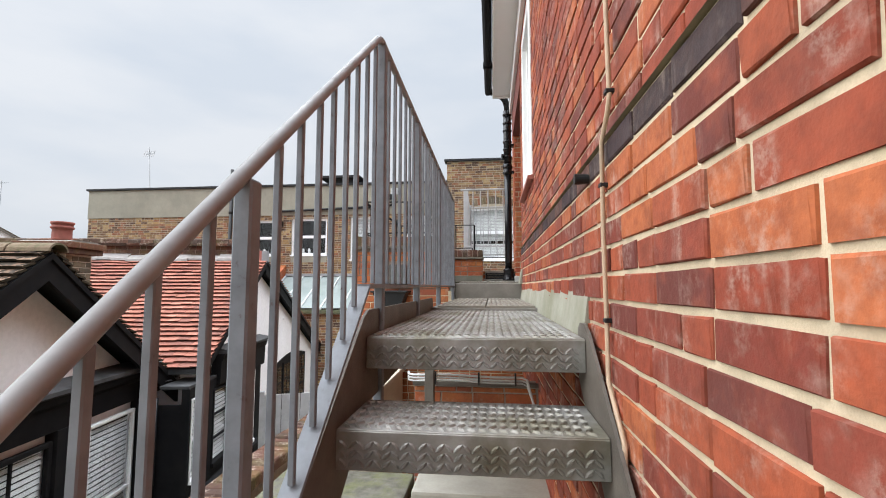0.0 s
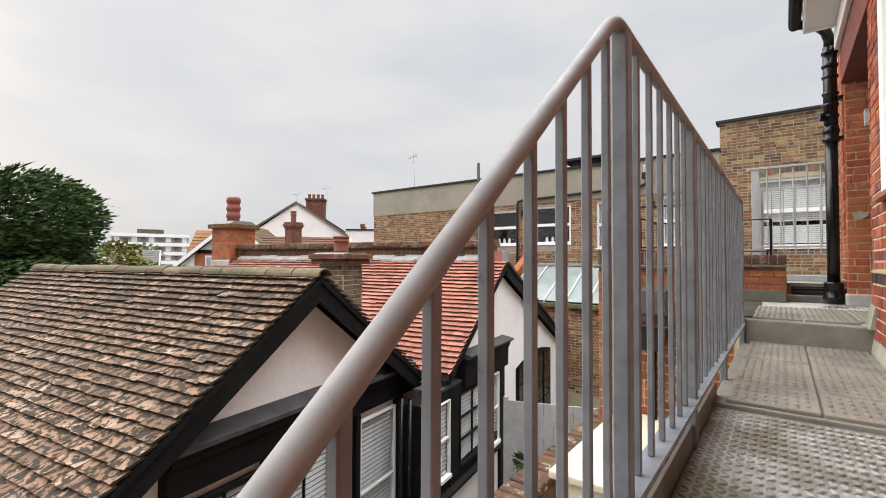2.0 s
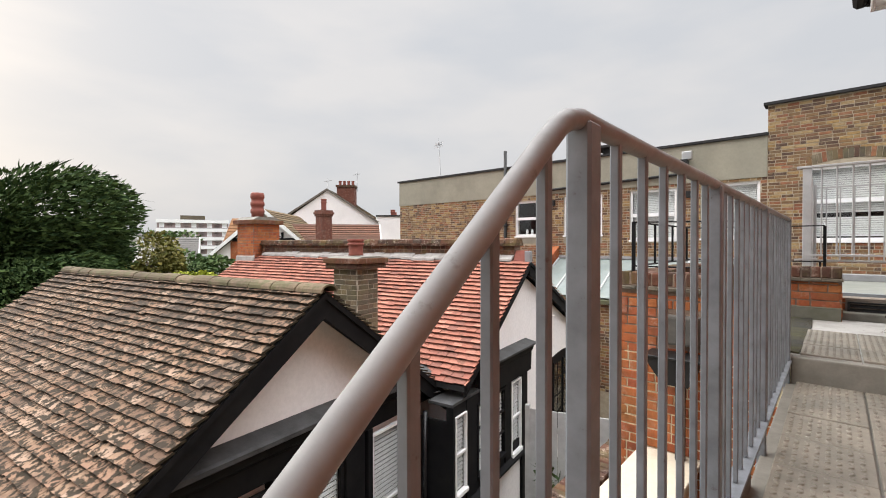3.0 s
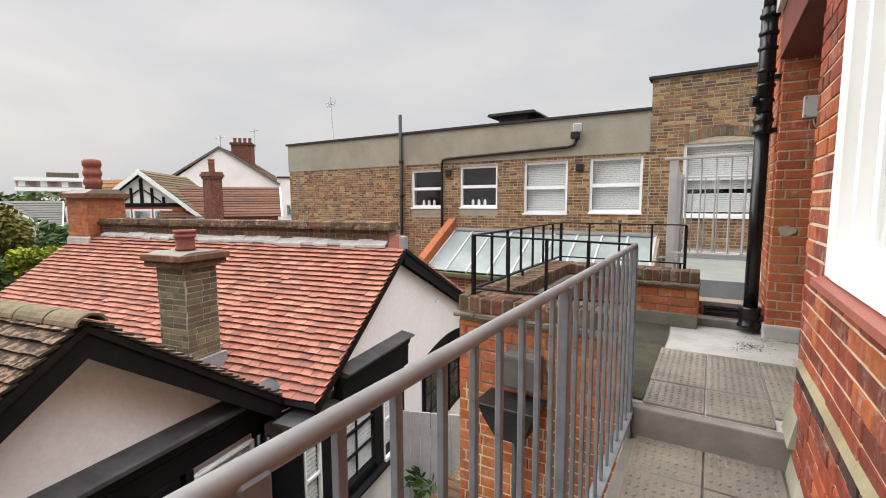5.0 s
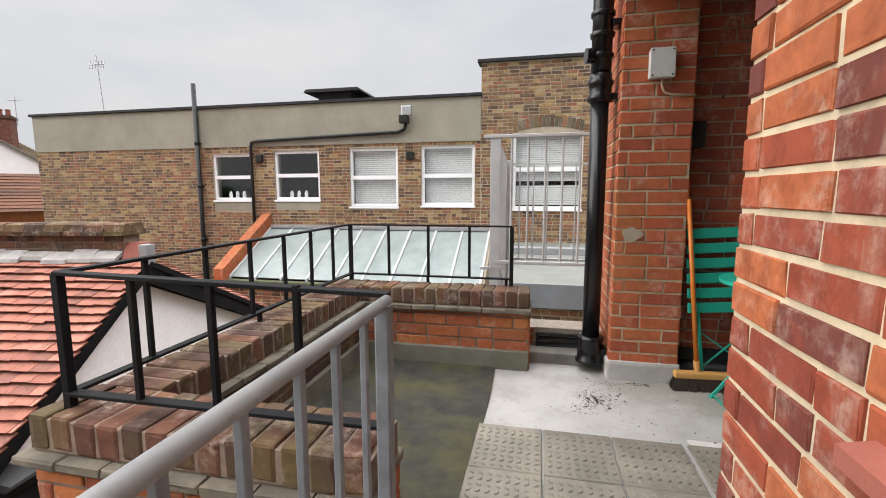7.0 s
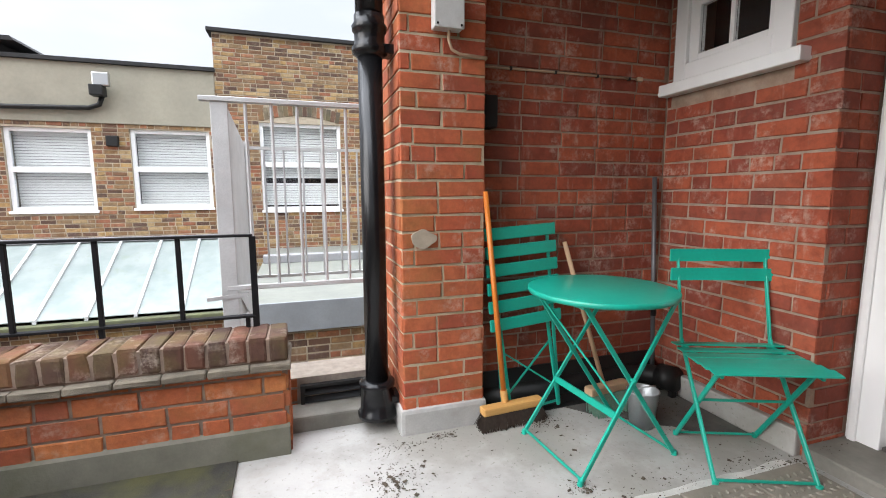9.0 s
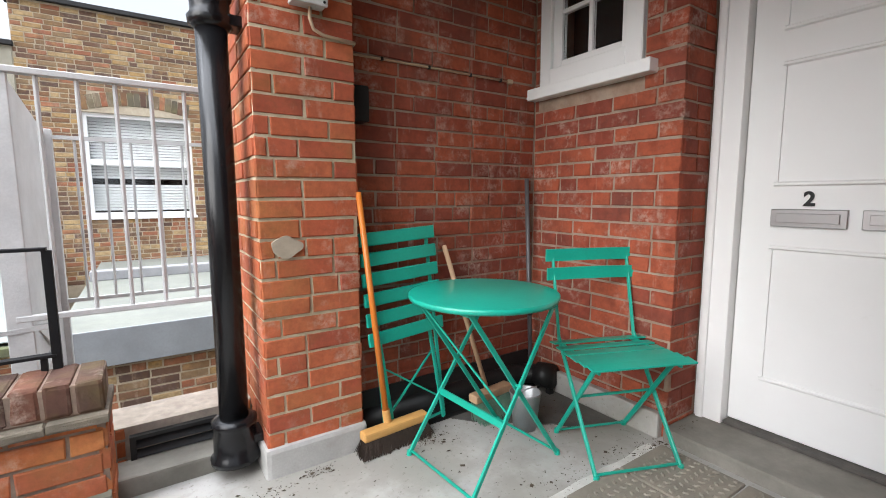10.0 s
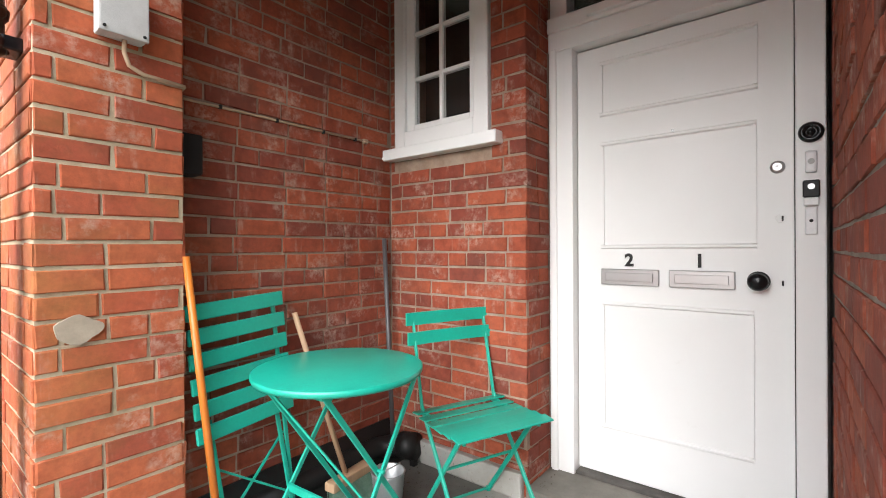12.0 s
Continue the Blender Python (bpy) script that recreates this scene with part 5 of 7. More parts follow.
chB = tagged(part("chimney", box(-1.71, -1.23, 1.76, 2.22, -0.3, 1.48), rough_material("pale_chimney_mortar", (0.46, 0.41, 0.33), (0.34, 0.30, 0.24), 14, 0.95, (0.12, 0.10, 0.07), 0.4), None, "grey stock brick chimney with a dark cap and a terracotta pot"), "", "chimney")
chB.matrix_world = HM
part("cap", box(-1.80, -1.14, 1.67, 2.31, 1.47, 1.545, 0.01), brick_dark, chB, "dark brick cap")
part("cap", box(-1.83, -1.11, 1.64, 2.34, 1.545, 1.625, 0.01), brick_dark, chB, "dark brick cap")
part("flaunching", prism([(1.68, 1.625), (1.80, 1.65), (2.18, 1.65), (2.30, 1.625)], "x", -1.79, -1.15), concrete_wet, chB)
part("apron", prism([(1.72, 0.10), (1.72, 0.30), (2.26, 0.30), (2.26, -0.02)], "x", -1.22, -1.16), lead, chB)
pot(chB, -1.47, 1.99, 1.66, 0.25, 0.13)
chA = tagged(part("chimney", box(-7.75, -7.05, 4.05, 4.85, 1.2, 2.38), mortar_dark, None, "red brick chimney stack with a tall banded terracotta pot"), "", "chimney")
chA.matrix_world = HM
part("cap", box(-7.83, -6.97, 3.97, 4.93, 2.36, 2.47, 0.01), brick_dark, chA, "dark brick cap")
part("flaunching", prism([(4.02, 2.47), (4.2, 2.56), (4.7, 2.56), (4.88, 2.47)], "x", -7.78, -7.02), concrete_wet, chA)
part("apron", prism([(4.005, 1.34), (4.02, 1.50), (4.05, 1.54), (4.05, 1.34)], "x", -7.78, -7.0), flash_white, chA)
pot(chA, -7.4, 4.42, 2.54, 0.68, 0.16, True)

# ---- long stock brick building at the back ----
BYF = 14.2
FW = [(-8.42, -7.26, 2.08, 3.25), (-6.64, -5.41, 2.09, 3.30), (-4.61, -3.39, 1.93, 3.32), (-2.82, -1.56, 1.96, 3.34), (-0.70, 0.80, 1.89, 3.55)]


def holed(y0, y1, x0, x1, z0, z1, holes):
    bm = bmesh.new()
    xs = x0
    for a, b, c, d in sorted(holes):
        box(xs, a, y0, y1, z0, z1, bm=bm)
        box(a, b, y0, y1, z0, c, bm=bm)
        box(a, b, y0, y1, d, z1, bm=bm)
        xs = b
    box(xs, x1, y0, y1, z0, z1, bm=bm)
    return bm


back = setting("wall_back_building", holed(BYF + 0.006, BYF + 0.30, -14.15, -1.42, GZ, 4.40, FW[:4]), mortar_stock, "yellow stock brick building with white windows", "wall")
back_hi = setting("wall_back_tall", holed(BYF + 0.006, BYF + 0.30, -1.42, 6.0, GZ, 5.10, FW[4:]), mortar_stock, "taller yellow stock brick block with an arched window", "wall")
# The rooms' darkness is put into these near-black surfaces
setting("back_rooms", box(-14.1, 6.0, BYF + 1.3, BYF + 1.4, GZ, 4.3), unlit_black, "dark rooms behind the windows", "wall")
setting("back_floor", box(-14.1, 6.0, BYF + 0.3, BYF + 1.3, 0.9, 1.0), unlit_black, "inner floor of the brick building", "floor")
setting("back_roof", box(-14.15, -1.42, BYF + 0.02, BYF + 7, 4.38, 4.42), felt, "flat felt roof of the brick building", "roof")
setting("back_roof_tall", box(-1.42, 6.0, BYF + 0.02, BYF + 7, 5.08, 5.12), felt, "flat felt roof of the taller block", "roof")
setting("back_wall_end", box(-14.15, -13.9, BYF + 0.3, BYF + 7, GZ, 4.38), concrete_band, "plain end wall", "wall")
setting("back_wall_step", box(-1.42, -1.2, BYF + 0.3, BYF + 7, 4.3, 5.08), mortar_stock, "plain upstand wall between the two roofs", "wall")
band = setting("render_band", box(-14.17, -1.425, BYF - 0.018, BYF + 0.02, 3.42, 4.40, 0.006), concrete_band, "stained grey cement band under the parapet", "wall")
setting("coping", box(-14.24, -1.40, BYF - 0.07, BYF + 0.35, 4.40, 4.47, 0.01), felt, "dark metal coping along the flat roof", "coping")
setting("coping_tall", box(-1.50, 6.1, BYF - 0.07, BYF + 0.35, 5.10, 5.17, 0.01), felt, "dark metal coping on the taller block", "coping")

for i, (a, b, c, d) in enumerate(FW):
    w = thing("window_%d" % (i + 3), pose(0, BYF, 0), ["white plastic casement with a pale blind behind the glass", "white plastic casement above a cement sill"][i < 2], "window", kind="structure")
    fr = 0.065
    yy = 0.05
    for p in ((a, a + fr, c, d), (b - fr, b, c, d), (a + fr, b - fr, c, c + fr), (a + fr, b - fr, d - fr, d)):
        part("frame", box(p[0], p[1], yy, yy + 0.07, p[2], p[3], 0.006), upvc, w)
    mz = c + (d - c) * (0.5 if i < 4 else 0.53)
    part("transom", box(a + fr, b - fr, yy - 0.012, yy + 0.06, mz - 0.045, mz + 0.045, 0.006), upvc, w)
    part("window_sill", box(a - 0.02, b + 0.02, -0.03, yy, c - 0.045, c, 0.006), upvc, w)
    if i < 2:
        part("apron", box(a, b, -0.004, 0.02, c - 0.25, c - 0.05), concrete_band, w, "grey cement panel")
    for z0, z1 in ((c + fr, mz - 0.045), (mz + 0.045, d - fr)):
        p = part("pane", box(a + fr, b - fr, yy + 0.03, yy + 0.036, z0, z1), glass, w)
        p.visible_shadow = False
    if i in (2, 3, 4):
        lows = {2: c + 0.06, 3: c + 0.06, 4: c + 0.1}
        z = lows[i]
        bl = part("blind", box(a + 0.05, b - 0.05, 0.16, 0.19, d - 0.10, d - 0.05), blind_mat, w, "white slatted blind")
        while z < d - 0.1:
            if not (i == 4 and 0.30 < (z - c) / (d - c) < 0.36):
                part("slat", prism([(0.165, z), (0.182, z + 0.042), (0.186, z + 0.041), (0.169, z - 0.002)], "x", a + 0.06, b - 0.06), blind_mat, bl)
            z += 0.048
    if i in (0, 1):
        for k in range(3):
            x = a + 0.35 + k * 0.2
            o = part("windowsill_jar", lathe([(0.04, 0), (0.045, 0.10), (0.03, 0.14), (0.03, 0.17)], 12), upvc, w)
            o.location = (x, 0.20, c + 0.06)
        part("inner_shelf", box(a, b, 0.12, 0.30, c + 0.03, c + 0.06), upvc, w)

# arch over the tall window
for i in range(17):
    a = -0.70 + 1.50 * (i + 0.5) / 17
    rise_z = 0.12 * (1 - ((a - 0.05) / 0.75) ** 2)
    me = block_mesh("arch_brick", 0.078, 0.215, 0.04, 0.004, brick_grey if i % 3 else brick_yellow)
    ob = new("arch_brick", me)
    ob.parent = back_hi
    ob.matrix_world = facing((a, BYF - 0.004, 3.68 + rise_z), (-1, 0, 0), (0, -1, 0)) @ pose(0, 0, 0, 0, (a - 0.05) * -14, 0)
setting("arch_fill", prism([(-0.70, 3.55)] + [(-0.70 + 1.5 * i / 12, 3.56 + 0.12 * math.sin(math.pi * i / 12)) for i in range(13)] + [(0.80, 3.55)], "y", BYF + 0.03, BYF + 0.1), concrete_band, "grey filled arch head", "wall")

bpipe = thing("rainwater_pipe", pose(-8.77, BYF - 0.08, GZ), "tall black drainpipe on the stock brick wall", "pipe")
part("shaft", rod((0, 0, 0), (0, 0, 7.72), 0.055), black_plastic, bpipe, "", True)
for z in (2.2, 3.7, 5.1, 6.2):
    part("collar", rod((0, 0, z), (0, 0, z + 0.10), 0.068), black_plastic, bpipe, "", True)
    part("clip", box(-0.08, 0.08, 0.02, 0.09, z + 0.02, z + 0.06), black_plastic, bpipe)
bcab = thing("service_pipe", pose(0, BYF - 0.07, 0), "thin black service pipe running below the cement band", "pipe")
part("pipe", sweep([(-7.23, 0, GZ), (-7.23, 0, 3.40), (-7.20, 0, 3.52), (-7.05, 0, 3.55), (-3.35, 0, 3.66), (-3.20, 0, 3.72), (-3.14, 0, 3.88)], 0.04, 10), black_plastic, bcab, "", True)
flood = thing("flood_light", pose(-3.12, BYF - 0.05, 4.0), "black flood light on the cement band", "lamp")
part("housing", box(-0.15, 0.05, -0.22, -0.02, -0.16, 0.02, 0.02), black_plastic, flood)
part("arm", bar((0, 0.04, -0.02), (0, -0.15, 0.02), 0.05), black_plastic, flood)
part("reflector", box(-0.10, 0.14, -0.20, -0.10, 0.0, 0.22, 0.02), chrome, flood, "square silver reflector")
for x, z in ((-7.02, 3.13), (-3.07, 3.12)):
    o = thing("air_vent", pose(x, BYF - 0.02, z), "small dark vent box on the stock brick wall", "vent")
    part("hood", box(-0.09, 0.09, -0.06, 0.03, -0.09, 0.09, 0.015), black_plastic, o)
rv = thing("roof_vent", pose(-4.98, BYF + 0.5, 4.46), "low dark roof ventilator with a flat cap", "vent")
part("body", box(-0.42, 0.42, -0.42, 0.42, 0, 0.20), felt, rv)
part("cap", prism([(-0.72, 0.19), (-0.66, 0.26), (0.66, 0.26), (0.72, 0.19)], "y", -0.6, 0.6), felt, rv)
ant = thing("aerial", pose(-12.35, BYF + 0.6, 4.42), "thin television aerial on the flat roof", "aerial")
part("mast", rod((0, 0, 0), (-0.12, 0, 1.72), 0.014, segs=8), zinc, ant)
part("boom", rod((-0.17, -0.16, 1.42), (-0.05, 0.16, 1.52), 0.012, segs=6), zinc, ant)
for i in range(6):
    f = i / 5
    c0 = Vector((-0.17 + 0.12 * f, -0.16 + 0.32 * f, 1.42 + 0.10 * f))
    part("element", rod(c0 - Vector((0.05, -0.02, 0.10)), c0 + Vector((0.05, -0.02, 0.10)), 0.007, segs=6), zinc, ant)

# ---- glazed lean-to and the flat-roofed block with a fenced edge ----
bar_grey = rough_material("weathered_glazing_bar", (0.52, 0.53, 0.53), (0.42, 0.43, 0.43), 5, 0.6, (0.3, 0.3, 0.27), 0.3)
lean = thing("glass_roof", pose(0, 0, 0), "sloping dirty wired-glass roof against the brick building", "roof", kind="structure")
gx0, gx1 = -6.75, -1.2
pa, pb = Vector((0, 14.15, 1.38)), Vector((0, 12.5, 0.42))
ng = 9
for i in range(ng):
    a, b = gx0 + (gx1 - gx0) * i / ng, gx0 + (gx1 - gx0) * (i + 1) / ng
    part("pane", prism([(pa.y, pa.z), (pb.y, pb.z), (pb.y, pb.z + 0.012), (pa.y, pa.z + 0.012)], "x", a + 0.012, b - 0.012), wired_glass, lean)
for i in range(ng + 1):
    x = gx0 + (gx1 - gx0) * i / ng
    part("glazing_bar", prism([(pa.y, pa.z - 0.02), (pb.y - 0.03, pb.z - 0.035), (pb.y - 0.03, pb.z + 0.03), (pa.y, pa.z + 0.05)], "x", x - 0.022, x + 0.022), bar_grey, lean, "pale grey glazing bar")
part("gutter", box(gx0 - 0.1, gx1 + 0.1, 12.36, 12.52, 0.27, 0.38, 0.01), rough_material("mossy_gutter", (0.10, 0.11, 0.05), (0.06, 0.06, 0.04), 6, 0.9), lean)
part("flashing", box(gx0, gx1, 14.08, 14.19, 1.38, 1.46, 0.01), lead, lean)
lw = setting("wall_lean_to", box(gx0 - 0.25, gx1 + 0.05, 12.506, 14.19, GZ, 0.30), mortar_stock, "stock brick wall under the glass roof", "wall")
lr = setting("raking_parapet", prism([(14.19, 1.75), (12.3, 0.62), (12.3, 0.2), (14.19, 0.2)], "x", gx0 - 0.27, gx0 - 0.03), brick_orange_i, "raking red brick parapet beside the glass roof", "parapet")
cheek = setting("lean_to_cheek", prism([(14.19, 1.36), (12.52, 0.40), (12.52, 0.2), (14.19, 0.2)], "x", gx1 + 0.0, gx1 + 0.08), mortar_stock, "brick cheek of the glass roof", "wall")

nb = setting("wall_flat_block", box(-0.55, 6.0, 9.456, 14.19, GZ, 0.92), mortar_stock, "stock brick wall below the grey flat roof", "wall")
setting("flat_roof", box(-0.62, 6.0, 9.40, 14.19, 0.92, 1.15, 0.01), grey_roof, "weathered grey felt flat roof", "roof")
setting("flat_roof_fascia", box(-0.63, 6.0, 9.375, 9.398, 0.86, 1.16, 0.004), grey_metal, "grey metal fascia of the flat roof", "fascia")
setting("flat_roof_kerb", box(-0.60, 6.0, 12.1, 12.3, 1.15, 1.27, 0.01), lead, "low lead kerb on the flat roof", "kerb")
vb = setting("wall_vent_block", box(-0.50, 0.366, 7.126, 7.34, 0.3, 1.295), mortar_grey, "low brick wall with a black louvre", "wall")
vent = thing("louvre_vent", pose(0, 7.12, 0), "black louvred floor vent beside the soil pipe", "vent")
for a, b, c, d in ((-0.09, -0.07, 1.10, 1.26), (0.20, 0.22, 1.10, 1.26), (-0.07, 0.20, 1.245, 1.26), (-0.07, 0.20, 1.10, 1.112)):
    part("frame", box(a, b, -0.02, 0.02, c, d), black_plastic, vent)
for z in (1.13, 1.17, 1.21):
    part("slat", prism([(-0.018, z), (0.012, z + 0.03), (0.016, z + 0.027), (-0.014, z - 0.003)], "x", -0.07, 0.20), felt, vent)

cage = thing("security_fence", pose(0, 0, 0), "pale grey steel security fence at the flat roof edge", "fence")
CX, CY0, CY1 = -0.43, 7.42, 8.2
part("corner_post", box(CX - 0.03, CX + 0.05, CY0 - 0.012, CY0 + 0.012, 0.2, 2.66, 0.003), cage_paint, cage)
part("back_post", box(CX + 0.03, CX + 0.07, CY1 - 0.02, CY1 + 0.02, GZ, 2.55, 0.003), cage_paint, cage)
part("side_panel", prism([(CY0 + 0.015, 1.40), (CY0 + 0.015, 2.65), (CY1 - 0.02, 2.53), (CY1 - 0.02, 1.22)], "x", CX + 0.036, CX + 0.042), cage_paint, cage, "pale grey sheet side panel")
for f in (0.33, 0.66):
    y = CY0 + (CY1 - CY0) * f
    part("side_rib", box(CX + 0.025, CX + 0.036, y - 0.012, y + 0.012, 1.40 - 0.18 * f, 2.64 - 0.12 * f), cage_paint, cage)
part("top_bar", box(CX - 0.08, 0.40, CY0 - 0.02, CY0 + 0.02, 2.66, 2.685, 0.003), cage_paint, cage)
part("bottom_bar", box(CX, 0.40, CY0 - 0.014, CY0 + 0.014, 1.70, 1.725, 0.003), cage_paint, cage)
for i in range(6):
    x = CX + 0.13 + i * 0.125
    part("bar", rod((x, CY0, 1.71), (x, CY0, 2.67), 0.0085, segs=8), cage_paint, cage)
part("top_bar", box(CX + 0.03, 1.0, CY1 - 0.012, CY1 + 0.012, 2.50, 2.52), cage_paint, cage)
part("bottom_bar", box(CX + 0.03, 1.0, CY1 - 0.012, CY1 + 0.012, 1.62, 1.64), cage_paint, cage)
for i in range(8):
    x = CX + 0.16 + i * 0.125
    part("bar", rod((x, CY1, 1.63), (x, CY1, 2.51), 0.007, segs=8), cage_paint, cage)
part("far_post", box(0.98, 1.02, CY1 - 0.02, CY1 + 0.02, GZ, 2.55), cage_paint, cage)
for z in (1.42, 1.66):
    part("arm", bar((CX - 0.10, CY0 - 0.01, z), (CX + 0.1, CY0 + 0.0, z + 0.015), 0.02), cage_paint, cage)
part("stay", bar((CX + 0.03, CY0, 1.72), (CX + 0.05, CY0 + 0.5, 1.42), 0.02), cage_paint, cage)
part("stay", bar((CX - 0.02, CY0 - 0.02, 1.25), (CX + 0.06, CY0 + 0.3, 1.50), 0.02), cage_paint, cage)

# ---- porch furniture ----
bt = thing("bistro_table", pose(1.145, 6.45, FZ), "round teal metal folding bistro table", "table")
TR, TZ = 0.305, 0.715
part("tabletop", lathe([(TR - 0.004, TZ - 0.022), (TR, TZ - 0.014), (TR, TZ - 0.002), (TR - 0.006, TZ), (0.0, TZ + 0.001), ], 56), teal, bt, "teal enamelled round top", True)
UX = Vector((0.998, 0.062, 0))
UY = Vector((-0.062, 0.998, 0))


def tp(a, b, z):
    return UX * a + UY * b + Vector((0, 0, z))


for s in (-1, 1):
    part("leg", bar(tp(-0.235, s * 0.202, 0.008), tp(0.235, s * 0.185, TZ - 0.024), 0.011, 0.019, None, 0.002), teal, bt)
    part("leg", bar(tp(0.265, s * 0.182, 0.008), tp(-0.215, s * 0.165, TZ - 0.024), 0.011, 0.019, None, 0.002), teal, bt)
    part("pivot", rod(tp(0.012, s * 0.165, 0.375), tp(0.012, s * 0.206, 0.375), 0.006, segs=8), teal, bt)
    for q in (tp(-0.238, s * 0.202, 0.008), tp(0.268, s * 0.182, 0.008)):
        part("foot", rod(q + Vector((0, 0, -0.008)), q + Vector((0, 0, 0.012)), 0.013, 0.010, 10), teal, bt)
part("stretcher", bar(tp(-0.230, -0.20, 0.018), tp(-0.230, 0.20, 0.018), 0.008), teal, bt)
part("stretcher", bar(tp(0.260, -0.18, 0.018), tp(0.260, 0.18, 0.018), 0.008), teal, bt)
part("stretcher", bar(tp(-0.075, -0.195, 0.245), tp(-0.075, 0.195, 0.245), 0.010, 0.028), teal, bt)
part("top_rail", bar(tp(0.235, -0.19, TZ - 0.03), tp(0.235, 0.19, TZ - 0.03), 0.02, 0.012), teal, bt)
part("top_rail", bar(tp(-0.215, -0.17, TZ - 0.03), tp(-0.215, 0.17, TZ - 0.03), 0.02, 0.012), teal, bt)
part("brace", bar(tp(-0.045, -0.198, 0.275), tp(-0.235, 0.10, TZ - 0.035), 0.007), teal, bt)


# open chair: x across, y forward (towards the sitter's knees), z up
oc = thing("bistro_chair", pose(1.65, 6.17, FZ, 0, 0, 158.0), "open teal metal folding bistro chair with a slatted seat", "chair", "bistro chairs")
for s in (-1, 1):
    x = s * 0.188
    part("back_leg", bar((x, 0.180, 0.008), (x, -0.165, 0.47), 0.011, 0.020, None, 0.002), teal, oc)
    part("back_post", bar((x, -0.160, 0.455), (x, -0.250, 0.845), 0.009, 0.018, None, 0.002), teal, oc)
    part("front_leg", bar((x * 0.93, -0.185, 0.008), (x * 0.93, 0.135, 0.44), 0.011, 0.020, None, 0.002), teal, oc)
    part("seat_rail", bar((x * 0.96, -0.165, 0.440), (x * 0.96, 0.165, 0.428), 0.012, 0.020, None, 0.002), teal, oc)
    for y in (0.183, -0.188):
        part("foot", rod((x if y > 0 else x * 0.93, y, 0.0), (x if y > 0 else x * 0.93, y, 0.018), 0.012, segs=10), teal, oc)
part("stretcher", bar((-0.188, 0.172, 0.018), (0.188, 0.172, 0.018), 0.008), teal, oc)
part("stretcher", bar((-0.172, -0.175, 0.020), (0.172, -0.175, 0.020), 0.008), teal, oc)
part("stretcher", bar((-0.18, -0.01, 0.255), (0.18, -0.01, 0.255), 0.009), teal, oc)
for i in range(6):
    y = -0.150 + i * 0.064
    dip = 0.012 * (1 - ((i - 2.2) / 2.6) ** 2) + 0.004 * max(0, i - 4)
    part("seat_slat", bar((-0.228, y, 0.452 - dip), (0.228, y, 0.452 - dip), 0.056, 0.008, None, 0.003, up=(0, (i - 2.5) * 0.05, 1)), teal, oc)
for z, y in ((0.832, -0.250), (0.748, -0.232)):
    n = 8
    bm = bmesh.new()
    for k in range(n):
        u0, u1 = -0.225 + 0.45 * k / n, -0.225 + 0.45 * (k + 1) / n
        bar((u0 - 0.001, y + 0.014 * (u0 / 0.225) ** 2, z), (u1 + 0.001, y + 0.014 * (u1 / 0.225) ** 2, z), 0.009, 0.056, bm)
    part("back_slat", bm, teal, oc)

# folded chair leaning on the wall
fc = thing("bistro_chair", pose(1.03, 6.80, FZ, -5.0, -3.0, 5.0), "folded teal metal bistro chair leaning on the brick wall", "chair", "bistro chairs")
for s in (-1, 1):
    x = s * 0.165
    part("leg", bar((x, 0.0, 0.008), (x, 0.0, 0.93), 0.018, 0.010, None, 0.002), teal, fc)
    part("leg", bar((x * 0.85, -0.03, 0.02), (x * 0.85, 0.02, 0.52), 0.018, 0.010, None, 0.002), teal, fc)
for i in range(6):
    z = 0.485 + i * 0.0885
    part("slat", box(-0.205 - (0.004 if i < 4 else 0), 0.205, -0.022, -0.008, z - 0.030, z + 0.030, 0.004), teal, fc)
part("stretcher", bar((-0.165, 0.0, 0.03), (0.165, 0.0, 0.03), 0.010), teal, fc)
part("brace", bar((-0.165, 0.0, 0.10), (0.165, 0.02, 0.36), 0.008), teal, fc)
part("brace", bar((0.165, 0.0, 0.10), (-0.165, 0.02, 0.36), 0.008), teal, fc)


def bristles(x0, x1, y0, y1, z0, z1, n, spread, seed, lean=0.0):
    rng = random.Random(seed)
    verts, faces = [], []
    for i in range(n):
        x, y = rng.uniform(x0, x1), rng.uniform(y0, y1)
        fx = (x - (x0 + x1) / 2) / (x1 - x0)
        fy = (y - (y0 + y1) / 2) / (y1 - y0)
        ex, ey = x + fx * spread + rng.uniform(-0.008, 0.008), y + fy * spread - lean + rng.uniform(-0.008, 0.008)
        r, k = 0.0018, len(verts)
        ze = z0 + rng.uniform(0, 0.008)
        verts += [(x - r, y, z1), (x + r, y, z1), (x, y + r, z1), (ex - r, ey, ze), (ex + r, ey, ze), (ex, ey + r, ze)]
        faces += [(k, k + 1, k + 4, k + 3), (k + 1, k + 2, k + 5, k + 4), (k + 2, k, k + 3, k + 5)]
    return verts, faces


br = thing("broom", pose(0.885, 6.742, FZ, 0, 0, 4), "orange-handled broom leaning against the pier", "broom")
part("handle", rod((-0.03, 0.02, 0.10), (-0.118, 0.072, 1.12), 0.0135, 0.0125, 14), wood_orange, br, "varnished orange wooden handle", True)
part("broom_head", box(-0.165, 0.165, -0.028, 0.028, 0.070, 0.108, 0.010), wood_head, br, "beech broom head")
part("socket", rod((-0.027, 0.02, 0.10), (-0.036, 0.022, 0.165), 0.018, segs=12), wood_head, br)
tagged(pydata("bristles", *bristles(-0.155, 0.155, -0.024, 0.024, 0.0, 0.075, 1500, 0.05, 4), bristle_dark, br), kind="stuff")
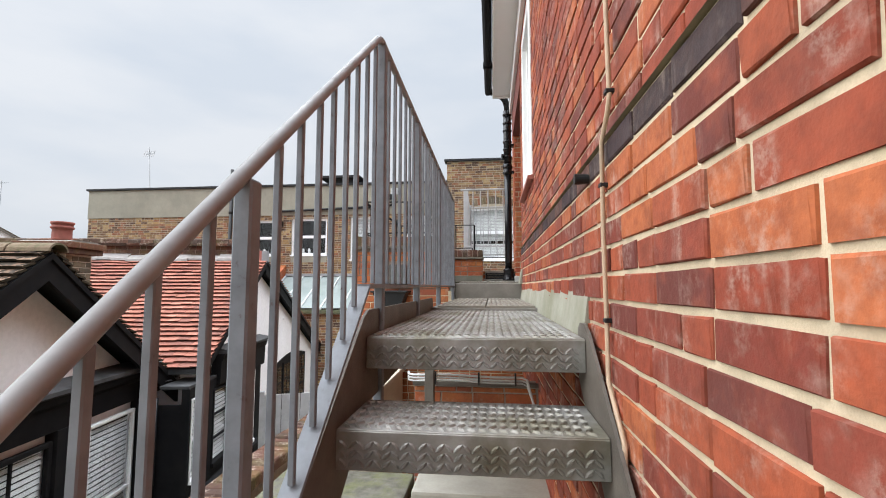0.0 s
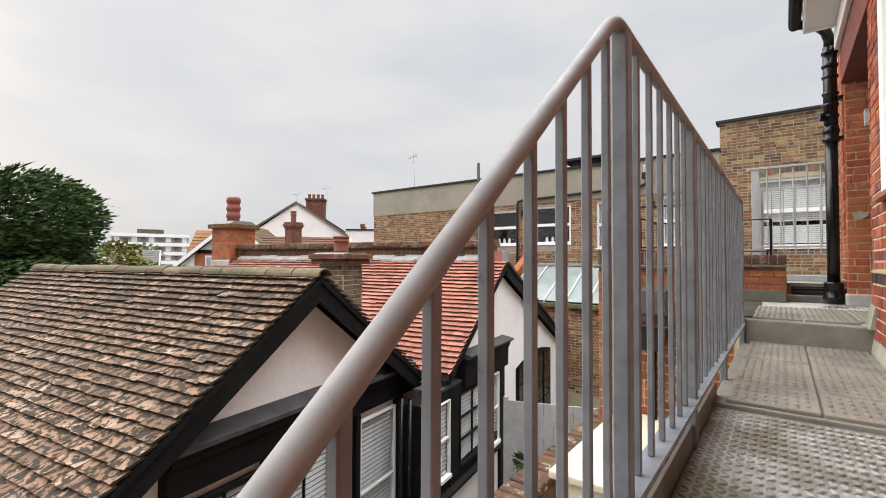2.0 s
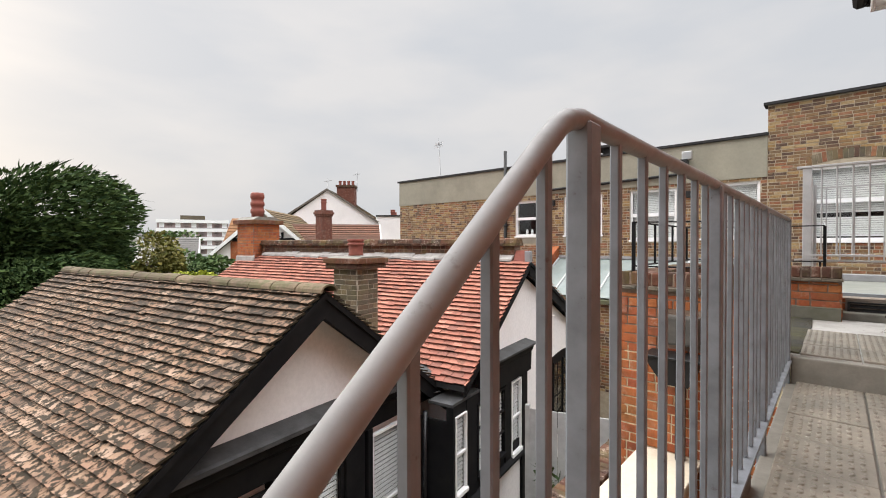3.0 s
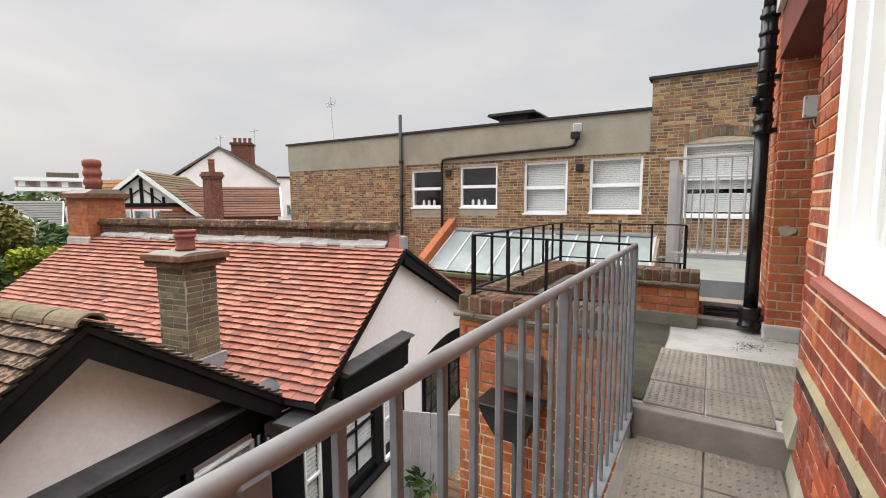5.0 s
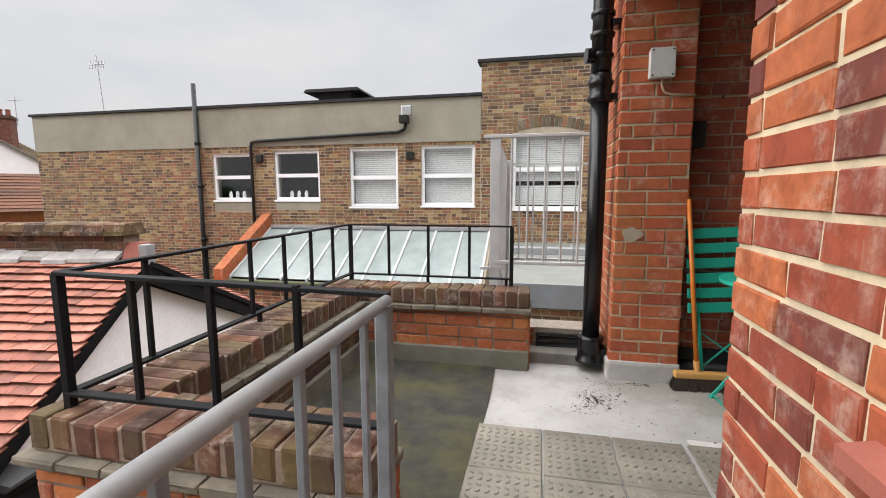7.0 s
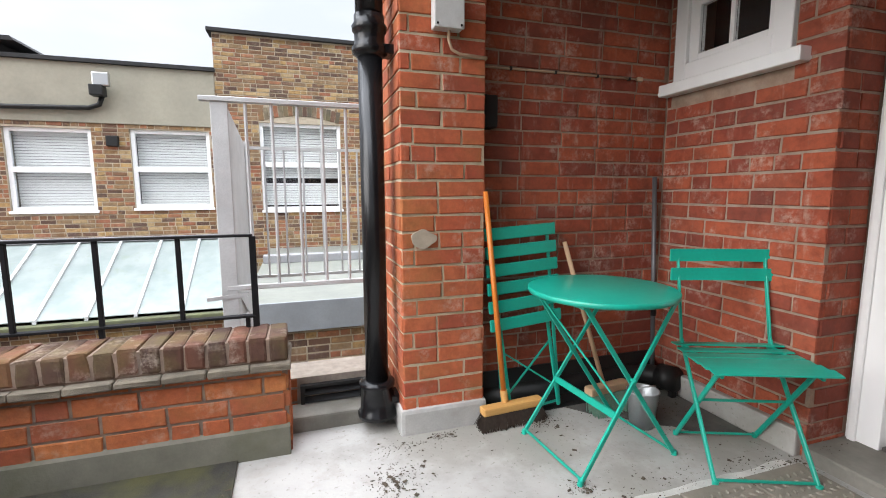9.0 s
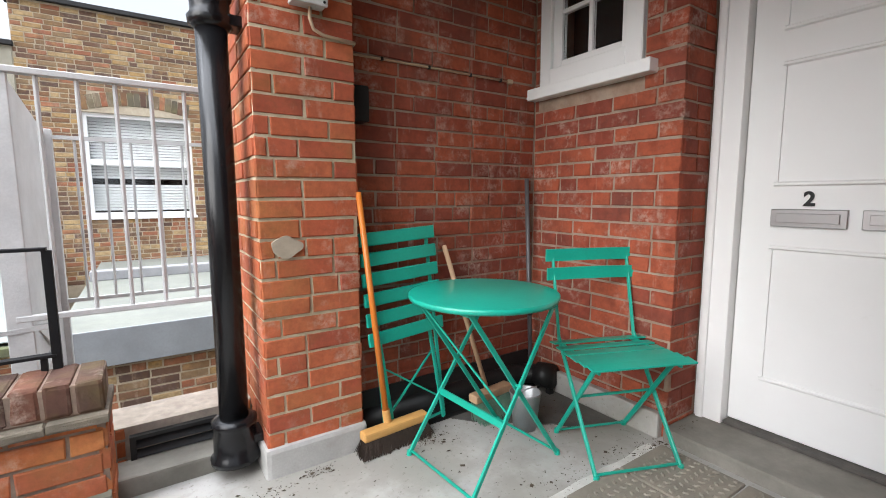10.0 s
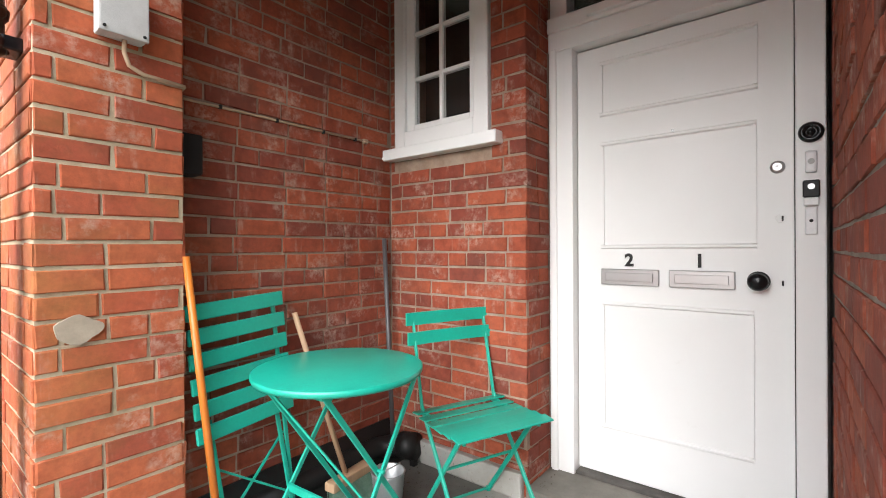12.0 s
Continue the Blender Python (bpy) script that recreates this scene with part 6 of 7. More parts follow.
sb = thing("scrubbing_broom", pose(1.435, 6.74, FZ, 0, 0, 6), "old wooden deck brush with green bristles in the porch corner", "broom")
part("handle", rod((-0.02, 0.01, 0.12), (-0.17, 0.17, 0.86), 0.012, 0.012, 12), wood_pale, sb, "bare worn wooden handle", True)
part("brush_head", box(-0.13, 0.13, -0.03, 0.03, 0.085, 0.125, 0.008), wood_pale, sb, "yellowed wooden brush head")
tagged(pydata("bristles", *bristles(-0.12, 0.12, -0.025, 0.025, 0.0, 0.09, 900, 0.04, 6, 0.05), bristle_green, sb), kind="stuff")
pole = thing("metal_pole", pose(1.86, 6.88, FZ), "grey metal pole standing in the porch corner", "pole")
part("shaft", rod((-0.03, -0.03, 0.0), (-0.02, 0.045, 1.20), 0.0125, segs=12), rough_material("grey_pole", (0.14, 0.14, 0.145), (0.10, 0.10, 0.105), 10, 0.5, None, 0, 0.1, 0.001, (1, 1, 1), 0.4), pole, "", True)
part("ferrule", rod((-0.027, -0.008, 0.42), (-0.0265, -0.004, 0.50), 0.016, segs=12), black_plastic, pole, "", True)
bk = thing("bucket", pose(1.47, 6.53, FZ), "small galvanised metal bucket", "bucket")
part("body", lathe([(0.055, 0.0), (0.072, 0.17), (0.076, 0.175), (0.072, 0.18), (0.068, 0.175), (0.052, 0.008), (0.0, 0.008)], 28), zinc, bk, "", True)
part("bail", sweep([(0.075 * math.cos(a), -0.02 + 0.02 * math.cos(a * 2), 0.165 + 0.045 * math.sin(a)) for a in (math.pi * i / 12 for i in range(13))], 0.003, 6), zinc, bk, "", True)
dp = thing("waste_pipe", pose(0, 0, 0), "black plastic waste pipe along the porch wall foot", "pipe")
part("pipe", sweep([(0.79, 6.90, FZ + 0.07), (1.3, 6.90, FZ + 0.075), (1.72, 6.89, FZ + 0.085), (1.80, 6.84, FZ + 0.09), (1.84, 6.74, FZ + 0.10)], 0.055, 16), black_plastic, dp, "", True)
part("collar", rod((1.83, 6.79, FZ + 0.096), (1.845, 6.70, FZ + 0.105), 0.068, segs=18), black_plastic, dp, "", True)
part("sheet", prism([(6.945, FZ), (6.945, FZ + 0.19), (6.935, FZ + 0.19), (6.83, FZ + 0.01), (6.80, FZ + 0.004), (6.80, FZ)], "x", 0.778, 1.88), black_plastic, dp, "black bitumen skirting")
part("support", box(1.825, 1.855, 6.70, 6.73, FZ, FZ + 0.06), black_plastic, dp)

# dirt swept together on the floor
rng = random.Random(17)
verts, faces = [], []
for i in range(1700):
    if i < 260:
        x, y = rng.gauss(0.25, 0.055), rng.gauss(6.47, 0.07)
    elif i < 330:
        x, y = rng.gauss(0.54, 0.04), rng.gauss(6.73, 0.02)
    elif i < 400:
        x, y = rng.gauss(0.33, 0.07), rng.gauss(6.70, 0.04)
    elif i < 460:
        x, y = rng.gauss(0.18, 0.04), rng.gauss(6.32, 0.03)
    elif i < 540:
        x, y = rng.gauss(0.92, 0.03), rng.gauss(6.22, 0.025)
    elif i < 700:
        x, y = rng.gauss(1.03, 0.06), rng.gauss(6.70, 0.05)
    elif i < 1050:
        x, y = rng.gauss(1.62, 0.18), rng.gauss(6.66, 0.14)
    elif i < 1180:
        x, y = rng.uniform(0.35, 1.85), rng.uniform(5.9, 6.75)
    elif i < 1300:
        x, y = rng.gauss(-0.37, 0.012), rng.uniform(4.98, 6.9)
    elif i < 1500:
        x, y = rng.gauss(1.88, 0.10), rng.gauss(6.07, 0.03)
    else:
        x, y = rng.uniform(0.9, 1.9), rng.gauss(6.12, 0.04)
    if y > 6.90 or (x < 0.80 and y > 6.76) or (x > 1.88 and y > 6.05):
        continue
    s, a, k = rng.uniform(0.0015, 0.0035) + (rng.uniform(0.0, 0.011) if rng.random() < 0.14 else 0.0), rng.uniform(0, 6.28), len(verts)
    z = (1.155 if x > 1.92 else FZ + (0.014 if x < -0.3 else 0.003))
    for j in range(4):
        b = a + j * math.pi / 2
        verts.append((x + s * math.cos(b), y + s * (0.25 if j % 2 else 1) * math.sin(b), z + rng.uniform(0, 0.004)))
    verts.append((x, y, z + 0.005))
    faces += [(k, k + 1, k + 4), (k + 1, k + 2, k + 4), (k + 2, k + 3, k + 4), (k + 3, k, k + 4)]
lit = pydata("leaf_litter", verts, faces, soil_debris)
tagged(lit, "dry leaf crumbs and dirt scattered on the concrete", "debris", "", "stuff")

# ---- yard below ----
yw = setting("garden_wall", box(-2.10, -1.90, 2.6, 7.0, GZ, -0.52), mortar_dark, "low mossy brick garden wall", "wall")
mossy_coping = brick_material("mossy_coping_brick", [(0.11, 0.05, 0.035), (0.08, 0.045, 0.033), (0.14, 0.065, 0.042), (0.065, 0.042, 0.033)], False, 0.9, 0.3, 0.35)
box1 = thing("garden_shed", pose(-1.14, 4.14, GZ), "low cream-roofed garden shed below the walkway", "shed")
part("body", box(-0.18, 0.18, -0.70, 0.70, 0.0, 2.86, 0.01), cream_board, box1)
part("roof", box(-0.22, 0.22, -0.74, 0.74, 2.86, 2.91, 0.012), cream_board, box1, "cream sheet roof")
low = setting("mossy_slab", box(-1.55, -0.58, 2.5, 3.38, GZ, -0.32, 0.02), rough_material("mossy_slab_concrete", (0.20, 0.19, 0.155), (0.09, 0.085, 0.065), 13, 0.95, (0.15, 0.17, 0.025), 0.7, 0.8, 0.012), "mossy concrete roof of a low outhouse", "roof")
fence = thing("panel_fence", pose(-2.95, 7.55, GZ, 0, 0, 20), "pale grey painted timber fence", "fence")
for i in range(12):
    part("board", box(-0.9 + i * 0.15, -0.9 + i * 0.15 + 0.142, -0.012, 0.012, 0.1, 1.95, 0.003), cage_paint, fence)
part("rail", box(-0.9, 0.9, 0.012, 0.05, 1.6, 1.68), cage_paint, fence)
part("rail", box(-0.9, 0.9, 0.012, 0.05, 0.4, 0.48), cage_paint, fence)
part("post", box(-0.95, -0.88, -0.02, 0.06, 0.0, 2.0), cage_paint, fence)
part("post", box(0.88, 0.95, -0.02, 0.06, 0.0, 2.0), cage_paint, fence)
pp = thing("plant_pot", pose(-3.35, 7.35, GZ), "lime green plant pot on a dark stand", "plant pot")
part("stand", box(-0.25, 0.25, -0.25, 0.25, 0, 0.30, 0.02), black_plastic, pp)
part("pot", lathe([(0.13, 0.30), (0.19, 0.62), (0.20, 0.66), (0.17, 0.66), (0.12, 0.55), (0, 0.55)], 24), green_pot, pp, "", True)


def clump(cx, cy, cz, rx, ry, rz, n, size, seed, droop=0.0, spiky=False):
    """Leaves scattered through a lumpy crown: a list of quads."""
    rng = random.Random(seed)
    verts, faces = [], []
    lobes = [(rng.uniform(-0.7, 0.7), rng.uniform(-0.7, 0.7), rng.uniform(-0.6, 0.75), rng.uniform(0.30, 0.55)) for _ in range(16)]
    for i in range(n):
        lx, ly, lz, lr = lobes[rng.randrange(len(lobes))]
        d = Vector((rng.gauss(0, 1), rng.gauss(0, 1), rng.gauss(0, 1))).normalized() * (lr * rng.uniform(0.55, 1.0))
        p = Vector((cx + (lx + d.x) * rx, cy + (ly + d.y) * ry, cz + (lz + d.z) * rz))
        out = Vector((p.x - cx, p.y - cy, (p.z - cz) * 0.5 - droop * rz))
        out = (out.normalized() + Vector((rng.uniform(-.5, .5), rng.uniform(-.5, .5), rng.uniform(-.5, .5)))).normalized()
        side = out.orthogonal().normalized()
        side = (Matrix.Rotation(rng.uniform(0, 6.28), 3, out) @ side)
        tip = spiky and rng.random() < 0.06
        s = size * rng.uniform(0.6, 1.4) * (2.3 if tip else 1.0)
        wd = s * (0.05 if tip else 0.20 if spiky else 0.38)
        k = len(verts)
        verts += [p - side * wd * 0.4, p + out * s * 0.5 - side * wd, p + out * s, p + out * s * 0.5 + side * wd]
        faces.append((k, k + 1, k + 2, k + 3))
    return verts, faces


tagged(pydata("leaves", *clump(0, 0, 0.85, 0.3, 0.3, 0.25, 160, 0.2, 3, 0.0, True), leaf_green, pp), kind="stuff")
# Pale casing colour lowered to hold the shade under the stair
cream_case = rough_material("grimy_cream_casing", (0.42, 0.40, 0.34), (0.34, 0.32, 0.27), 4, 0.6, (0.14, 0.13, 0.10), 0.5)
hp = thing("heat_pump", pose(-0.06, 2.85, GZ + 0.68), "cream air conditioning unit under the stair", "air conditioner")
part("casing", box(-0.42, 0.40, -0.17, 0.17, 1.10, 1.88, 0.02), cream_case, hp)
part("side_grille", box(-0.36, -0.06, -0.178, -0.168, 1.2, 1.8, 0.004), box_grey, hp)
part("fan_grille", rod((0.15, -0.172, 1.5), (0.15, -0.185, 1.5), 0.22, segs=24), box_grey, hp)
part("stand", box(-0.38, 0.36, -0.15, 0.15, -0.68, 1.10, 0.01), stringer_paint, hp)
under = setting("wall_under_walkway", box(-0.56, 0.326, 3.26, 3.5, GZ, 0.34), mortar_grey, "orange brick wall below the walkway", "wall")
part("padstone", box(-0.57, 0.32, 3.235, 3.262, 0.345, 0.375, 0.006), stringer_paint, under, "dark steel bearing strip")
pipes = thing("pipe_run", pose(0, 3.15, 0.375), "grey insulated pipes strapped along the brickwork below the walkway", "pipe")
for k, (dz, r) in enumerate(((0.060, 0.008), (0.040, 0.007), (0.020, 0.006))):
    part("pipe", sweep([(-0.60, 0.10, dz), (-0.59, 0.03, dz), (-0.55, 0.0, dz), (-0.3, 0.004 * k, dz + 0.006), (0.0, 0, dz - 0.006), (0.20, 0, dz - 0.004), (0.235, 0, dz - 0.02), (0.275, -0.02, -0.12), (0.285, -0.02, -0.5)], r, 10), box_grey, pipes, "", True)
for x in (-0.4, -0.1, 0.15):
    part("strap", box(x, x + 0.012, -0.018, 0.02, 0.0, 0.085, 0.003), black_plastic, pipes)

# ---- trees and far houses ----
def tree(name, x, y, h, crown, mat, seed, label, leaf=0.35, n=5000, spiky=False, droop=0.3):
    t = thing(name, pose(x, y, GZ), label, "tree")
    rx, ry, rz, cz = crown
    rng = random.Random(seed)
    part("trunk", rod((0, 0, 0), (0, 0, h * 0.75), 0.25, 0.08, 12), bark, t)
    for i in range(9):
        a = rng.uniform(0, 6.28)
        z = h * rng.uniform(0.3, 0.7)
        part("limb", rod((0, 0, z), (rx * 0.6 * math.cos(a), ry * 0.6 * math.sin(a), z + rng.uniform(0.2, 1.0)), 0.07, 0.02, 8), bark, t)
    tagged(pydata("crown", *clump(0, 0, cz, rx, ry, rz, n, leaf, seed, droop, spiky), mat, t), kind="stuff")
    return t


tree("conifer_tree", -20.4, 2.1, 7.0, (2.9, 4.1, 2.85, 3.65), leaf_dark, 31, "dark drooping evergreen tree behind the tiled roofs", 0.20, 150000, True, 0.12)
tree("garden_tree", -26.5, 8.4, 4.6, (1.5, 1.6, 1.5, 3.4), leaf_olive, 32, "olive green garden tree", 0.22, 5000)
tree("garden_tree", -30.0, 11.0, 4.0, (2.4, 3.2, 1.6, 2.3), leaf_green, 33, "dark green garden shrubs", 0.25, 5000)
tree("shrub", -22.5, 8.9, 2.6, (0.9, 1.0, 0.7, 2.5), leaf_lime, 34, "lime yellow conifer shrub", 0.14, 3500)
tree("garden_tree", -24.5, 6.8, 3.0, (2.2, 2.2, 1.2, 1.9), leaf_green, 35, "dark green hedge trees", 0.25, 4000)
tree("garden_tree", -60.0, 17.5, 6.0, (4.0, 5.0, 2.3, 3.4), leaf_green, 36, "distant dark green garden trees", 0.45, 4000)

roof_far = tile_material("far_brown_tile", [(0.15, 0.095, 0.058), (0.19, 0.125, 0.075), (0.12, 0.08, 0.05)], (0.13, 0.12, 0.06), 0.6, True, 0.3)
roof_far_red = tile_material("far_orange_tile", [(0.36, 0.18, 0.09), (0.30, 0.15, 0.08)], (0.18, 0.12, 0.06), 0.5, True, 0.2)

roof_far_brown = tile_material("far_red_brown_tile", [(0.17, 0.075, 0.05), (0.13, 0.062, 0.045), (0.20, 0.09, 0.058)], (0.08, 0.06, 0.04), 0.5, True, 0.3)


def tile_rows(name, parent, a, b, c, d, mat, gauge=0.3):
    """Courses of tiles between a ridge from a to b and an eave from d to c, as overlapping strips."""
    a, b, c, d = map(Vector, (a, b, c, d))
    n = max(3, int((d - a).length / gauge))
    up = (b - a).cross(d - a).normalized()
    if up.z < 0:
        up = -up
    verts, faces = [], []
    for i in range(n):
        f0, f1 = i / n, (i + 1.15) / n
        k = len(verts)
        l0, r0, l1, r1 = a.lerp(d, f0), b.lerp(c, f0), a.lerp(d, min(f1, 1.02)), b.lerp(c, min(f1, 1.02))
        verts += [l0, r0, r1 + up * 0.05, l1 + up * 0.05, l1, r1]
        faces += [(k, k + 1, k + 2, k + 3), (k + 3, k + 2, k + 5, k + 4)]
    return tagged(pydata(name, verts, faces, mat, parent), kind="stuff")


# half-timbered house
th = thing("house", pose(-33.0, 17.8, GZ, 0, 0, -46), "half-timbered gabled house with brown tiled roof", "house")
part("wall", prism([(-3.6, 0), (-3.6, 3.9), (0, 6.8), (3.6, 3.9), (3.6, 0)], "x", -9.0, 0.0), render_white, th, "white gable with black timbers")
part("brick_front", prism([(-2.6, 0), (-2.6, 4.72), (2.6, 4.72), (2.6, 0)], "x", -0.02, 0.06), brick_orange_i, th, "red brick lower front")
for s in (-1, 1):
    part("bargeboard", prism([(0, 7.20), (s * 4.3, 3.55), (s * 4.3, 3.25), (0, 6.85)], "x", 0.35, 0.45), white_paint, th, "white bargeboard")
    tile_rows("roof", th, (0.4, 0, 7.18), (-9.3, 0, 7.18), (-9.3, s * 4.4, 3.45), (0.4, s * 4.4, 3.45), roof_far)
    part("timber", bar((0.06, s * 0.15, 5.85), (0.06, s * 1.15, 5.05), 0.14, 0.06), black_paint, th)
    for y in (0.62, 1.3):
        part("timber", box(0.02, 0.09, s * y - 0.08, s * y + 0.08, 4.95, 6.5 - y * 0.85), black_paint, th)
part("timber", box(0.02, 0.09, -0.1, 0.1, 4.95, 6.6), black_paint, th)
part("timber", box(0.02, 0.10, -2.45, 2.45, 4.70, 4.97), black_paint, th)
for i in range(3):
    wf = part("window", box(0.05, 0.12, -1.85 + i * 1.25, -0.70 + i * 1.25, 3.30, 4.55, 0.02), upvc, th, "white casement")
    part("pane", box(0.12, 0.125, -1.75 + i * 1.25, -0.80 + i * 1.25, 3.42, 4.43), glass, wf)
chimney_red = brick_material("chimney_red_brick", [(0.20, 0.068, 0.045), (0.26, 0.085, 0.05), (0.15, 0.055, 0.04)], True, 0.3, 0.4)
ch = tagged(part("chimney", box(-0.42, 0.42, -0.42, 0.42, 0, 6.75), chimney_red, None, "tall red brick chimney with a corbelled top"), "", "chimney")
ch.location = (-28.8, 20.2, GZ)
for z, g in ((6.55, 0.06), (6.7, 0.12), (6.85, 0.06)):
    part("corbel", box(-0.42 - g, 0.42 + g, -0.42 - g, 0.42 + g, z, z + 0.15), chimney_red, ch)
pot(ch, 0, 0, 7.0, 0.85, 0.22)
eh = thing("house", pose(-31.5, 23.4, GZ, 0, 0, 52), "low house with a brown tiled roof", "house")
part("wall", box(-4, 3.2, -2.6, 2.6, 0, 4.4), brick_orange_i, eh)
for s in (-1, 1):
    tile_rows("roof", eh, (-4.3, 0, 6.15), (3.4, 0, 6.15), (3.4, s * 3.2, 4.0), (-4.3, s * 3.2, 4.0), roof_far_brown)
part("bargeboard", prism([(0, 6.15), (3.2, 4.0), (3.2, 3.7), (0, 5.85), (-3.2, 3.7), (-3.2, 4.0)], "x", 3.4, 3.5), white_paint, eh)
part("gable", prism([(0, 5.9), (2.7, 4.1), (-2.7, 4.1)], "x", 3.1, 3.2), render_white, eh)

# tall white gable house
wh = thing("house", pose(-38.8, 27.3, GZ, 0, 0, -48), "tall white gable-ended house with a brick chimney", "house")
part("wall", prism([(-4.6, 0), (-4.6, 6.7), (0, 9.9), (4.9, 6.9), (4.9, 0)], "x", -8.0, 0.0), render_white, wh, "plain white gable wall")
for s in (-1, 1):
    tile_rows("roof", wh, (0.15, 0, 10.05), (-8.3, 0, 10.05), (-8.3, s * 5.1, 6.75), (0.15, s * 5.1, 6.75), roof_far)
    part("verge", prism([(0, 10.1), (s * 5.1, 6.8), (s * 5.1, 6.6), (0, 9.9)], "x", 0.0, 0.2), stringer_paint, wh)
stack = part("chimney", box(-3.0, -1.6, 0.6, 2.4, 8.5, 10.6), chimney_red, wh, "red-brown brick chimney stack")
part("cap", box(-3.1, -1.5, 0.5, 2.5, 10.45, 10.65), brick_dark_i, stack)
for i in range(4):
    o = part("chimney_pot", lathe([(0.16, 0), (0.14, 0.4), (0.17, 0.42), (0.17, 0.5), (0.1, 0.5), (0, 0.4)], 12), terracotta, stack)
    o.location = (-2.3, 0.8 + i * 0.45, 10.65)
part("lower_wing", box(-6, 0.0, 4.9, 8.5, 0, 7.25), render_white, wh, "white flat-roofed wing")
part("wing_coping", box(-6.1, 0.1, 4.9, 8.6, 7.25, 7.4), felt, wh)
wf = part("window", box(0.0, 0.08, 5.5, 6.6, 3.6, 4.9), upvc, wh)
part("pane", box(0.08, 0.085, 5.65, 6.45, 3.75, 4.75), glass, wf)
for i, (y, z) in enumerate(((-0.5, 10.5), (2.6, 11.2))):
    part("aerial", rod((-2.3, y, 10.0), (-2.3, y, z + 0.9), 0.03, segs=6), zinc, wh)
    part("aerial_boom", rod((-2.3, y - 0.4, z + 0.6), (-2.3, y + 0.4, z + 0.75), 0.03, segs=6), zinc, wh)
for dx, dy in ((0, 0), (-3.0, 3.0)):
    sc = tagged(part("chimney", box(-0.45, 0.45, -0.45, 0.45, 0, 7.4), chimney_red, None, "short red brick chimney beyond the roofs"), "", "chimney")
    sc.location = (-37.5 + dx, 35.0 + dy, GZ)
    pot(sc, 0, 0, 7.4, 0.9, 0.28)


def cottage(x, y, rz, w, d, eave, ridge, wall_mat, roof_mat, label):
    h = thing("house", pose(x, y, GZ, 0, 0, rz), label, "house")
    part("wall", prism([(-w / 2, 0), (-w / 2, eave), (0, ridge), (w / 2, eave), (w / 2, 0)], "x", -d, 0), wall_mat, h)
    for s in (-1, 1):
        k = (ridge - eave) / (w / 2)
        tile_rows("roof", h, (0.25, 0, ridge + 0.1), (-d - 0.25, 0, ridge + 0.1), (-d - 0.25, s * (w / 2 + 0.4), eave - 0.4 * k + 0.1), (0.25, s * (w / 2 + 0.4), eave - 0.4 * k + 0.1), roof_mat, 0.35)
        part("bargeboard", prism([(0, ridge + 0.1), (s * (w / 2 + 0.4), eave - 0.4 * k + 0.1), (s * (w / 2 + 0.4), eave - 0.4 * k - 0.15), (0, ridge - 0.15)], "x", 0.25, 0.33), white_paint, h)
        wf = part("window", box(0, 0.06, s * w * 0.25 - 0.5, s * w * 0.25 + 0.5, eave - 1.6, eave - 0.4), upvc, h)
        part("pane", box(0.06, 0.065, s * w * 0.25 - 0.4, s * w * 0.25 + 0.4, eave - 1.5, eave - 0.5), glass, wf)
    return h


slate = rough_material("far_grey_slate", (0.13, 0.12, 0.11), (0.10, 0.095, 0.09), 0.8, 0.8)
cottage(-45.0, 11.9, -20, 4.2, 6, 3.6, 5.7, render_white, slate, "white cottage with a grey roof")
cottage(-47.0, 14.4, -20, 3.6, 6, 3.6, 5.0, rough_material("cream_render", (0.62, 0.55, 0.38), (0.55, 0.48, 0.34), 0.6, 0.9), slate, "cream cottage with a grey roof")
cottage(-50.0, 19.0, 68, 5, 8, 3.4, 5.1, render_white, slate, "white cottage with a long grey roof")
cottage(-38.4, 20.8, 40, 5, 3.0, 3.4, 6.7, render_white, roof_far_red, "house with an orange-brown tiled roof")

# block of flats
flats_brick = rough_material("flats_pink_brick", (0.36, 0.27, 0.26), (0.28, 0.215, 0.21), 0.4, 0.9)
fl = thing("apartment_block", pose(-144.0, 52.0, GZ, 0, 0, -20), "white banded apartment block far off above the roofs", "building")
part("core", box(-10, -0.4, -9.4, 9.4, 0, 11.0), rough_material("flats_render", (0.66, 0.65, 0.66), (0.58, 0.57, 0.58), 0.3, 0.9), fl)
part("plant_room", box(-7, -2, -3.5, 3.0, 11.0, 13.0), brick_grey_i, fl)
for i in range(4):
    z = 1.4 + i * 2.6
    part("balcony", box(-0.4, 0.5, -9.5, 9.5, z + 1.5, z + 2.45), white_paint, fl, "white balcony band")
    wf = part("wall_band", box(-0.45, -0.35, -9.2, 9.2, z, z + 1.45), flats_brick, fl)
    for j in range(9):
        part("window", box(-0.36, -0.30, -8.8 + j * 2.05, -7.5 + j * 2.05, z + 0.1, z + 1.4), glass if j % 2 else upvc, wf)

# ---- paving slabs, coping bricks and brickwork ----
def slab(x0, x1, y0, y1, z, parent, th=0.02):
    g = 0.004
    bm = box(x0 + g, x1 - g, y0 + g, y1 - g, z - th, z, 0.004)
    s = part("paving_slab", bm, slab_mat, parent)
    tagged(pydata("raised_pattern", *lugs(x0 + g, x1 - g, y0 + g, y1 - g, z, 0.037, 0.030, 0.015, 0.005), slab_mat, s), kind="stuff")


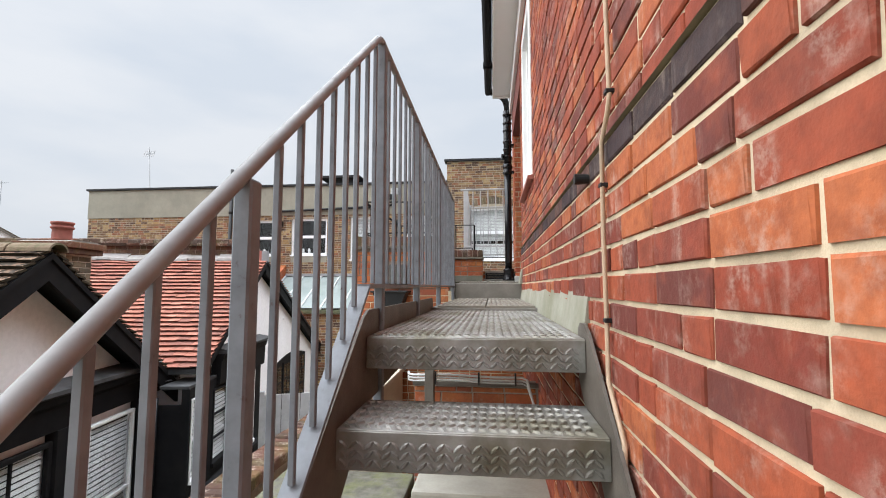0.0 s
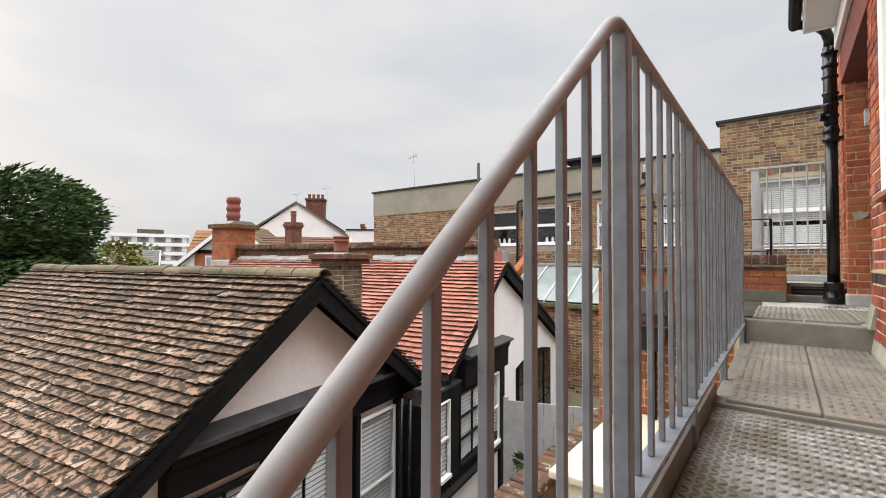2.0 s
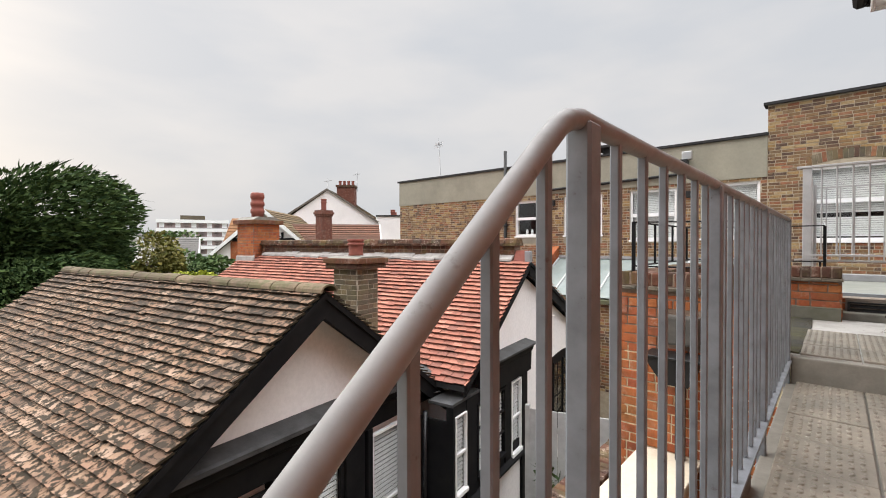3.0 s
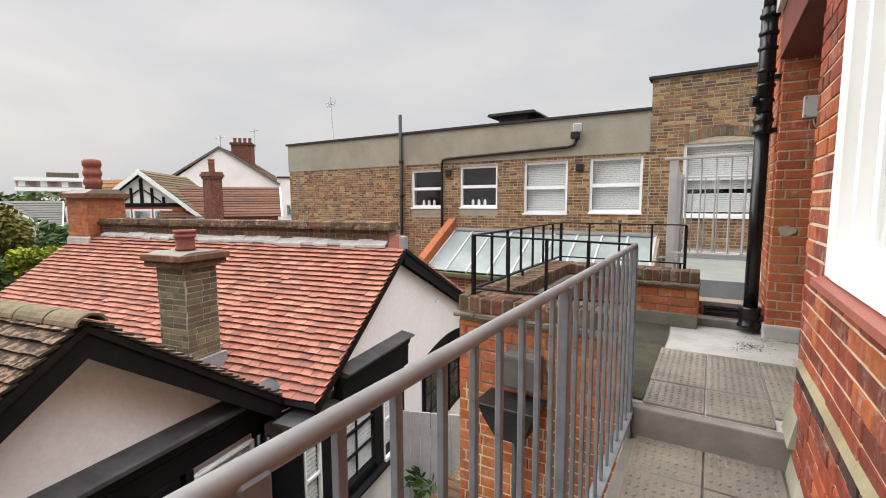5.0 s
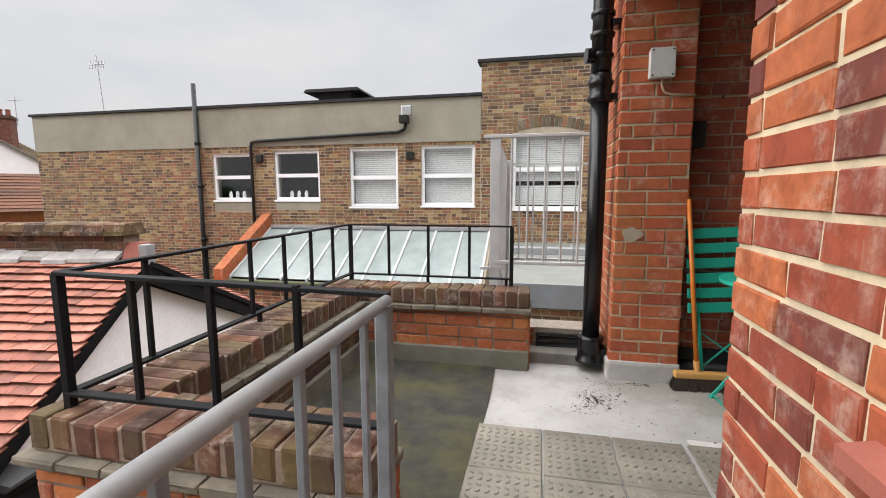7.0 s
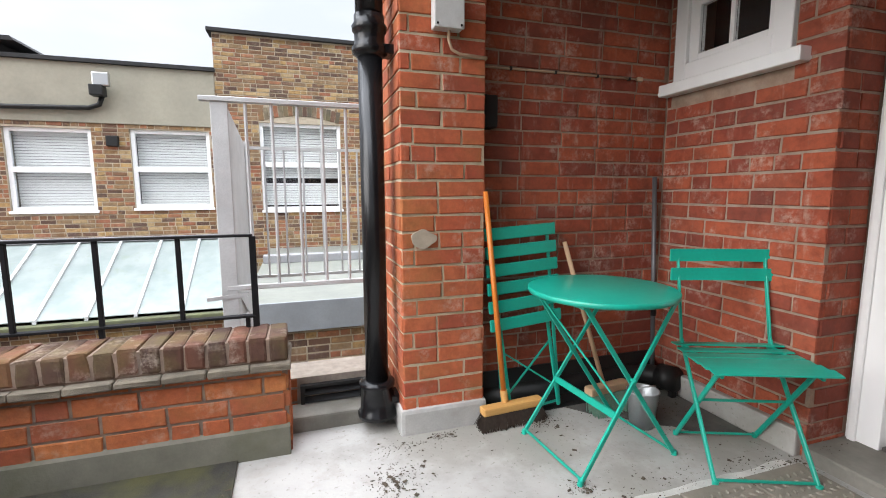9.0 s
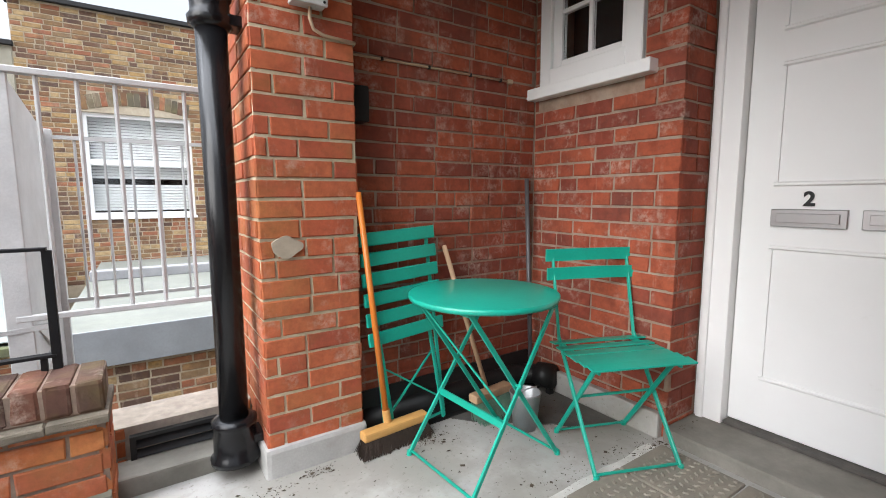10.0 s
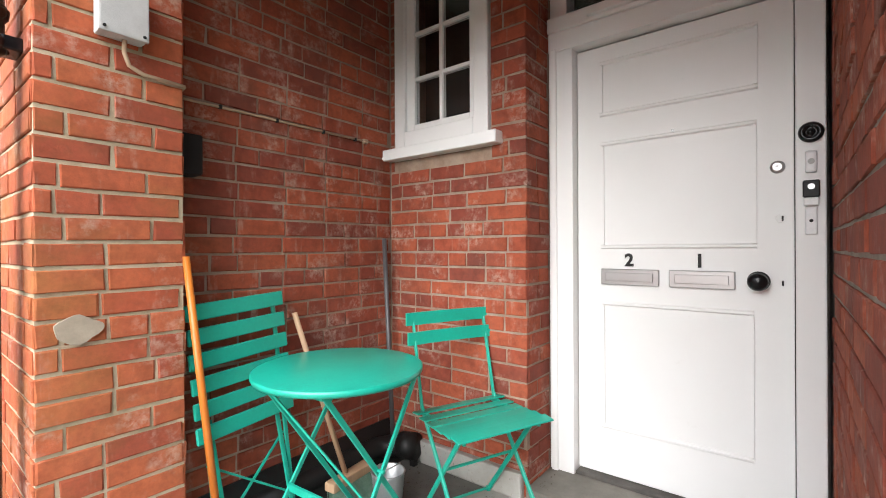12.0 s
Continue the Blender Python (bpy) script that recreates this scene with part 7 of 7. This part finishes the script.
rng = random.Random(9)
walk_floor = bpy.data.objects["walkway_base"]
for j in range(5):
    for i in range(2):
        slab(-0.375 + i * 0.335, -0.04 + i * 0.335, 3.07 + j * 0.368, 3.07 + (j + 1) * 0.368, 0.922 + rng.uniform(-0.002, 0.003), walk_floor)
for j in range(3):
    for i in range(3):
        if i == 2 and j == 0:
            slab(-0.36 + i * 0.315, -0.045 + i * 0.315, 5.09, 5.325, FZ + 0.016, floor)
            continue
        slab(-0.36 + i * 0.315, -0.045 + i * 0.315, 4.955 + j * 0.37, 4.955 + (j + 1) * 0.37, FZ + 0.016 + rng.uniform(-0.003, 0.003), floor)
for i in range(4):
    for j in range(3):
        slab(0.60 + i * 0.315, 0.915 + i * 0.315, 5.04 + j * 0.345, 5.04 + (j + 1) * 0.345, FZ + 0.010 + rng.uniform(-0.002, 0.002), floor)


worn_coping = brick_material("worn_coping_brick", [(0.09, 0.045, 0.032), (0.12, 0.052, 0.034), (0.07, 0.042, 0.033), (0.15, 0.062, 0.038), (0.085, 0.053, 0.039)], False, 0.35, 0.35, 0.4)


def coping_bricks(parent, p, q, depth, wide=0.078):
    p, q = Vector(p), Vector(q)
    n = int((q - p).length / wide)
    ax = (q - p).normalized()
    ang = math.degrees(math.atan2(ax.y, ax.x))
    me = {}
    for k in range(5):
        bm = box(-wide / 2 + 0.0025, wide / 2 - 0.0025, -depth / 2, depth / 2, 0, 0.106, 0.012)
        r2 = random.Random(k)
        for v in bm.verts:
            v.co += Vector((r2.uniform(-0.0015, 0.0015), r2.uniform(-0.002, 0.002), r2.uniform(-0.002, 0.002)))
        m = bpy.data.meshes.new("coping_brick")
        bm.to_mesh(m)
        bm.free()
        m.materials.append(worn_coping)
        me[k] = m
    bed = box(0.004, (q - p).length - 0.004, -depth / 2 + 0.004, depth / 2 - 0.004, 0, 0.100, 0.003, None, pose(p.x, p.y, 1.501, 0, 0, ang))
    part("mortar_bed", bed, mortar_dark, parent)
    for i in range(n):
        ob = new("coping_brick", me[rng.randrange(5)])
        ob.parent = parent
        c = p + ax * ((i + 0.5) * (q - p).length / n)
        ob.matrix_world = pose(c.x, c.y, 1.502 + rng.uniform(-0.003, 0.004), rng.uniform(-1.5, 1.5), rng.uniform(-1.2, 1.2), ang + rng.uniform(-1.2, 1.2))


coping_bricks(par_s, (-1.535, 5.01, 0), (-0.475, 5.01, 0), 0.225)
coping_bricks(par_w, (-1.41, 5.13, 0), (-1.41, 6.82, 0), 0.235)
coping_bricks(par_n, (-1.535, 6.94, 0), (-0.13, 6.94, 0), 0.225)
RB, AB, PB, OB, DB, GB, BB2 = (brick_red, brick_red_i), (brick_alcove, brick_alcove_i), (brick_pier, brick_pier_i), (brick_orange, brick_orange_i), (brick_dark, brick_dark_i), (brick_grey, brick_grey_i), (brick_blue, brick_blue_i)
YB = (brick_yellow, brick_yellow_i)
lay(wall_east, facing((0.341, 0, 0), (0, 1, 0), (-1, 0, 0)), -3.6, 5.03, 1.46, 3.80, RB, [(3.60, 4.52, 1.95, 3.55)], (1.2, 5.06, 1.46, 2.45), 41)
lay(wall_plinth, facing((0.326, 0, 0), (0, 1, 0), (-1, 0, 0)), -3.0, 4.932, -0.34, 1.46, RB, (), (0.25, 2.6, 0.45, 1.46), 42, special=(1.38, 1.46, BB2))
ob = bpy.data.objects
lay(ob["wall_alcove_side"], facing((0, 5.024, 0), (1, 0, 0), (0, 1, 0)), 0.341, 2.16, FZ, 3.84, AB, (), (0.341, 2.16, 1.4, 3.3), 43)
lay(ob["wall_porch_back"], facing((0, 6.956, 0), (-1, 0, 0), (0, -1, 0)), -1.92, -0.75, FZ, 3.84, AB, (), (-1.92, -0.75, 1.2, 3.7), 44)
lay(ob["wall_porch_window"], facing((1.926, 0, 0), (0, 1, 0), (-1, 0, 0)), 6.088, 6.952, FZ, 3.84, AB, [(6.28, 6.92, 2.725, 3.80)], (6.0, 7.0, 1.2, 3.7), 45)
lay(ob["wall_porch_window"], facing((0, 6.096, 0), (-1, 0, 0), (0, -1, 0)), -2.16, -1.918, FZ, 3.84, AB, (), (-2.2, -1.9, 1.2, 3.7), 46)
lay(ob["wall_pier"], facing((0, 6.806, 0), (-1, 0, 0), (0, -1, 0)), -0.76, -0.36, 1.1885, 3.84, PB, (), (-0.8, -0.3, 1.2, 3.7), 47, course=0.0765)
lay(ob["wall_pier"], facing((0.366, 0, 0), (0, 1, 0), (-1, 0, 0)), 6.80, 7.40, 1.1885, 3.84, PB, (), (6.7, 7.5, 1.1, 3.9), 48, course=0.0765)
lay(ob["wall_pier"], facing((0.754, 0, 0), (0, -1, 0), (1, 0, 0)), -6.95, -6.80, 1.1885, 3.84, PB, (), (-7.0, -6.7, 1.1, 3.9), 49, course=0.0765)
lay(tower, facing((0, 4.906, 0), (-1, 0, 0), (0, -1, 0)), -0.33, 1.53, -1.30, 1.44, OB, [(0.93, 1.17, 1.07, 1.29), (-0.34, 0.47, 0.72, 1.5)], (0.40, 1.53, 0.0, 1.40), 50)
lay(tower, facing((-1.524, 0, 0), (0, 1, 0), (-1, 0, 0)), 4.90, 7.05, -0.5, 1.468, OB, (), None, 51)
lay(par_w, facing((-1.296, 0, 0), (0, -1, 0), (1, 0, 0)), -6.83, -5.12, 1.20, 1.468, DB, (), (-6.9, -5.0, 1.1, 1.5), 52, course=0.08)
lay(par_n, facing((0, 6.836, 0), (-1, 0, 0), (0, -1, 0)), 0.136, 1.29, 1.20, 1.468, OB, (), (0.1, 1.3, 1.1, 1.5), 53, course=0.08)
lay(par_n, facing((-0.136, 0, 0), (0, -1, 0), (1, 0, 0)), -7.05, -6.83, 1.05, 1.468, OB, (), (-7.1, -6.8, 1.0, 1.5), 54, course=0.08)
lay(par_s, facing((0, 5.114, 0), (1, 0, 0), (0, 1, 0)), -1.29, -0.47, 1.12, 1.468, DB, (), (-1.3, -0.4, 1.1, 1.5), 55, course=0.08)
lay(par_s, facing((-0.47, 0, 0), (0, -1, 0), (1, 0, 0)), -5.12, -4.90, 1.0, 1.468, OB, (), (-5.2, -4.8, 1.0, 1.5), 56, course=0.08)
lay(vb, facing((0, 7.126, 0), (-1, 0, 0), (0, -1, 0)), -0.36, 0.14, 1.02, 1.295, OB, [(-0.23, 0.10, 1.09, 1.27)], None, 57)
lay(back, facing((0, BYF + 0.006, 0), (-1, 0, 0), (0, -1, 0)), 1.42, 14.15, -0.4, 3.43, YB, [(-b, -a, c - (0.25 if i < 2 else 0.045), d) for i, (a, b, c, d) in enumerate(FW[:4])], (1.42, 5.4, 1.9, 3.43), 61, joint=0.015)
lay(back_hi, facing((0, BYF + 0.006, 0), (-1, 0, 0), (0, -1, 0)), -3.0, 1.42, 0.8, 5.10, YB, [(-0.80, 0.70, 1.845, 3.58), (-0.70, 0.60, 3.55, 3.86)], (-0.9, 1.42, 1.9, 4.9), 62, joint=0.015)
lay(lw, facing((0, 12.506, 0), (-1, 0, 0), (0, -1, 0)), 1.15, 7.0, -2.0, 0.30, YB, (), None, 63, joint=0.015)
lay(nb, facing((0, 9.456, 0), (-1, 0, 0), (0, -1, 0)), -3.0, 0.55, -0.6, 0.92, YB, (), None, 64, joint=0.015)
lay(nb, facing((-0.55, 0, 0), (0, 1, 0), (-1, 0, 0)), 9.45, 12.5, -0.6, 0.92, YB, (), None, 65, joint=0.015)
lay(pw, HM @ facing((0, 4.29, 0), (-1, 0, 0), (0, -1, 0)), -0.18, 7.3, 1.50, 1.80, DB, (), (-0.2, 7.3, 1.5, 1.8), 66)
lay(chB, HM @ facing((-1.23, 0, 0), (0, -1, 0), (1, 0, 0)), -2.22, -1.76, -0.2, 1.47, GB, (), (-3, 0, -1, 2), 67)
lay(chB, HM @ facing((0, 1.76, 0), (-1, 0, 0), (0, -1, 0)), 1.23, 1.71, -0.2, 1.47, GB, (), (0, 3, -1, 2), 68)
lay(chA, HM @ facing((-7.05, 0, 0), (0, -1, 0), (1, 0, 0)), -4.85, -4.05, 1.25, 2.36, OB, (), (-6, -3, 1, 3), 69)
lay(chA, HM @ facing((0, 4.05, 0), (-1, 0, 0), (0, -1, 0)), 7.05, 7.75, 1.25, 2.36, OB, (), (6, 9, 1, 3), 70)
lay(under, facing((0, 3.26, 0), (-1, 0, 0), (0, -1, 0)), -0.32, 0.56, -0.9, 0.34, OB, (), None, 71)
rng = random.Random(77)
for i in range(40):
    ob = new("coping_brick", block_mesh("coping_brick", 0.105, 0.30, 0.09, 0.012, mossy_coping))
    ob.parent = yw
    ob.matrix_world = pose(-2.0, 2.62 + i * 0.111, -0.43 + rng.uniform(-0.008, 0.008)) @ Matrix(((0, 0, 1, 0), (1, 0, 0, 0), (0, 1, 0, 0), (0, 0, 0, 1))) @ pose(0, 0, 0, 0, rng.uniform(-2, 2), 0)
